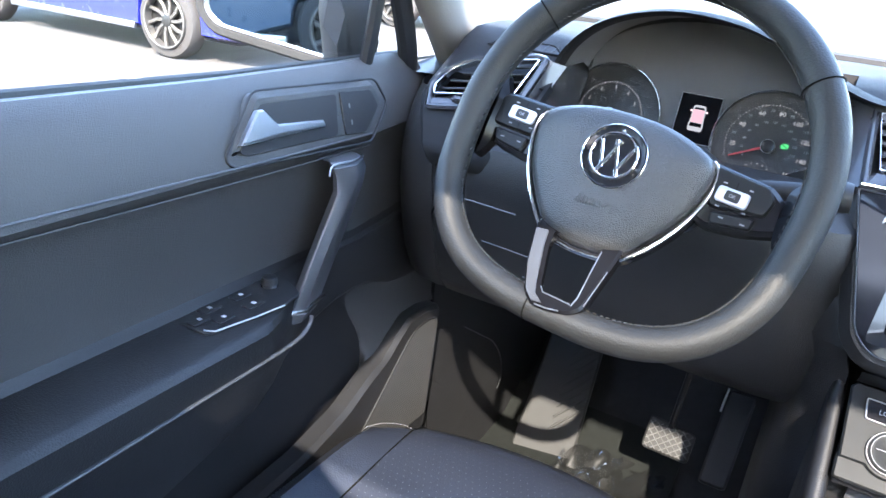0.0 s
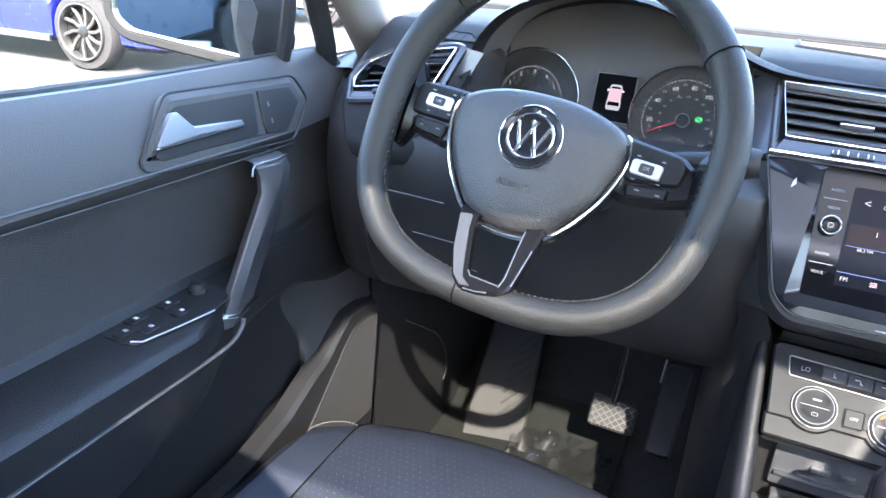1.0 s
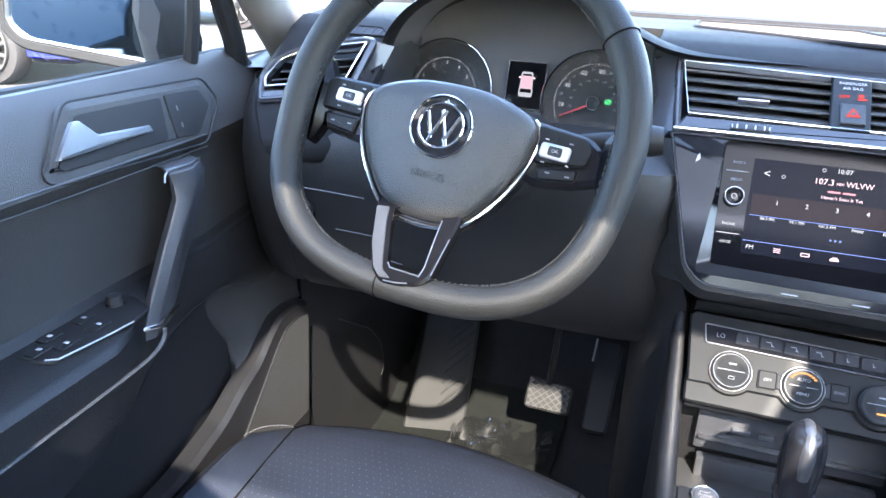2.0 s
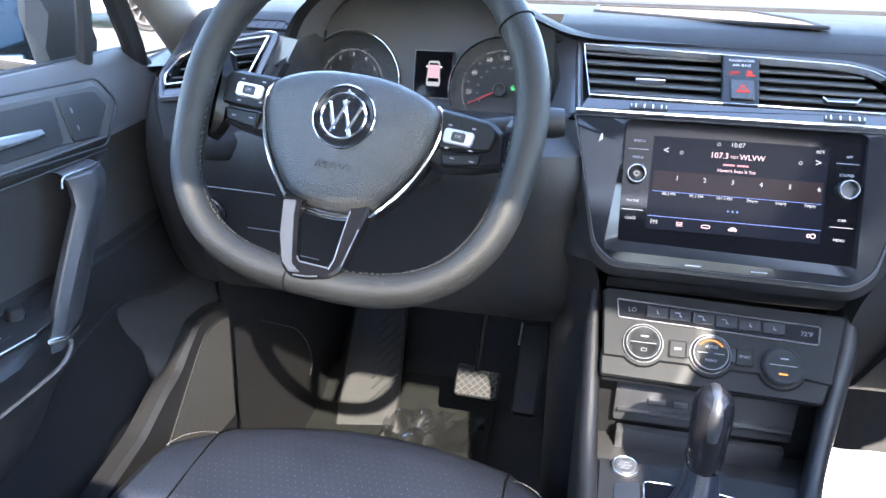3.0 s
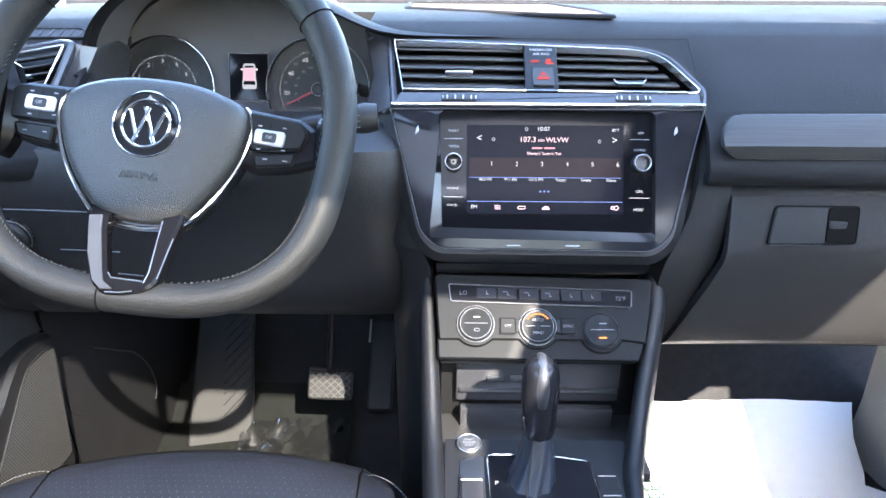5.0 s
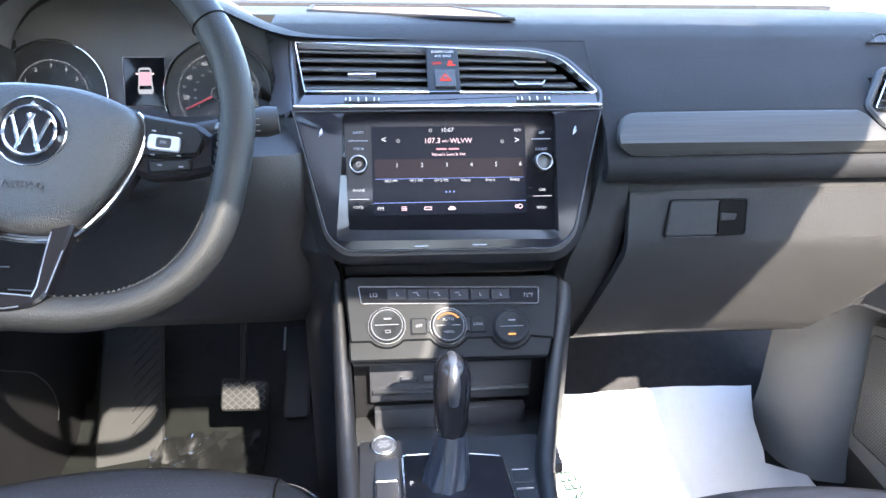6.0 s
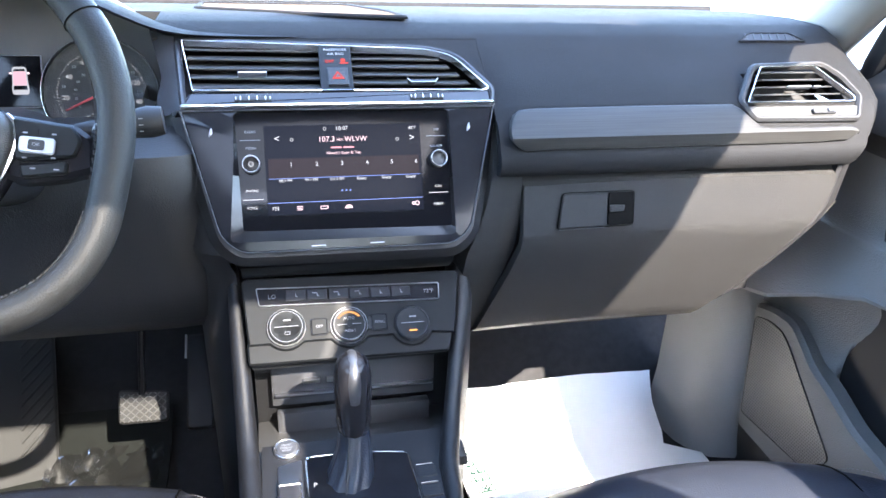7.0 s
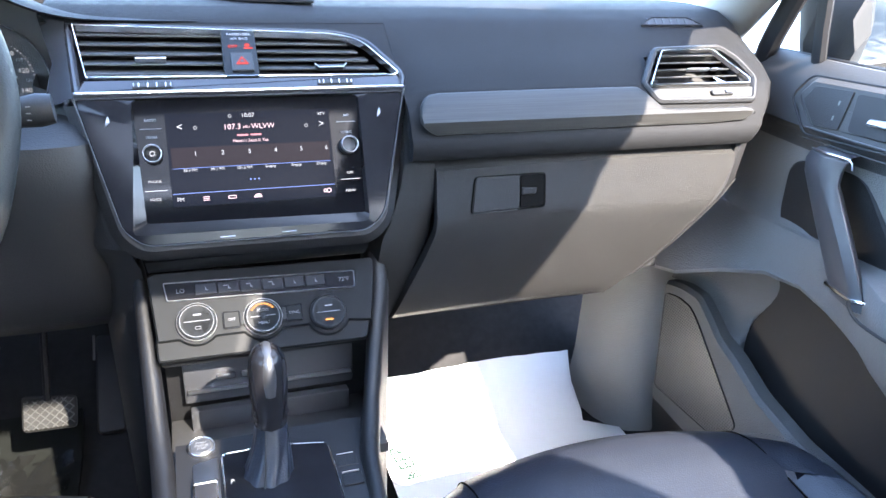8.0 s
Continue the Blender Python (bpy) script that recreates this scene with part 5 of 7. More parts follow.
# ---- steering wheel ----
def build_wheel():
    m = face_m(-0.138, 0.512, 1.155, 29, 0, -6)
    w = thing("steering_wheel", m.translation, "black leather steering wheel with flat bottom and silver-edged hub", "steering wheel")
    pts = []
    for i in range(96):
        a = 2 * math.pi * i / 96
        ca, sa = math.cos(a), math.sin(a)
        e = 2.0 / (2.0 if sa > 0 else 2.0 + 0.75 * min(1.0, -sa * 3))
        x = 0.1640 * math.copysign(abs(ca) ** e, ca)
        y = (0.1650 if sa > 0 else 0.1585) * math.copysign(abs(sa) ** e, sa)
        pts.append((x * 0.965 + 0.0055, y, 0.022))
    loops = []
    P = [Vector(p) for p in pts]
    for i, p in enumerate(P):
        d = (P[(i + 1) % 96] - P[i - 1]).normalized()
        s = Vector((d.y, -d.x, 0))
        ang = math.degrees(math.atan2(p.y, p.x)) % 360
        grip = 1 + 0.10 * max(math.exp(-((ang - 35) / 14) ** 2), math.exp(-((ang - 145) / 14) ** 2))
        loops.append([p + s * 0.0145 * grip * math.cos(q) + Vector((0, 0, 1)) * 0.0170 * grip * math.sin(q) for q in [2 * math.pi * j / 18 for j in range(18)]])
    bm = bmesh.new()
    skin(bm, loops + [loops[0]])
    rim = part("rim", bm, M_RIM, w, "black leather rim", m)
    # seams across the rim, and stitching along the inner side
    for i in (10, 38, 71):
        part("rim_seam", tube([v * 1.0 + (v - P[i]).normalized() * 0.0006 for v in loops[i]], 0.0007, closed=True, n=5), M_SEAM, rim, "", m)
    bm = bmesh.new()
    for i in range(192):
        k = i / 2
        a, b = P[int(k) % 96], P[(int(k) + 1) % 96]
        p = a.lerp(b, k % 1)
        d = (b - a).normalized()
        inw = Vector((-d.y, d.x, 0))
        c = p + inw * 0.0151 + Vector((0, 0, 0.004))
        q = (d + Vector((0, 0, 0.8))).normalized() * 0.0022
        e = inw * 0.0007
        f = [bm.verts.new(v) for v in (c - q - e, c + q - e, c + q + e, c - q + e)]
        bm.faces.new(f)
    tagged(part("stitching", bm, M_STITCH, rim, "grey thread stitching", m), kind="stuff")
    # airbag cover
    hm = off(m, -0.004, 0.0)
    half = [(0.0, 0.037), (0.03, 0.0355), (0.056, 0.0295), (0.076, 0.020), (0.084, 0.006), (0.081, -0.018), (0.070, -0.045), (0.053, -0.070), (0.036, -0.0865), (0.013, -0.0925)]
    pad = [(-u, v) for u, v in half] + [(u, v) for u, v in reversed(half[1:])]
    pad = [(p.x, p.y) for p in smooth_path([(x, y, 0) for x, y in pad], 5, True)]
    part("hub_trim", slab([(x * 1.05, y * 1.05 - 0.001) for x, y in pad], 0.018, 0.004, base=-0.015), M_PIANO, w, "", hm)
    part("hub_line", tube([(x * 1.035, y * 1.035 - 0.0015, 0.0065) for x, y in pad if y < 0.020], 0.0021, n=8), M_CHROME, w, "silver line round the hub", hm)
    bm = bmesh.new()
    loops = [[(x, y, -0.004) for x, y in pad], [(x, y, 0.006) for x, y in pad]]
    for g, h in ((0.985, 0.011), (0.95, 0.0155), (0.88, 0.019), (0.7, 0.0225), (0.45, 0.024), (0.2, 0.0245)):
        loops.append([(x * g, y * g - 0.02 * (1 - g) * 0.4, h) for x, y in pad])
    rows = skin(bm, loops)
    bm.faces.new(rows[-1])
    cover = part("airbag_cover", bm, M_AIRBAG, w, "grained black airbag cover", hm)
    writing("AIRBAG", 0.0098, M_AIRBAG, cover, off(hm, 0.0, -0.054, 0.0239) @ pose(0, 0, 0, 4, 0, 0), depth=0.0006)
    for x in (-0.068, 0.066):
        part("horn_mark", slab(rounded(rect(0.008, 0.003, x, 0.012), 0.001), 0.0006, 0.0001, base=0.0172), M_SEAM, cover, "", hm)
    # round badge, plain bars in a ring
    bm2 = off(m, -0.0035, -0.0085) @ Matrix.Scale(0.93, 4)
    e = part("badge", lathe([(0.0318, 0.010), (0.0318, 0.026), (0.030, 0.0275), (0.0285, 0.0265)], 48), M_PIANO, w, "round black and chrome badge", bm2)
    part("badge_rim", ring(circle(0.0320, 56), 0.0014, 0.028), M_CHROME, e, "", bm2)
    part("badge_disc", slab(circle(0.0235, 40), 0.0278, 0.0015), M_PIANO, e, "", bm2)
    part("badge_ring", ring(circle(0.0240, 48), 0.0030, 0.0300, 0.001), M_CHROME, e, "", bm2)
    for x, a in ((-0.0115, 20), (-0.0035, -20), (0.0040, 20), (0.0120, -20)):
        part("badge_bar", slab(rect(0.0036, 0.036 if abs(x) < 0.008 else 0.028), 0.0298, 0.001), M_CHROME, e, "", off(bm2, x, -0.001) @ pose(0, 0, 0, 0, 0, a))
    part("badge_peak", slab([(-0.0026, 0.0), (0.0026, 0.0), (0.0, 0.0030)], 0.0005, 0.0001), M_MARK, e, "", off(bm2, 0, 0.0245, 0.0272))
    # side spokes: leather root, slim gloss arm, upper key field and a lower key bar
    def ccw(poly):
        area = sum(poly[i - 1][0] * poly[i][1] - poly[i][0] * poly[i - 1][1] for i in range(len(poly)))
        return poly if area > 0 else list(reversed(poly))
    for s, arm, field, bar, rock in (
            (-1, [(-0.078, 0.024), (-0.130, 0.0245), (-0.143, 0.016), (-0.142, -0.012), (-0.129, -0.029), (-0.094, -0.034), (-0.078, -0.030)],
             [(-0.088, 0.0200), (-0.130, 0.0210), (-0.138, 0.0135), (-0.135, -0.0110), (-0.091, -0.0120)],
             [(-0.093, -0.0145), (-0.130, -0.0140), (-0.125, -0.0265), (-0.095, -0.0305)], (-0.1075, 0.0038)),
            (1, [(0.070, 0.022), (0.126, 0.0165), (0.141, 0.006), (0.145, -0.022), (0.118, -0.031), (0.086, -0.0355), (0.070, -0.030)],
             [(0.079, 0.0175), (0.126, 0.0130), (0.1335, 0.0020), (0.1295, -0.0125), (0.084, -0.0185)],
             [(0.087, -0.0215), (0.124, -0.0160), (0.1235, -0.0270), (0.090, -0.0325)], (0.1005, -0.0055))):
        part("spoke", slab(rounded(ccw(arm), 0.006), 0.020, 0.004, base=-0.018), M_PIANO, w, "gloss black spoke", m)
        lea = [(0.156, 0.046), (0.147, 0.027), (0.1385, 0.016), (0.1385, -0.014), (0.142, -0.032), (0.152, -0.050), (0.163, -0.02), (0.163, 0.03)]
        part("spoke_root", slab(rounded(ccw([(u * s * 0.965 + 0.0055, v) for u, v in lea]), 0.02), 0.024, 0.009, base=-0.012), M_DEEP, w, "dark root of the spoke", m)
        k = part("key_pod", slab(rounded(ccw(field), 0.004), 0.0055, 0.0018, base=0.003), M_PANEL, w, "dark satin key field", m)
        ru, rv = rock
        tilt = -2
        part("rocker", slab(rounded(rect(0.0275, 0.0135), 0.0035), 0.0035, 0.001, base=0.0080), M_RING, k, "silver rocker key", off(m, ru, rv) @ pose(0, 0, 0, 0, 0, tilt))
        part("rocker_core", slab(rounded(rect(0.0125, 0.0085), 0.002), 0.0012, 0.0004, base=0.0113), M_DARK, k, "", off(m, ru, rv) @ pose(0, 0, 0, 0, 0, tilt))
        writing("OK", 0.0042, M_MARK, k, off(m, ru, rv, 0.0127))
        for du, dv in ((-0.010, 0.0105), (0.012, 0.0105), (-0.009, -0.0105), (0.013, -0.0095)):
            part("key_mark", slab(rounded(rect(0.0036, 0.0013, ru + du, rv + dv), 0.0004), 0.0003, 0.0001, base=0.0085), M_MARK, k, "", m)
        for dv in (-0.0105, 0.0105):
            part("key_gap", slab(rect(0.0006, 0.0065, ru, rv + dv), 0.0003, 0.0001, base=0.0084), M_SEAM, k, "", m)
        k2 = part("lower_key", slab(rounded(ccw(bar), 0.003), 0.006, 0.0018, base=0.0015), M_PANEL, w, "", m)
        for du in (-0.008, 0.010):
            part("key_mark", slab(rect(0.0042, 0.0012, sum(p[0] for p in bar) / 4 + du, sum(p[1] for p in bar) / 4), 0.0003, 0.0001, base=0.0074), M_MARK, k2, "", m)
    # lower spoke: an open frame leaning forward, its foot clasping the rim
    lm = off(m, 0, -0.080, 0.009) @ pose(0, 0, 0, -22, 0, 0)
    outer = rounded([(-0.047, 0.004), (-0.0455, -0.013), (-0.0345, -0.050), (-0.0222, -0.0755), (-0.0110, -0.0843), (0.006, -0.0835), (0.0235, -0.0790), (0.0312, -0.0705), (0.0335, -0.040), (0.0360, -0.012), (0.036, 0.004)], 0.004)
    inner = rounded([(-0.0270, -0.010), (-0.0252, -0.024), (-0.0120, -0.0630), (-0.0065, -0.0690), (0.0200, -0.0695), (0.0222, -0.0620), (0.0203, -0.030), (0.0198, -0.008)], 0.002)
    turns = [2 * math.pi * i / 120 for i in range(120)]
    ro, rm, ri = (polar(q, turns, (0.003, -0.042)) for q in (outer, inset(outer, 0.0025), inner))
    bm = bmesh.new()
    skin(bm, [[(x, y, -0.012) for x, y in ro], [(x, y, 0.0005) for x, y in ro], [(x, y, 0.0028) for x, y in rm], [(x, y, 0.0022) for x, y in ri], [(x, y, -0.010) for x, y in ri]])
    fr = part("lower_spoke", bm, M_DEEP, w, "gloss black open lower spoke", lm)
    part("spoke_inlay", slab(rounded([(-0.0440, -0.014), (-0.0330, -0.050), (-0.0212, -0.0738), (-0.0120, -0.0815), (-0.0020, -0.0800), (-0.0120, -0.0735), (-0.0160, -0.0640), (-0.0290, -0.026), (-0.0320, -0.012)], 0.0015), 0.0012, 0.0005, base=0.0024), M_INLAY, fr, "polished grey inlay of the lower spoke", lm)
    part("spoke_line", tube([(-0.0105, -0.0655, 0.0024), (-0.0065, -0.0700, 0.0026), (0.0200, -0.0705, 0.0026)], 0.0006, n=6), M_SATIN, fr, "", lm)
    part("spoke_line", tube([(0.0212, -0.0715, 0.0026), (0.0229, -0.0620, 0.0026), (0.0210, -0.030, 0.0026), (0.0204, -0.012, 0.0026)], 0.0006, n=6), M_SATIN, fr, "", lm)
    # bright line painting the highlight along the spoke's foot
    part("spoke_line", tube([(-0.0075, -0.0832, 0.0022), (0.004, -0.0825, 0.0024), (0.014, -0.0800, 0.0024)], 0.0007, n=6), M_SATIN, fr, "", lm)
    part("spoke_line", tube([(0.0308, -0.0665, 0.0018), (0.0325, -0.045, 0.0022), (0.0338, -0.028, 0.0022)], 0.0005, n=6), M_SATIN, fr, "", lm)
    # column and stalks
    c = thing("steering_column", (-0.142, 0.60, 1.09), "dark plastic steering column cover with stalks", "steering column")
    secs = []
    for t in (0.0, 0.3, 0.6, 1.0):
        y, z = 0.545 + 0.19 * t, 1.118 - 0.045 * t
        r1, r2 = 0.058 + 0.012 * t, 0.046 + 0.016 * t
        secs.append([(-0.142 + r1 * abs(math.cos(a)) ** 0.7 * (1 if math.cos(a) > 0 else -1), y - 0.02 * math.sin(a), z + r2 * abs(math.sin(a)) ** 0.7 * (1 if math.sin(a) > 0 else -1)) for a in [2 * math.pi * i / 24 for i in range(24)]])
    part("cover", loft(secs, closed=True, caps=True), M_DARK, c)
    for s in (-1, 1):
        path = [(-0.142 + s * 0.05, 0.575, 1.13), (-0.142 + s * 0.11, 0.585, 1.135), (-0.142 + s * 0.155, 0.590, 1.140)]
        st = part("stalk", tube(smooth_path(path, 4), [0.006, 0.0062, 0.0066, 0.007, 0.008, 0.009, 0.0095, 0.0098, 0.010], n=12), M_BLACK, c, "black control stalk")
        part("stalk_head", tube([(-0.142 + s * 0.155, 0.590, 1.140), (-0.142 + s * 0.178, 0.592, 1.1425), (-0.142 + s * 0.190, 0.593, 1.1435)], [0.0125, 0.0155, 0.0135], n=16), M_BLACK, st, "round ridged stalk end")
        for j in range(3):
            part("stalk_mark", slab(rect(0.0038, 0.0010), 0.0005, 0.0001), M_GREYBOUNCE, st, "", face_m(-0.142 + s * 0.172, 0.576, 1.139 + 0.006 * j - 0.002, 20))
    return w


# ---- pedals and driver footwell ----
def build_pedals():
    m = face_m(-0.099, 1.035, 0.545, 38) @ Matrix.Scale(0.86, 4)
    b = thing("brake_pedal", m.translation, "wide brake pedal with diamond-ribbed worn rubber pad", "pedal", "pedals")
    pad = rounded([(-0.050, -0.036), (0.046, -0.038), (0.047, 0.024), (-0.050, 0.034)], 0.010)
    p = part("pad", slab(pad, 0.012, 0.004, base=-0.006), M_TREAD, b, "black rubber pad", m)
    for i in range(-6, 7):
        for sl in (1, -1):
            x0 = i * 0.017
            seg = [(x0 - 0.031 * sl, -0.034), (x0 + 0.031 * sl, 0.022)]
            (xa, ya), (xb, yb) = seg
            lo, hi = -0.046, 0.043
            ts = sorted(((lo - xa) / (xb - xa), (hi - xa) / (xb - xa)))
            t0, t1 = max(0, ts[0]), min(1, ts[1])
            if t1 - t0 < 0.1:
                continue
            A = (xa + (xb - xa) * t0, ya + (yb - ya) * t0, 0.0065)
            B = (xa + (xb - xa) * t1, ya + (yb - ya) * t1, 0.0065)
            part("rib", tube([A, B], 0.0012, n=6), M_RIB, p, "", m)
    part("arm", tube([(-0.103, 1.045, 0.56), (-0.100, 1.09, 0.66), (-0.095, 1.12, 0.82)], 0.012, n=8, flat=0.5, up=(1, 0, 0)), M_BLACK, b, "dark steel arm")
    m = face_m(-0.012, 1.12, 0.53, 42)
    a = thing("accelerator_pedal", m.translation, "long dark floor-hung accelerator pedal", "pedal", "pedals")
    part("pad", slab(rounded([(-0.026, -0.09), (0.022, -0.09), (0.026, 0.09), (-0.022, 0.09)], 0.010), 0.014, 0.004), M_BLACK, a, "black plastic tread", m)
    # silver rod that paints the glint at the pedal's upper edge
    part("tread_edge", tube([(-0.026, 0.045, 0.008), (-0.024, 0.090, 0.012)], 0.0022, n=6), M_SATIN, a, "bright edge painting a glint", m)
    # foot rest with slanting ribs
    m = face_m(-0.362, 1.248, 0.490, 48, 8)
    f = thing("foot_rest", m.translation, "dark plastic foot rest with slanting ribs", "foot rest")
    pl = part("plate", slab(rounded([(-0.070, -0.212), (0.060, -0.212), (0.058, 0.168), (-0.056, 0.168)], 0.012), 0.02, 0.004, base=-0.012), M_FOOT, f, "", m)
    for i in range(11):
        y = -0.12 + 0.024 * i
        part("rib", tube([(-0.002, y - 0.030, 0.0085), (0.054, y + 0.030, 0.0085)], 0.0026, n=6), M_FOOT, pl, "", m)
    # kick panel and sill cover on the driver's side
    k = thing("sill_trim", (-0.5, 0.7, 0.5), "dark grey sill and kick panel trim", "sill trim")
    sill = []
    for y, z in ((-0.3, 0.50), (0.3, 0.50), (0.6, 0.50), (0.72, 0.51), (0.78, 0.52)):
        sill.append([(-0.615, y, z + 0.02), (-0.565, y, z + 0.018), (-0.525, y, z - 0.005), (-0.512, y, z - 0.05), (-0.505, y, 0.33)])
    part("sill_cover", thick(loft(sill), 0.006), M_DARK, k, "grained sill cover")
    kp = []
    for y, x in ((0.75, -0.545), (0.765, -0.532), (0.80, -0.524), (0.885, -0.512), (0.95, -0.505), (1.03, -0.499), (1.10, -0.494), (1.18, -0.488), (1.28, -0.480), (1.36, -0.474)):
        kp.append([(x - 0.02, y, 0.85), (x, y + 0.005, 0.72), (x + 0.005, y + 0.005, 0.60), (x + 0.010, y, 0.48), (x + 0.016, y, 0.40), (x + 0.026, y, 0.332)])
    part("kick_panel", thick(loft(kp), 0.006), M_DARK, k, "dark kick panel paled as by bounced light")
    part("panel_joint", tube([(-0.512, 0.858, 0.78), (-0.506, 0.860, 0.60), (-0.500, 0.866, 0.45), (-0.488, 0.872, 0.34)], 0.003, n=6), M_SEAM, k)
    on_panel = lambda y, z: -0.5015 + (y - 0.885) * 0.0837 + (0.6 - z) * 0.042
    shape = rounded([(0.869, 0.690), (0.869, 0.585), (0.940, 0.520), (1.075, 0.420), (1.135, 0.455), (1.130, 0.510), (1.085, 0.575), (0.960, 0.660)], 0.018)
    bm = slab(shape, 0.006, 0.002, base=-0.005)
    for v in bm.verts:
        y, z, h = v.co
        v.co = (on_panel(y, z) + h, y, z)
    cover = part("access_cover", bm, M_DARK, k, "access cover in the kick panel")
    edge = [(0.965, 0.656), (1.04, 0.606), (1.085, 0.574), (1.122, 0.520), (1.131, 0.470), (1.118, 0.448)]
    part("cover_edge", tube(smooth_path([(on_panel(y, z) + 0.002, y, z) for y, z in edge], 3), 0.0014, n=6), M_PULL, cover, "thin pale edge of the cover")


def build_mats():
    # pile mat in the driver's footwell
    secs = []
    for i in range(9):
        x = -0.485 + 0.40 * i / 8
        secs.append([(x, y, z) for y, z in ((0.2, 0.345), (0.6, 0.345), (1.07, 0.348), (1.16, 0.365), (1.235, 0.409))])
    single("floor_mat", thick(loft(secs), 0.008), M_MAT, "olive grey pile mat in the driver footwell", "floor mat")
    # crumpled clear film lying on it
    bm = bmesh.new()
    rng = random.Random(4)
    grid = []
    for i in range(26):
        row = []
        for j in range(12):
            u, v = i / 25, j / 11
            x = -0.305 + 0.205 * u + 0.003 * rng.uniform(-1, 1)
            y = 1.020 + 0.115 * v + 0.035 * u + 0.003 * rng.uniform(-1, 1)
            fold = math.sin(11 * u + 4 * v) * 0.6 + math.sin(19 * u - 7 * v + 1) * 0.4
            z = 0.360 + 0.034 * abs(fold) * max(0.25, 1 - 1.1 * u) + 0.02 * max(0.0, v - 0.6) + 0.004 * rng.uniform(0, 1)
            row.append((x, y, z))
        grid.append(row)
    skin(bm, grid, False)
    single("plastic_film", bm, M_FILM, "crumpled clear protective film on the floor mat", "plastic film")
    # paper mat in the passenger footwell, running up the toe board
    prof = [(0.40, 0.450), (0.60, 0.451), (0.78, 0.450), (0.860, 0.450), (0.900, 0.4505), (0.925, 0.457), (0.98, 0.470), (1.02, 0.479), (1.045, 0.487), (1.062, 0.494)]
    secs = []
    rng = random.Random(9)
    def right_edge(y):
        return 0.885 - 0.02 * max(0.0, (0.8 - y)) if y < 0.87 else 0.818 + 0.075 * (y - 0.87) / 0.22
    for i in range(19):
        q = i / 18
        secs.append([(0.432 + 0.012 * (y - 0.7) + 0.05 * max(0.0, y - 1.0) + (right_edge(y) - 0.432) * q, y - 0.055 * max(0.0, q - 0.55) * (1 if 0.85 < y < 0.95 else 0), z + 0.003 * math.sin(7 * q + 9 * y) + 0.002 * rng.uniform(0, 1)) for y, z in prof])
    pm = single("paper_floor_mat", thick(loft(secs), 0.0012), M_PAPER, "white paper floor mat with green print", "paper mat")
    writing("KEEP IT", 0.042, M_GREENINK, pm, Matrix.Translation((0.462, 0.86, 0.4645)) @ pose(0, 0, 0, 0, 0, 97))
    # side trim of the passenger footwell
    k = thing("sill_trim", (0.95, 0.9, 0.5), "kick panel trim beside the passenger footwell, paled as by bounced light", "sill trim")
    kp = []
    for y, x in ((0.850, 1.00), (0.856, 0.975), (0.862, 0.955), (0.885, 0.930), (0.92, 0.914), (0.98, 0.905), (1.04, 0.902), (1.06, 0.925), (1.10, 0.96)):
        kp.append([(x + 0.01, y, 0.86), (x, y, 0.76), (x - 0.004, y, 0.62), (x - 0.010, y - 0.004, 0.52), (x - 0.022, y - 0.012, 0.47), (x - 0.045, y - 0.02, 0.436)])
    # paler than the driver's kick panel: bounced light put into the colour
    part("kick_panel", thick(loft(kp), 0.006), M_KICKBOUNCE, k, "kick panel paled as by bounced light")
    sill = [[(X(1, 0.845), y, z + 0.02), (X(1, 0.79), y, z + 0.018), (X(1, 0.745), y, z - 0.005), (X(1, 0.735), y, z - 0.05), (X(1, 0.73), y, 0.43)] for y, z in ((-0.3, 0.52), (0.3, 0.52), (0.6, 0.53), (0.75, 0.55), (0.85, 0.58))]
    part("sill_cover", thick(loft(sill), 0.006), M_DARK, k, "grained sill cover")


# ---- doors ----
def along(y, table):
    """A height read off a falling table of (y, height)."""
    for (ya, za), (yb, zb) in zip(table, table[1:]):
        if y >= yb:
            q = min(1.0, max(0.0, (ya - y) / (ya - yb)))
            return za + (zb - za) * q
    return table[-1][1]


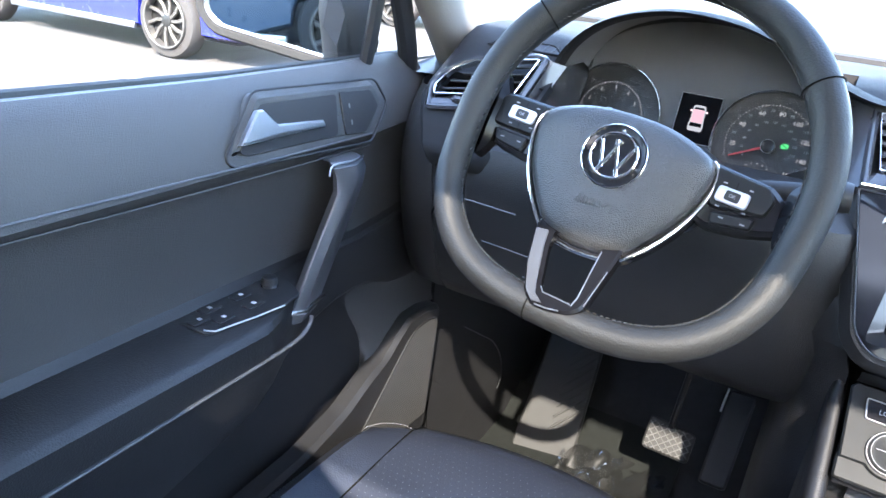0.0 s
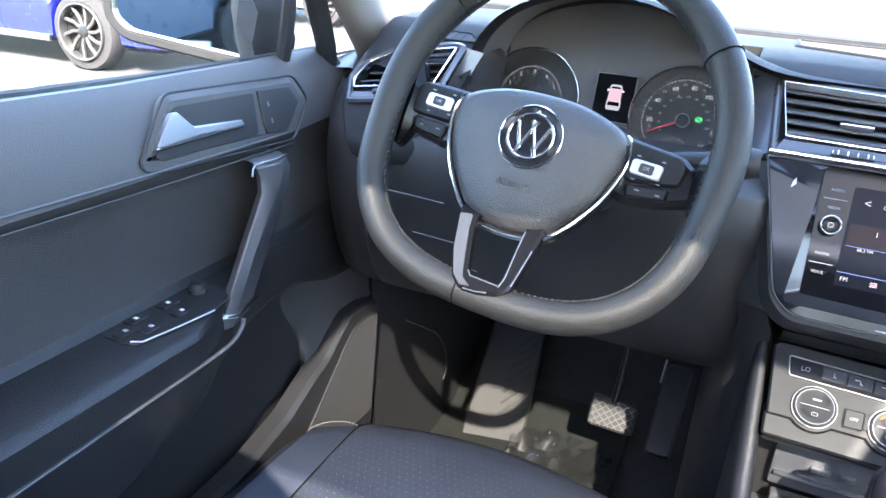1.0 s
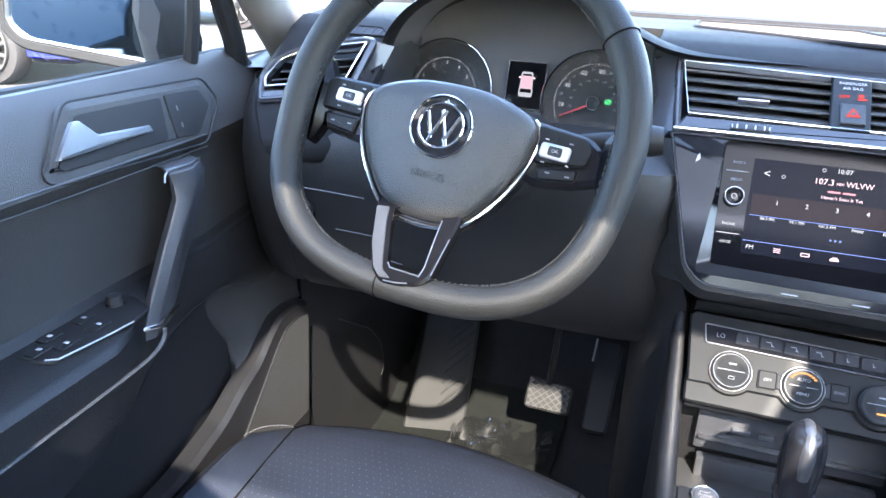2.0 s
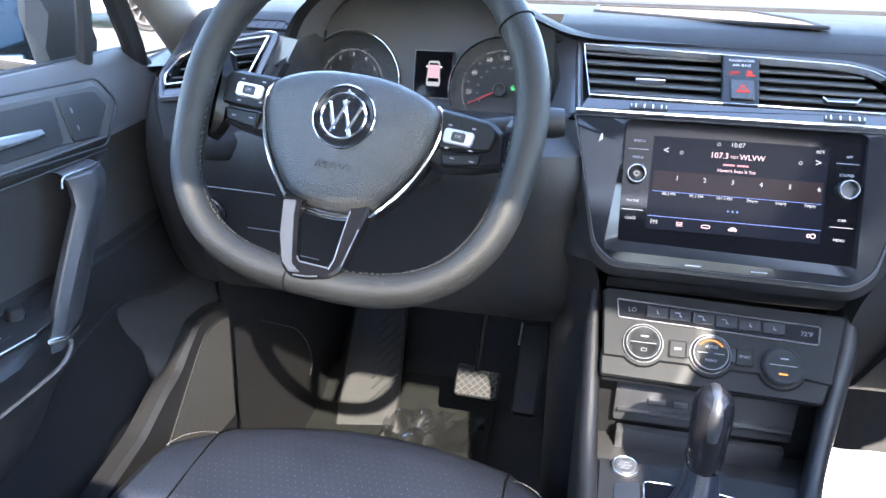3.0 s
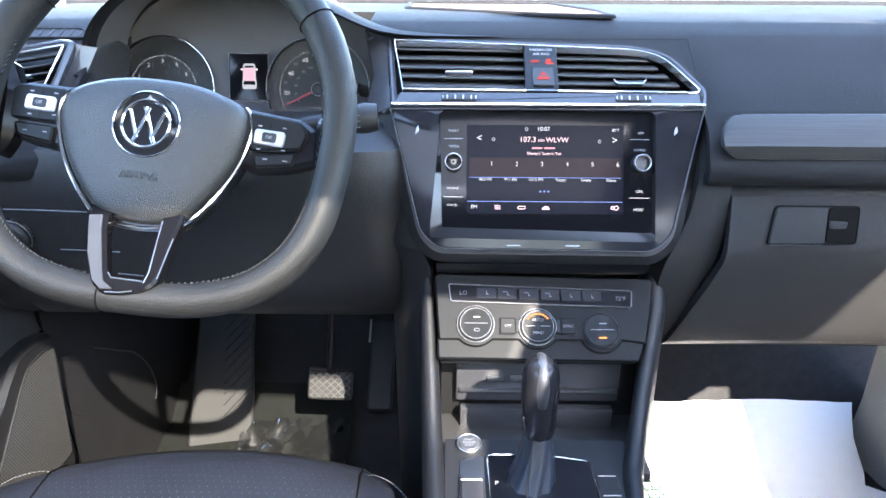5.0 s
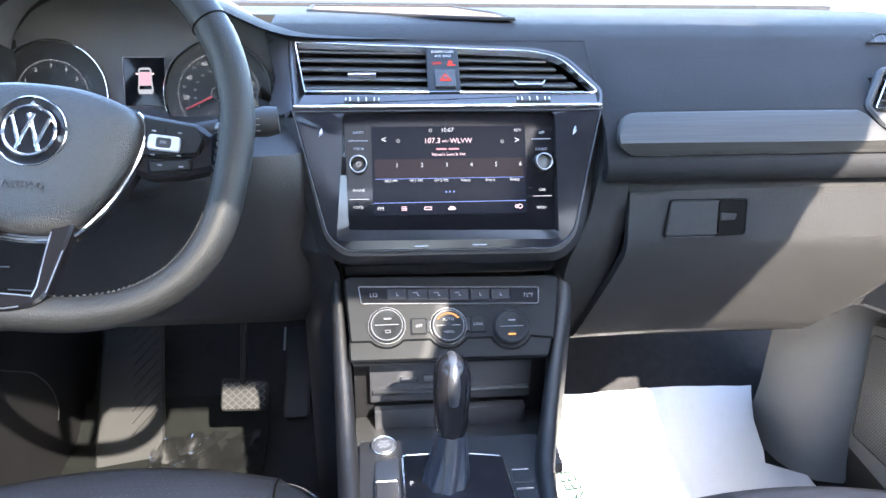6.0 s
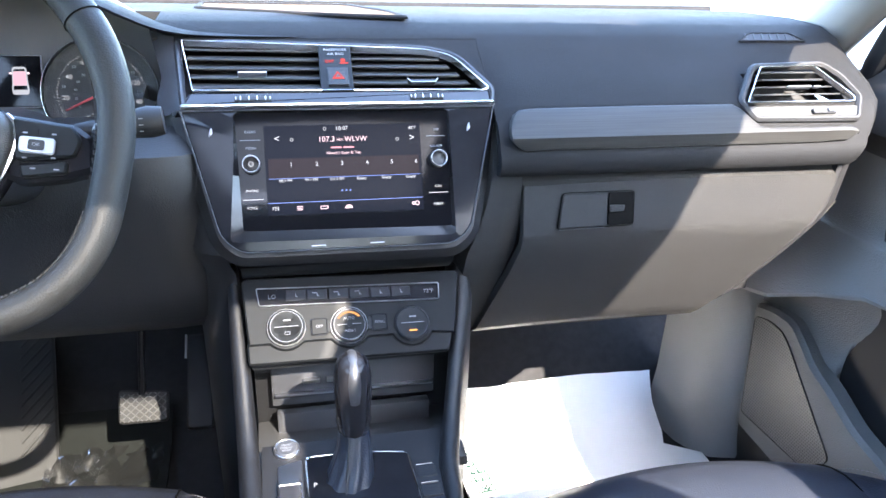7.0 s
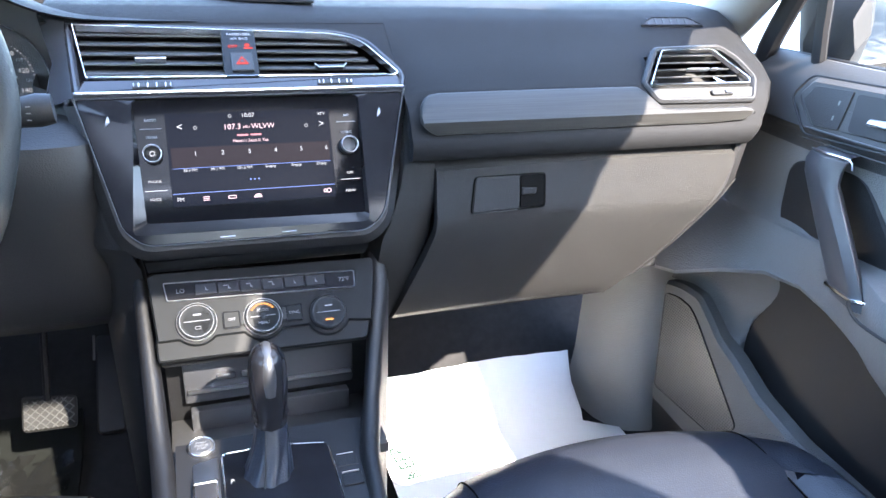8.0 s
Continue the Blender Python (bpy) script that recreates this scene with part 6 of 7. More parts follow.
def build_door(side):
    d = thing("door_1" if side < 0 else "door_2", (X(side, 0.78), 0.2, 0.45), "dark grained car door panel with silver handle, shut" if side < 0 else "grained passenger door panel, shut, lower part paled as if bounce-lit, with slanting pull handle", "car door", "front doors", "structure")
    ys = [-0.34, -0.2, -0.05, 0.1, 0.2, 0.3, 0.36, 0.40, 0.44, 0.48, 0.52, 0.57, 0.62, 0.67, 0.72, 0.77, 0.81]
    secs = []
    for y in ys:
        # armrest: full width behind the pull, gone by the front of the door
        a = 1.0 if y < 0.38 else max(0.0, 1 - ((y - 0.38) / 0.15)) ** 1.3
        f = max(0.0, (y - 0.62) / 0.19)
        sill = 1.163 + 0.03 * max(0, 0.4 - y) * 0.8
        low = along(y, ((0.82, 0.812), (0.735, 0.824), (0.65, 0.860), (0.60, 0.868), (0.525, 0.852), (0.43, 0.838), (0.36, 0.815), (0.20, 0.775), (-0.35, 0.72)))
        t = lambda v: v + 0.025 * f
        sec = [(t(0.795), sill - 0.006), (t(0.788), sill), (t(0.774), sill + 0.001), (t(0.758), sill - 0.010), (t(0.742), sill - 0.032), (t(0.729), sill - 0.065), (t(0.724), 1.088), (t(0.7225), 1.082),
               (t(0.727), 1.076), (t(0.733), 1.070), (t(0.738), 1.050), (t(0.742), 1.00), (t(0.744), 0.962),
               (t(0.742), 0.947), (t(0.739 - 0.004 * a), 0.9375), (t(0.735 - 0.030 * a), 0.935), (t(0.733 - 0.064 * a), 0.9345), (t(0.732 - 0.0715 * a), 0.9328), (t(0.731 - 0.0755 * a), 0.928),
               (t(0.730 - 0.0755 * a), 0.905), (t(0.729 - 0.073 * a), 0.890), (t(0.729 - 0.068 * a), 0.878), (t(0.728 - 0.058 * a), 0.5 * (0.876 + low)), (t(0.727 - 0.050 * a), low + 0.006), (t(0.730 - 0.046 * a), low), (t(0.775), low - 0.002)]
        if side > 0:
            # the front of the panel sweeps in towards the end of the dash
            g = min(1.0, max(0.0, (y - 0.56) / 0.19))
            g = g * g * (3 - 2 * g)
            sec = [(h - g * 0.118 * min(1.0, max(0.0, (0.985 - z) / 0.145)) ** 1.7 if k < len(sec) - 1 else h, z) for k, (h, z) in enumerate(sec)]
        secs.append([(X(side, h), y, z) for h, z in sec])
    cut = 14 if side < 0 else 11
    part("panel", loft([q[:cut] for q in secs]), M_DOOR, d, "grained upper door panel")
    # the passenger's lower panel is paled to paint bounced light
    part("armrest", loft([q[cut - 1:] for q in secs]), M_DARK if side < 0 else M_LOWBOUNCE, d, "padded armrest of the door")
    # lower panel, pocket and speaker pod
    secs = [[(X(side, h), y, z) for h, z in ((0.775, 0.93), (0.770, 0.84), (0.765, 0.70), (0.762, 0.58), (0.768, 0.50))] for y in (-0.34, 0.0, 0.3, 0.6, 0.85)]
    part("lower_panel", thick(loft(secs), 0.008), M_BLACK, d, "dark lower door panel")
    # outer wall of the pocket, its front part holding the speaker
    out = [(0.850, 0.752), (0.800, 0.764), (0.752, 0.765), (0.716, 0.740), (0.690, 0.718), (0.650, 0.703), (0.590, 0.672), (0.50, 0.650), (0.20, 0.630), (-0.30, 0.620), (-0.30, 0.50), (0.60, 0.495), (0.835, 0.512)]
    mesh_ = [(0.838, 0.732), (0.800, 0.741), (0.765, 0.738), (0.740, 0.720), (0.612, 0.600), (0.64, 0.55), (0.825, 0.545)]
    if side > 0:
        fm = Matrix(((0, 0, -1, X(1, 0.745)), (-1, 0, 0, 0), (0, 1, 0, 0), (0, 0, 0, 1)))
        poly, mesh_ = [(-y, z) for y, z in out], [(-y, z) for y, z in mesh_]
    else:
        fm = Matrix(((0, 0, 1, X(-1, 0.745)), (1, 0, 0, 0), (0, 1, 0, 0), (0, 0, 0, 1)))
        poly = out
    area = sum(poly[i - 1][0] * poly[i][1] - poly[i][0] * poly[i - 1][1] for i in range(len(poly)))
    if area < 0:
        poly, mesh_ = list(reversed(poly)), list(reversed(mesh_))
    # passenger wall paled for bounced light, driver's left dark
    pod = part("pocket_wall", slab(rounded(poly, 0.014), 0.030, 0.007), M_DARK if side < 0 else M_GREYBOUNCE, d, "grained pocket wall with the speaker", fm)
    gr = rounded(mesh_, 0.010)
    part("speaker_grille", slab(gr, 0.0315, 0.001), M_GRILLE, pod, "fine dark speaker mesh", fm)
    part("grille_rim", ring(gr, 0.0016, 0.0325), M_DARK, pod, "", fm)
    # curved front end of the pocket, paled to paint the light falling in
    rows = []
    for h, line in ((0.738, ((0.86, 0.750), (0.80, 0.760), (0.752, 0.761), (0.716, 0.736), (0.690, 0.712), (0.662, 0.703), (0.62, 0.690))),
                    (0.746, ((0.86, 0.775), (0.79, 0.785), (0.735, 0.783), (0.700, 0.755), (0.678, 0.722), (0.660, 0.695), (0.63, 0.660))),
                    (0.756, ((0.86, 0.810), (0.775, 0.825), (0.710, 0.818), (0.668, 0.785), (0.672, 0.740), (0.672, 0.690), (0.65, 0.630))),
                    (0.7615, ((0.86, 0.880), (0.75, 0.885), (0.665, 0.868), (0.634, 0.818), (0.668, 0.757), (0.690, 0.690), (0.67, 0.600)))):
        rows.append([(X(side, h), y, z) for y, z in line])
    part("pocket_end", loft([[(p.x, p.y, p.z) for p in smooth_path(r, 4)] for r in rows]), M_LOWBOUNCE if side > 0 else M_DOOR, d, "curved front end of the door pocket")
    # silver line under the armrest
    path = smooth_path([(X(side, 0.655), -0.34, 0.884), (X(side, 0.655), 0.0, 0.890), (X(side, 0.655), 0.172, 0.894), (X(side, 0.655), 0.30, 0.897), (X(side, 0.655), 0.375, 0.899), (X(side, 0.655), 0.410, 0.903), (X(side, 0.655), 0.426, 0.913), (X(side, 0.656), 0.430, 0.922)], 5)
    part("armrest_line", tube(path, 0.0026, n=8, flat=0.7), M_PULL if side < 0 else M_DARK, d, "satin grey line under the armrest")
    # pull handle
    secs = []
    for z, (fh, fy), (rh, ry_), (bh, by) in ((0.896, (0.700, 0.497), (0.683, 0.446), (0.690, 0.431)), (0.915, (0.700, 0.509), (0.684, 0.455), (0.690, 0.440)), (0.975, (0.706, 0.555), (0.688, 0.500), (0.695, 0.483)),
                                             (1.030, (0.711, 0.594), (0.690, 0.542), (0.699, 0.524)), (1.048, (0.712, 0.598), (0.692, 0.556), (0.702, 0.526)), (1.060, (0.713, 0.592), (0.697, 0.556), (0.704, 0.522)),
                                             (1.066, (0.718, 0.584), (0.706, 0.553), (0.711, 0.524)), (1.067, (0.735, 0.582), (0.735, 0.553), (0.735, 0.526))):
        corners = [(fh + 0.013, fy - 0.006), (fh, fy), (rh, ry_), (bh, by), (bh + 0.014, by + 0.008)]
        sec = []
        for i, (h, y) in enumerate(corners):
            (h0, y0), (h1, y1) = corners[i - 1], corners[(i + 1) % 5]
            sec += [(X(side, h + (h0 - h) * 0.10), y + (y0 - y) * 0.10, z), (X(side, h + (h1 - h) * 0.10), y + (y1 - y) * 0.10, z)]
        secs.append(sec)
    pull = part("pull_handle", loft(secs, closed=True, caps=True), M_PULL, d, "slanting grey pull handle with two facets")
    part("pull_edge", tube(smooth_path([(X(side, 0.711), 0.587, 1.063), (X(side, 0.701), 0.556, 1.0655), (X(side, 0.706), 0.522, 1.0645), (X(side, 0.703), 0.512, 1.054)], 3), 0.0013, n=8), M_SATIN, pull, "silver top edge of the pull")
    part("pull_foot", tube([(X(side, 0.6995), 0.505, 0.905), (X(side, 0.6825), 0.450, 0.908), (X(side, 0.6895), 0.433, 0.911)], 0.0030, n=8), M_CHROME, pull, "bright foot of the pull")
    if side > 0:
        # flat dark plate that paints the shade behind the passenger's pull
        hollow = rounded([(-y, z) for y, z in reversed([(0.648, 1.025), (0.600, 1.043), (0.520, 1.040), (0.450, 0.960), (0.460, 0.890), (0.545, 0.868), (0.605, 0.880), (0.648, 0.945)])], 0.02)
        if sum(hollow[i - 1][0] * hollow[i][1] - hollow[i][0] * hollow[i - 1][1] for i in range(len(hollow))) < 0:
            hollow.reverse()
        part("pull_shade", slab(hollow, 0.008, 0.003), M_DARK, d, "dark plate painting the shade behind the pull", Matrix(((0, 0, -1, X(1, 0.746)), (-1, 0, 0, 0), (0, 1, 0, 0), (0, 0, 0, 1))))
    # the upper, paler tube paints light caught by the panel's overhanging edge
    for z, r, seam_m in ((1.0855, 0.0012, M_PULL), (1.0705, 0.0010, M_DOOR)):
        part("seam_highlight", tube(smooth_path([(X(side, 0.7215), -0.34, z + 0.012), (X(side, 0.7215), 0.1, z + 0.006), (X(side, 0.7215), 0.4, z), (X(side, 0.7225), 0.62, z - 0.002)], 4), r, n=6), seam_m, d)
    # inner release: recess, lever and lock keys
    def plate(poly, h, depth, bev, mat, name, parent, label="", rim=0.0):
        if side > 0:
            mm = Matrix(((0, 0, -1, X(1, h)), (-1, 0, 0, 0), (0, 1, 0, 0), (0, 0, 0, 1)))
            q = [(-y, z) for y, z in poly]
        else:
            mm = Matrix(((0, 0, 1, X(-1, h)), (1, 0, 0, 0), (0, 1, 0, 0), (0, 0, 0, 1)))
            q = list(poly)
        ar = sum(q[i - 1][0] * q[i][1] - q[i][0] * q[i - 1][1] for i in range(len(q)))
        if ar < 0:
            q.reverse()
        mm = mm @ Matrix.Translation((0, 1.085, 0)) @ pose(0, 0, 0, -15, 0, 0) @ Matrix.Translation((0, -1.085, 0))
        return part(name, ring(q, rim, depth, bev) if rim else slab(q, depth, bev), mat, parent, label, mm)
    bez = rounded([(0.376, 1.094), (0.428, 1.154), (0.640, 1.146), (0.658, 1.118), (0.616, 1.078), (0.394, 1.088)], 0.008)
    body = plate(bez, 0.735, 0.0118, 0.007, M_DOOR, "release_bezel", d, "dark bezel of the door release")
    plate(inset(bez, 0.006), 0.7238, 0.0022, 0.0008, M_DARK, "bezel_rim", body, "", 0.003)
    # thin black plate paints the shade of the recess on the bezel
    plate(rounded([(0.392, 1.100), (0.434, 1.144), (0.560, 1.140), (0.552, 1.092), (0.40, 1.095)], 0.006), 0.7226, 0.0010, 0.0003, M_BLACK, "release_recess_shade", body)
    plate(rounded([(0.391, 1.107), (0.423, 1.139), (0.431, 1.1385), (0.449, 1.1205), (0.524, 1.1145), (0.527, 1.1065), (0.45, 1.1095)], 0.002), 0.7225, 0.0075, 0.002, M_SATIN, "release_lever", body, "satin silver release lever")
    plate(rounded([(0.566, 1.090), (0.606, 1.087), (0.640, 1.116), (0.628, 1.138), (0.566, 1.142)], 0.004), 0.7226, 0.0020, 0.0008, M_DARK, "lock_keys", body, "black lock keys")
    for z in (1.124, 1.104):
        plate(rounded([(0.579, z - 0.003), (0.582, z - 0.003), (0.582, z + 0.003), (0.579, z + 0.003)], 0.001), 0.7208, 0.0005, 0.0001, M_GREYBOUNCE, "lock_mark", body)
    if side < 0:
        # window switches on the armrest
        sm = Matrix.Translation((0, 0, 0.9345)) @ Matrix(((1, 0, 0, 0), (0, 1, 0, 0), (0, 0, 1, 0), (0, 0, 0, 1)))
        base = rounded([(-0.503, 0.306), (-0.460, 0.310), (-0.446, 0.398), (-0.452, 0.440), (-0.484, 0.456), (-0.510, 0.448), (-0.516, 0.37)], 0.008)
        sp = part("switch_plate", slab(base, 0.003, 0.001), M_DARK, d, "black window switch plate", sm)
        part("plate_line", tube([(-0.468, 0.312, 0.9385), (-0.458, 0.318, 0.9385), (-0.4495, 0.365, 0.9385), (-0.4445, 0.405, 0.9385)], 0.0009, n=6), M_RING, sp)
        for x, y in ((-0.487, 0.323), (-0.498, 0.347), (-0.473, 0.343), (-0.496, 0.390), (-0.472, 0.385)):
            k = part("window_switch", slab(rounded(rect(0.014, 0.024), 0.003), 0.0018, 0.0006), M_DARK, sp, "", Matrix.Translation((x, y, 0.9376)))
            part("switch_mark", slab(rect(0.005, 0.004), 0.0004, 0.0001), M_PRINT, k, "", Matrix.Translation((x, y + 0.001, 0.9395)))
        part("mirror_knob", lathe([(0.0095, 0), (0.0095, 0.006), (0.008, 0.011), (0.006, 0.012)], 24), M_DARK, sp, "round mirror knob", Matrix.Translation((-0.490, 0.430, 0.9380)))
        part("knob_ring", ring(circle(0.0100, 24), 0.0012, 0.0030), M_GREYGLOSS, sp, "", Matrix.Translation((-0.490, 0.430, 0.9380)))
    # glass, frame and outer skin
    bm = bmesh.new()
    skin(bm, [[(X(side, 0.792), -0.32, 1.15), (X(side, 0.792), 0.25, 1.15), (X(side, 0.792), 0.672, 1.15)], [(X(side, 0.665), -0.38, 1.58), (X(side, 0.665), 0.15, 1.58), (X(side, 0.665), 0.36, 1.58)]], False)
    gl = part("window_glass", bm, M_GLASS, d, "clear side window glass, shut")
    gl.visible_shadow = False
    bm = bmesh.new()
    skin(bm, [[(X(side, 0.794), 0.678, 1.15), (X(side, 0.794), 0.78, 1.15)], [(X(side, 0.740), 0.66, 1.34), (X(side, 0.740), 0.665, 1.34)]], False)
    gl = part("quarter_glass", bm, M_GLASS, d, "small fixed quarter glass")
    gl.visible_shadow = False
    part("window_bar", tube([(X(side, 0.782), 0.678, 1.145), (X(side, 0.768), 0.672, 1.20), (X(side, 0.735), 0.655, 1.36)], 0.0115, n=8, flat=0.7, up=(1, 0, 0)), M_BLACK, d, "black upright window bar")
    part("window_frame", tube(smooth_path([(X(side, 0.785), 0.79, 1.13), (X(side, 0.775), 0.765, 1.19), (X(side, 0.735), 0.61, 1.40), (X(side, 0.69), 0.42, 1.57), (X(side, 0.665), 0.10, 1.61), (X(side, 0.665), -0.36, 1.60)], 4), 0.017, n=10, flat=0.8, up=(1, 0, 0)), M_BLACK, d, "black window frame")
    # unseen header of the window frame, falling towards the screen pillar to shade the dash
    secs = []
    for y, z in ((0.62, 1.375), (0.50, 1.420), (0.40, 1.450), (0.30, 1.492), (0.20, 1.545), (0.05, 1.574), (-0.10, 1.576), (-0.38, 1.578)):
        h = 0.792 - 0.295 * (z - 1.15)
        up = max(z + 0.02, min(1.605, 1.66 - 0.35 * max(0.0, y - 0.15)))
        secs.append([(X(side, h + 0.012), y, z), (X(side, h - 0.012), y, z), (X(side, min(h - 0.012, 0.792 - 0.295 * (up - 1.15) - 0.012)), y, up), (X(side, 0.792 - 0.295 * (up - 1.15) + 0.012), y, up)])
    part("window_header", loft(secs, closed=True, caps=True), M_BLACK, d, "black header of the window frame")
    part("sill_seal", tube([(X(side, 0.797), -0.34, 1.182), (X(side, 0.797), 0.1, 1.170), (X(side, 0.797), 0.45, 1.160), (X(side, 0.797), 0.78, 1.160)], 0.006, n=8), M_BLACK, d, "black rubber window seal")
    secs = [[(X(side, h), y, z) for h, z in ((0.80, 1.15), (0.85, 1.13), (0.90, 0.95), (0.90, 0.6), (0.87, 0.40))] for y in (-0.38, 0.2, 0.9)]
    part("outer_skin", thick(loft(secs), 0.004), M_BODY, d, "painted outer door skin")
    return d


def build_mirror(side):
    cx, cy, cz = X(side, 1.000), 0.735, 1.222
    mm = thing("door_mirror", (cx, cy, cz), "dark grey door mirror reflecting the car park", "door mirror", "door mirrors")
    m = face_m(cx, cy, cz, -2, 0) @ pose(0, 0, 0, 0, 0, 9 * side)
    m = Matrix.Translation((cx, cy, cz)) @ pose(0, 0, 0, 0, 0, -16.5 * side) @ Matrix.Translation((-cx, -cy, -cz)) @ m
    out = [(-0.146, -0.060), (-0.112, -0.086), (0.085, -0.088), (0.118, -0.06), (0.120, 0.05), (0.09, 0.075), (-0.13, 0.082), (-0.152, 0.05)]
    out = rounded([(u * (1 if side > 0 else -1), v) for u, v in out] if side > 0 else [(-u, v) for u, v in reversed(out)], 0.02)
    bm = bmesh.new()
    loops = [[(u, v, 0.0) for u, v in out]]
    for g, w in ((1.02, -0.02), (1.0, -0.05), (0.85, -0.085), (0.5, -0.105)):
        loops.append([(u * g, v * g, w) for u, v in out])
    rows = skin(bm, loops)
    bm.faces.new(rows[-1])
    part("shell", bm, M_CASE, mm, "painted mirror shell", m)
    part("rim", ring(out, 0.018, 0.014, 0.004, base=-0.006), M_CASE, mm, "black rim", m)
    part("glass_edge", ring(inset(out, 0.016), 0.0025, 0.0145, 0.0008, base=-0.006), M_SATIN, mm, "bright bevelled edge of the glass", m)
    part("glass", slab(inset(out, 0.017), 0.006, 0.001, base=-0.004), M_MIRROR, mm, "mirror glass", m)
    part("arm", loft([[(X(side, h), y + back, z) for y, z in ((0.655, zc - a), (0.722, zc - a), (0.735, zc), (0.722, zc + a), (0.655, zc + a), (0.640, zc))] for h, zc, a, back in ((0.80, 1.178, 0.040, 0.0), (0.83, 1.20, 0.062, 0.008), (0.86, 1.215, 0.072, 0.035), (0.90, 1.225, 0.076, 0.085))], closed=True, caps=True), M_CASE, mm, "mirror arm")


# ---- seats ----
def build_seat(side):
    cx, front, top = (-0.185, 0.690, 0.683) if side < 0 else (0.640, 0.574, 0.692)
    s = thing("car_seat", (cx, 0.2, 0.45), "black leather front seat with perforated cushion and grey stitching", "car seat", "front seats")

    def cushion(x0, x1, n, rise, crown, fr, mat, name, label):
        secs = []
        for i in range(n + 1):
            q = i / n
            x = x0 + (x1 - x0) * q
            h = top + rise(q) + crown * math.sin(math.pi * q)
            f = front + fr(x)
            prof = [(-0.05, h + 0.0), (0.10, h - 0.022), (0.25, h - 0.018), (0.40, h - 0.006), (f - 0.13, h + 0.004), (f - 0.08, h + 0.004), (f - 0.045, h - 0.003), (f - 0.018, h - 0.018), (f - 0.004, h - 0.042), (f, h - 0.075), (f - 0.008, h - 0.12), (f - 0.05, h - 0.16)]
            secs.append([(x + cx, y, z) for y, z in prof])
        return part(name, loft(secs), mat, s, label)

    def arc(x):
        if side > 0 and x < 0:
            # the inner front corner is fuller
            return -0.026 * (x / 0.2) ** 2 if x > -0.2 else -0.026 - 0.45 * (-x - 0.2) - 4.0 * (-x - 0.2) ** 2
        return -0.030 * (x / 0.2) ** 2 if abs(x) < 0.2 else -0.030 - 0.75 * (abs(x) - 0.2) - 2.0 * (abs(x) - 0.2) ** 2
    cushion(-0.196, 0.196, 16, lambda q: 0.0, 0.006, arc, M_PERFLIT if side < 0 else M_PERFDIM, "cushion", "perforated leather cushion")
    # side bolsters, rising outwards then rolling down
    for sg in (-1, 1):
        secs = []
        for h, dz in ((0.196, 0.0), (0.205, 0.006), (0.222, 0.014), (0.242, 0.016), (0.258, 0.006), (0.268, -0.018), (0.272, -0.06), (0.270, -0.14)):
            x = cx + sg * h
            k = min(1.0, (h - 0.196) / 0.03)
            f = front + arc(sg * h) - 0.01 * k
            hh = top + dz
            bot = top - 0.17
            prof = [(-0.05, hh), (0.10, hh - 0.005), (0.25, hh), (0.40, hh), (f - 0.13, hh), (f - 0.08, hh - 0.002), (f - 0.045, hh - 0.010), (f - 0.018, hh - 0.026), (f - 0.004, hh - 0.05), (f, min(hh - 0.075, top - 0.08)), (f - 0.008, top - 0.12), (f - 0.05, bot)]
            edge = [top + q for q in (0.0, -0.022, -0.018, -0.006, 0.004, 0.004, -0.003, -0.018, -0.042, -0.075, -0.12, -0.16)]
            secs.append([(x, y, max(z * k + e * (1 - k), bot)) for (y, z), e in zip(prof, edge)])
        part("bolster", loft(secs), M_SEAT, s, "smooth leather side bolster")
        f0 = front + arc(sg * 0.196)
        seam = [(cx + sg * 0.196, 0.0, top - 0.006), (cx + sg * 0.196, 0.25, top - 0.015), (cx + sg * 0.196, 0.40, top - 0.003), (cx + sg * 0.196, f0 - 0.08, top + 0.0045), (cx + sg * 0.196, f0 - 0.045, top - 0.003), (cx + sg * 0.196, f0 - 0.018, top - 0.018), (cx + sg * 0.196, f0 - 0.004, top - 0.042), (cx + sg * 0.196, f0, top - 0.072)]
        part("seam", tube(smooth_path(seam, 4), 0.0013, n=6), M_SEAM, s, "sewn seam")
        run = [(0.264, 0.0, top + 0.002), (0.264, 0.25, top + 0.001), (0.264, front - 0.21, top - 0.006)]
        for h, dz in ((0.264, -0.008), (0.256, 0.008), (0.248, 0.0125), (0.235, 0.0155), (0.215, 0.0115), (0.198, 0.001)):
            run.append((h, front + arc(sg * h) - 0.04, top + dz - 0.0125))
        pts = smooth_path([(cx + sg * h, y, z) for h, y, z in run], 5)
        bm = bmesh.new()
        for a, b in zip(pts, pts[1:]):
            nseg = max(1, int((b - a).length / 0.006))
            for j in range(nseg):
                p0, p1 = a.lerp(b, j / nseg), a.lerp(b, (j + 0.6) / nseg)
                dd = (p1 - p0).cross(Vector((0, 0, 1))).normalized() * 0.0008
                up = Vector((0, 0, 0.0012))
                bm.faces.new([bm.verts.new(v) for v in (p0 - dd + up, p1 - dd + up, p1 + dd + up, p0 + dd + up)])
        tagged(part("stitching", bm, M_THREAD, s, "pale grey stitching"), kind="stuff")
    # base, backrest and headrest
    part("base", block(cx - 0.24, cx + 0.24, 0.0, front - 0.07, 0.34 if side < 0 else 0.44, top - 0.12, 0.02), M_BLACK, s, "black seat base")
    secs = []
    for t in (0.0, 0.15, 0.35, 0.6, 0.8, 0.93, 1.0):
        yb, zb = 0.02 - 0.24 * t, top - 0.03 + 0.50 * t
        hw = 0.25 - 0.05 * t - 0.03 * max(0, t - 0.8) / 0.2
        dp = 0.075 - 0.03 * t
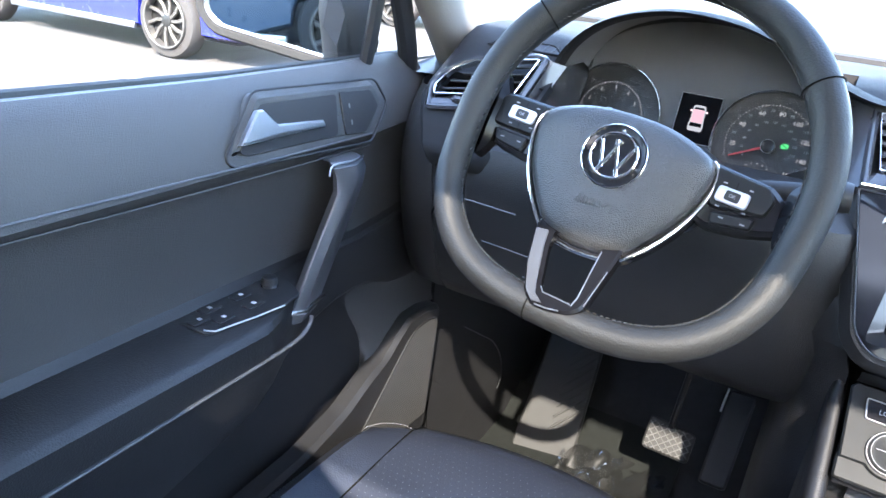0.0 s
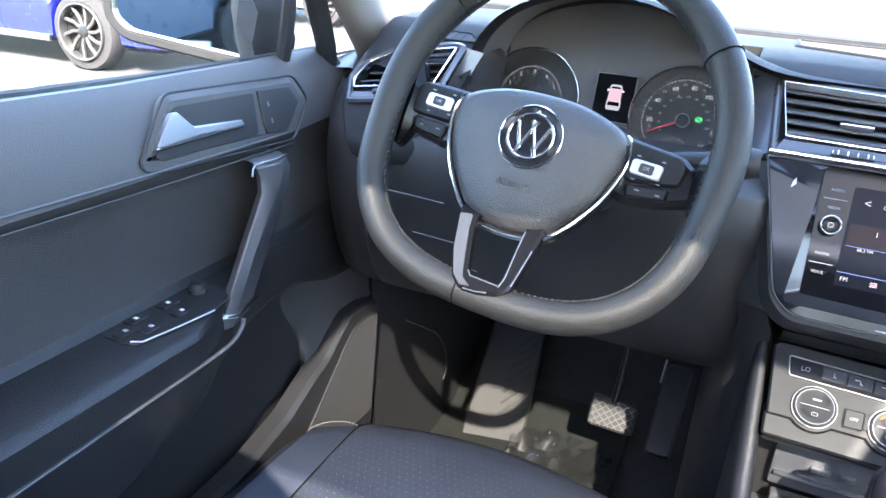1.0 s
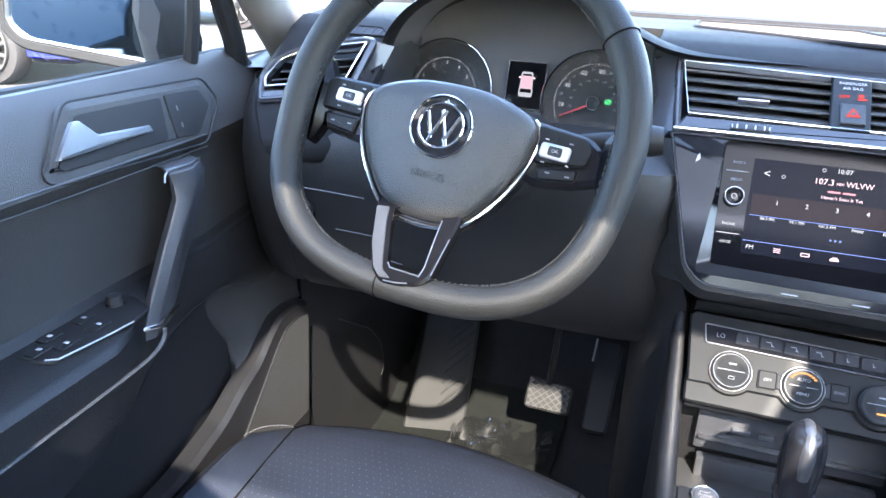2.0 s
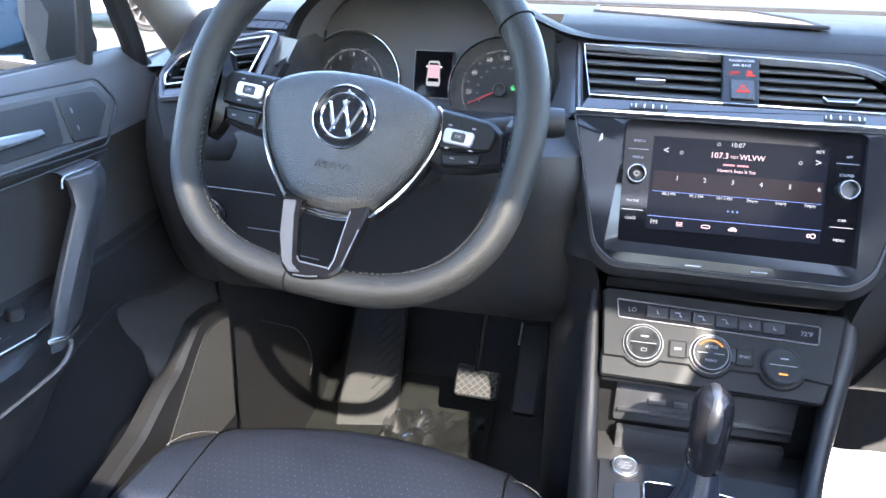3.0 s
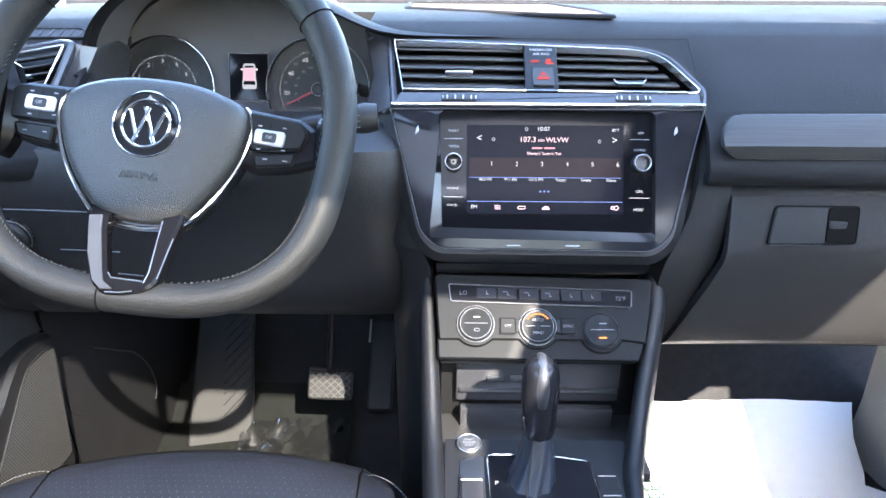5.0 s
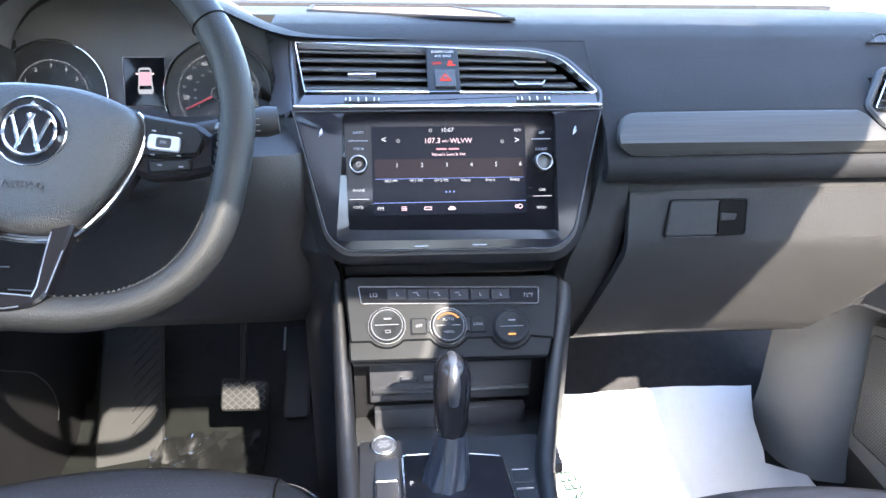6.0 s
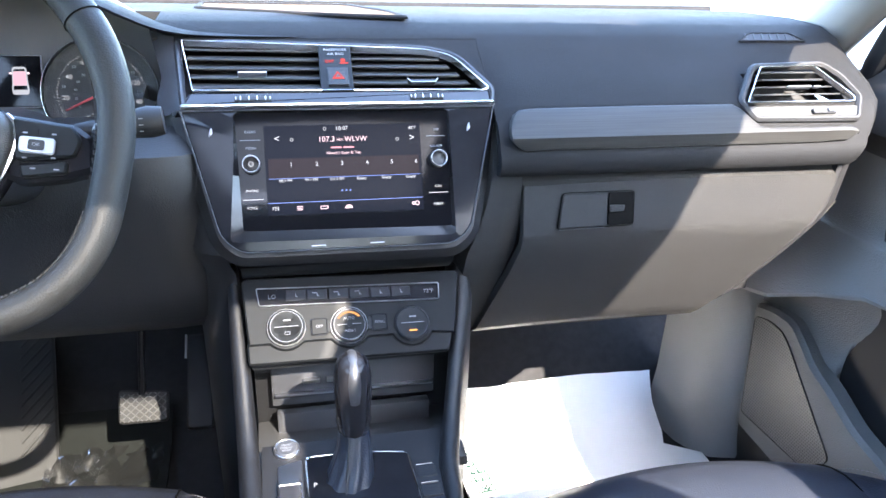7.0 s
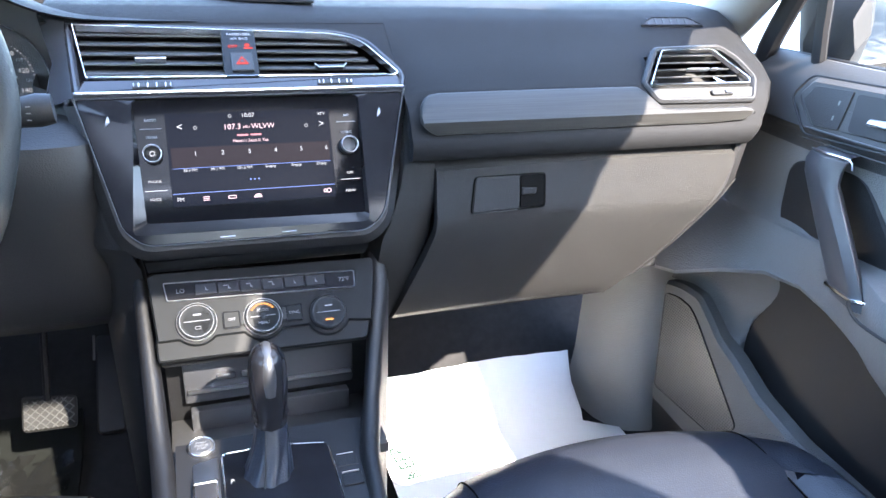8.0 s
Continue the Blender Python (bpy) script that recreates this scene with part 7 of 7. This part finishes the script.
        secs.append([(cx + hw * math.copysign(abs(math.cos(a)) ** 0.6, math.cos(a)), yb + dp * math.copysign(abs(math.sin(a)) ** 0.8, math.sin(a)) + 0.03 * abs(math.cos(a)) ** 3, zb) for a in [2 * math.pi * i / 24 for i in range(24)]])
    part("backrest", loft(secs, closed=True, caps=True), M_SEAT, s, "leather backrest")
    secs = []
    for t, k in ((0, 0.75), (0.12, 0.97), (0.5, 1.0), (0.85, 0.95), (1.0, 0.7)):
        secs.append([(cx + 0.12 * k * math.copysign(abs(math.cos(a)) ** 0.6, math.cos(a)), -0.285 + 0.045 * k * math.sin(a), top + 0.51 + 0.17 * t) for a in [2 * math.pi * i / 20 for i in range(20)]])
    part("headrest", loft(secs, closed=True, caps=True), M_SEAT, s, "leather headrest")


# ---- outside ----
def wheel_mesh(parent, m, r=0.345, spokes=10):
    w = part("wheel", lathe([(r * 0.60, -0.10), (r * 0.92, -0.11), (r, -0.085), (r, 0.055), (r * 0.95, 0.085), (r * 0.76, 0.095), (r * 0.73, 0.085), (r * 0.70, 0.0)], 44, caps=False), M_TYRE, parent, "road wheel with swirling alloy spokes", m)
    part("barrel", lathe([(r * 0.70, -0.02), (r * 0.70, 0.02), (r * 0.66, 0.021)], 36), M_RIMDARK, w, "", m)
    part("rim_lip", ring(circle(r * 0.74, 44), 0.018, 0.093, 0.004, base=0.03), M_RIMGREY, w, "", m)
    for i in range(spokes):
        a = 2 * math.pi * i / spokes
        sp = [(0.03, -0.020), (r * 0.4, -0.010), (r * 0.71, 0.035), (r * 0.71, 0.068), (r * 0.38, 0.020), (0.03, 0.012)]
        part("spoke", slab(sp, 0.028, 0.006, base=0.05), M_RIMGREY, w, "", m @ pose(0, 0, 0, 0, 0, math.degrees(a)))
    part("hub_cap", lathe([(0.055, 0.04), (0.055, 0.085), (0.04, 0.09)], 20), M_RIMDARK, w, "", m)


def build_parked(name, label, paint, origin, yaw, flip=1):
    """A parked hatchback: x along its side with its nose at +x, side facing -y."""
    base = Matrix.Translation(origin) @ pose(0, 0, 0, 0, 0, yaw)
    c = thing(name, origin, label, "car", "parked cars")
    nose, tail, half = 0.88, -3.45, 1.80
    wb = -2.62
    arch = 0.40
    def low(x):
        z = 0.24
        for wx in (0.0, wb):
            if abs(x - wx) < arch:
                z = max(z, 0.34 + math.sqrt(max(0, arch * arch - (x - wx) ** 2)))
        return z
    xs = sorted(set([tail, tail + 0.1, tail + 0.3] + [wx + arch * math.cos(math.pi * k / 12) for wx in (0.0, wb) for k in range(13)] + [-0.9, -1.4, -1.9, 0.55, 0.75, nose - 0.05, nose]))
    def roof(x):
        pts = ((tail, 1.0), (tail + 0.25, 1.38), (tail + 0.7, 1.48), (-1.6, 1.50), (-1.0, 1.38), (-0.45, 1.04), (0.3, 0.96), (0.7, 0.84), (nose, 0.62))
        for (xa, za), (xb, zb) in zip(pts, pts[1:]):
            if x <= xb:
                return za + (zb - za) * max(0, (x - xa)) / (xb - xa)
        return pts[-1][1]
    secs = []
    for x in xs:
        zl, zr = low(x), roof(x)
        belt = min(zr - 0.02, 0.92)
        tuck = 0.10 * max(0, (x - 0.5) / 0.4) ** 2 + 0.08 * max(0, (tail + 0.4 - x) / 0.4) ** 2
        cab = 0.0 if zr < 1.06 else 0.22 * min(1, (zr - 1.0) / 0.4)
        secs.append([(x, tuck + 0.05, zl), (x, tuck, zl + 0.03), (x, tuck - 0.02, max(zl + 0.05, 0.55)), (x, tuck, max(zl + 0.06, belt - 0.12)), (x, tuck + 0.03, max(zl + 0.07, belt)), (x, tuck + 0.05 + cab, zr - 0.02), (x, tuck + 0.22 + cab, zr),
                     (x, half - tuck - 0.22 - cab, zr), (x, half - tuck - 0.05 - cab, zr - 0.02), (x, half - tuck - 0.03, max(zl + 0.07, belt)), (x, half - tuck, max(zl + 0.05, 0.55)), (x, half - tuck - 0.05, zl)])
    part("body", loft(secs, closed=True, caps=True), paint, c, "painted body", base)
    part("sill_strip", block(wb + 0.42, -0.42, -0.03, 0.0, 0.22, 0.28, 0.01), M_SATIN, c, "silver sill strip", base)
    part("underbody", block(tail + 0.2, nose - 0.15, 0.12, half - 0.12, 0.2, 0.5, 0.02), M_BLACK, c, "", base)
    win = [(-2.9, 0.98), (-0.75, 0.98), (-1.15, 1.36), (-2.6, 1.42)]
    bm = bmesh.new()
    bm.faces.new([bm.verts.new((x, 0.035 + 0.22 * (z - 0.95) / 0.45, z)) for x, z in win])
    part("side_window", thick(bm, 0.01), M_SCREEN, c, "dark side windows", base)
    part("bumper_line", block(0.45, nose - 0.02, -0.005, 0.03, 0.40, 0.44, 0.008), M_BLACK, c, "", base)
    for wx in (0.0, wb):
        wheel_mesh(c, base @ Matrix.Translation((wx, 0.05, 0.345)) @ Matrix(((1, 0, 0, 0), (0, 0, -1, 0), (0, 1, 0, 0), (0, 0, 0, 1))))
    return c


def build_tree(at, height, spread, seed):
    rng = random.Random(seed)
    t = thing("tree", at, "leafy green tree at the edge of the car park", "tree", "trees")
    base = Vector(at)
    path = [base, base + Vector((0.1, 0.0, height * 0.25)), base + Vector((0.0, 0.15, height * 0.5)), base + Vector((0.1, 0.1, height * 0.8))]
    part("trunk", tube(smooth_path(path, 3), [0.22 - 0.017 * i for i in range(10)], n=8), M_BARK, t, "brown trunk")
    bm = bmesh.new()
    for k in range(26):
        a, el = rng.uniform(0, 6.28), rng.uniform(-0.3, 1.0)
        r = spread * rng.uniform(0.3, 1.0)
        c = base + Vector((r * math.cos(a) * math.cos(el), r * math.sin(a) * math.cos(el), height * 0.62 + spread * 0.8 * math.sin(el)))
        for j in range(70):
            p = c + Vector((rng.gauss(0, 1), rng.gauss(0, 1), rng.gauss(0, 0.8))) * spread * 0.22
            n = Vector((rng.uniform(-1, 1), rng.uniform(-1, 1), rng.uniform(0.1, 1))).normalized()
            u = n.orthogonal().normalized() * rng.uniform(0.10, 0.2)
            v = n.cross(u).normalized() * rng.uniform(0.07, 0.14)
            bm.faces.new([bm.verts.new(q) for q in (p - u, p - v * 0.8, p + u, p + v * 0.8)])
    part("crown", bm, M_LEAF, t, "uneven leafy crown", flat=True)


def build_hedge():
    rng = random.Random(21)
    bm = bmesh.new()
    for k in range(5200):
        x = rng.uniform(-20, 6)
        top = 3.1 + 0.5 * math.sin(x * 1.3) + 0.3 * math.sin(x * 3.1)
        p = Vector((x, -10.5 + rng.gauss(0, 0.5), rng.uniform(0.05, 1.0) ** 0.8 * top))
        n = Vector((rng.uniform(-1, 1), rng.uniform(-0.2, 1.2), rng.uniform(-0.3, 1))).normalized()
        u = n.orthogonal().normalized() * rng.uniform(0.10, 0.22)
        v = n.cross(u).normalized() * rng.uniform(0.08, 0.16)
        bm.faces.new([bm.verts.new(q) for q in (p - u, p - v * 0.8, p + u, p + v * 0.8)])
    tagged(part("hedge", bm, M_LEAF, None, "", None, True), "tall dark green hedge behind the car park", "hedge", kind="stuff")


M_GRILLE = perforated("speaker_mesh", (0.07, 0.069, 0.066), 0.0048, 0.34, 0.004)

build_ground()
build_shell()
build_dashboard()
build_trim()
build_side_vent(-1)
build_side_vent(1)
build_center_vent()
build_screen()
build_climate()
build_console()
build_shifter()
build_cluster()
build_wheel()
build_pedals()
build_mats()
build_door(-1)
build_door(1)
build_mirror(-1)
build_mirror(1)
build_seat(-1)
build_seat(1)
build_parked("parked_blue_car", "bright blue parked hatchback with silver alloy wheels", M_BLUE, (-5.81, 4.85, 0), 4)
build_parked("parked_white_car", "white parked hatchback on the asphalt", M_WHITECAR, (-6.4, 9.6, 0), 4)
build_parked("parked_white_car", "white parked car, its shaded side towards the window", M_WHITECAR, (3.4, 3.4, 0), 90)
for i, (x, y) in enumerate(((-9, -14), (-5, -16), (-13, -13), (-2, -17), (-17, -12), (8, -15), (13, -12))):
    build_tree((x, y, 0), 6.5 + (i % 3), 2.6 + 0.3 * (i % 2), i)
# car added out of view to give the driver's mirror its blue reflection
build_parked("parked_car", "steel blue hatchback behind the car, added to colour the mirror", M_STEEL, (-3.6, -3.6, 0), 180)
build_hedge()
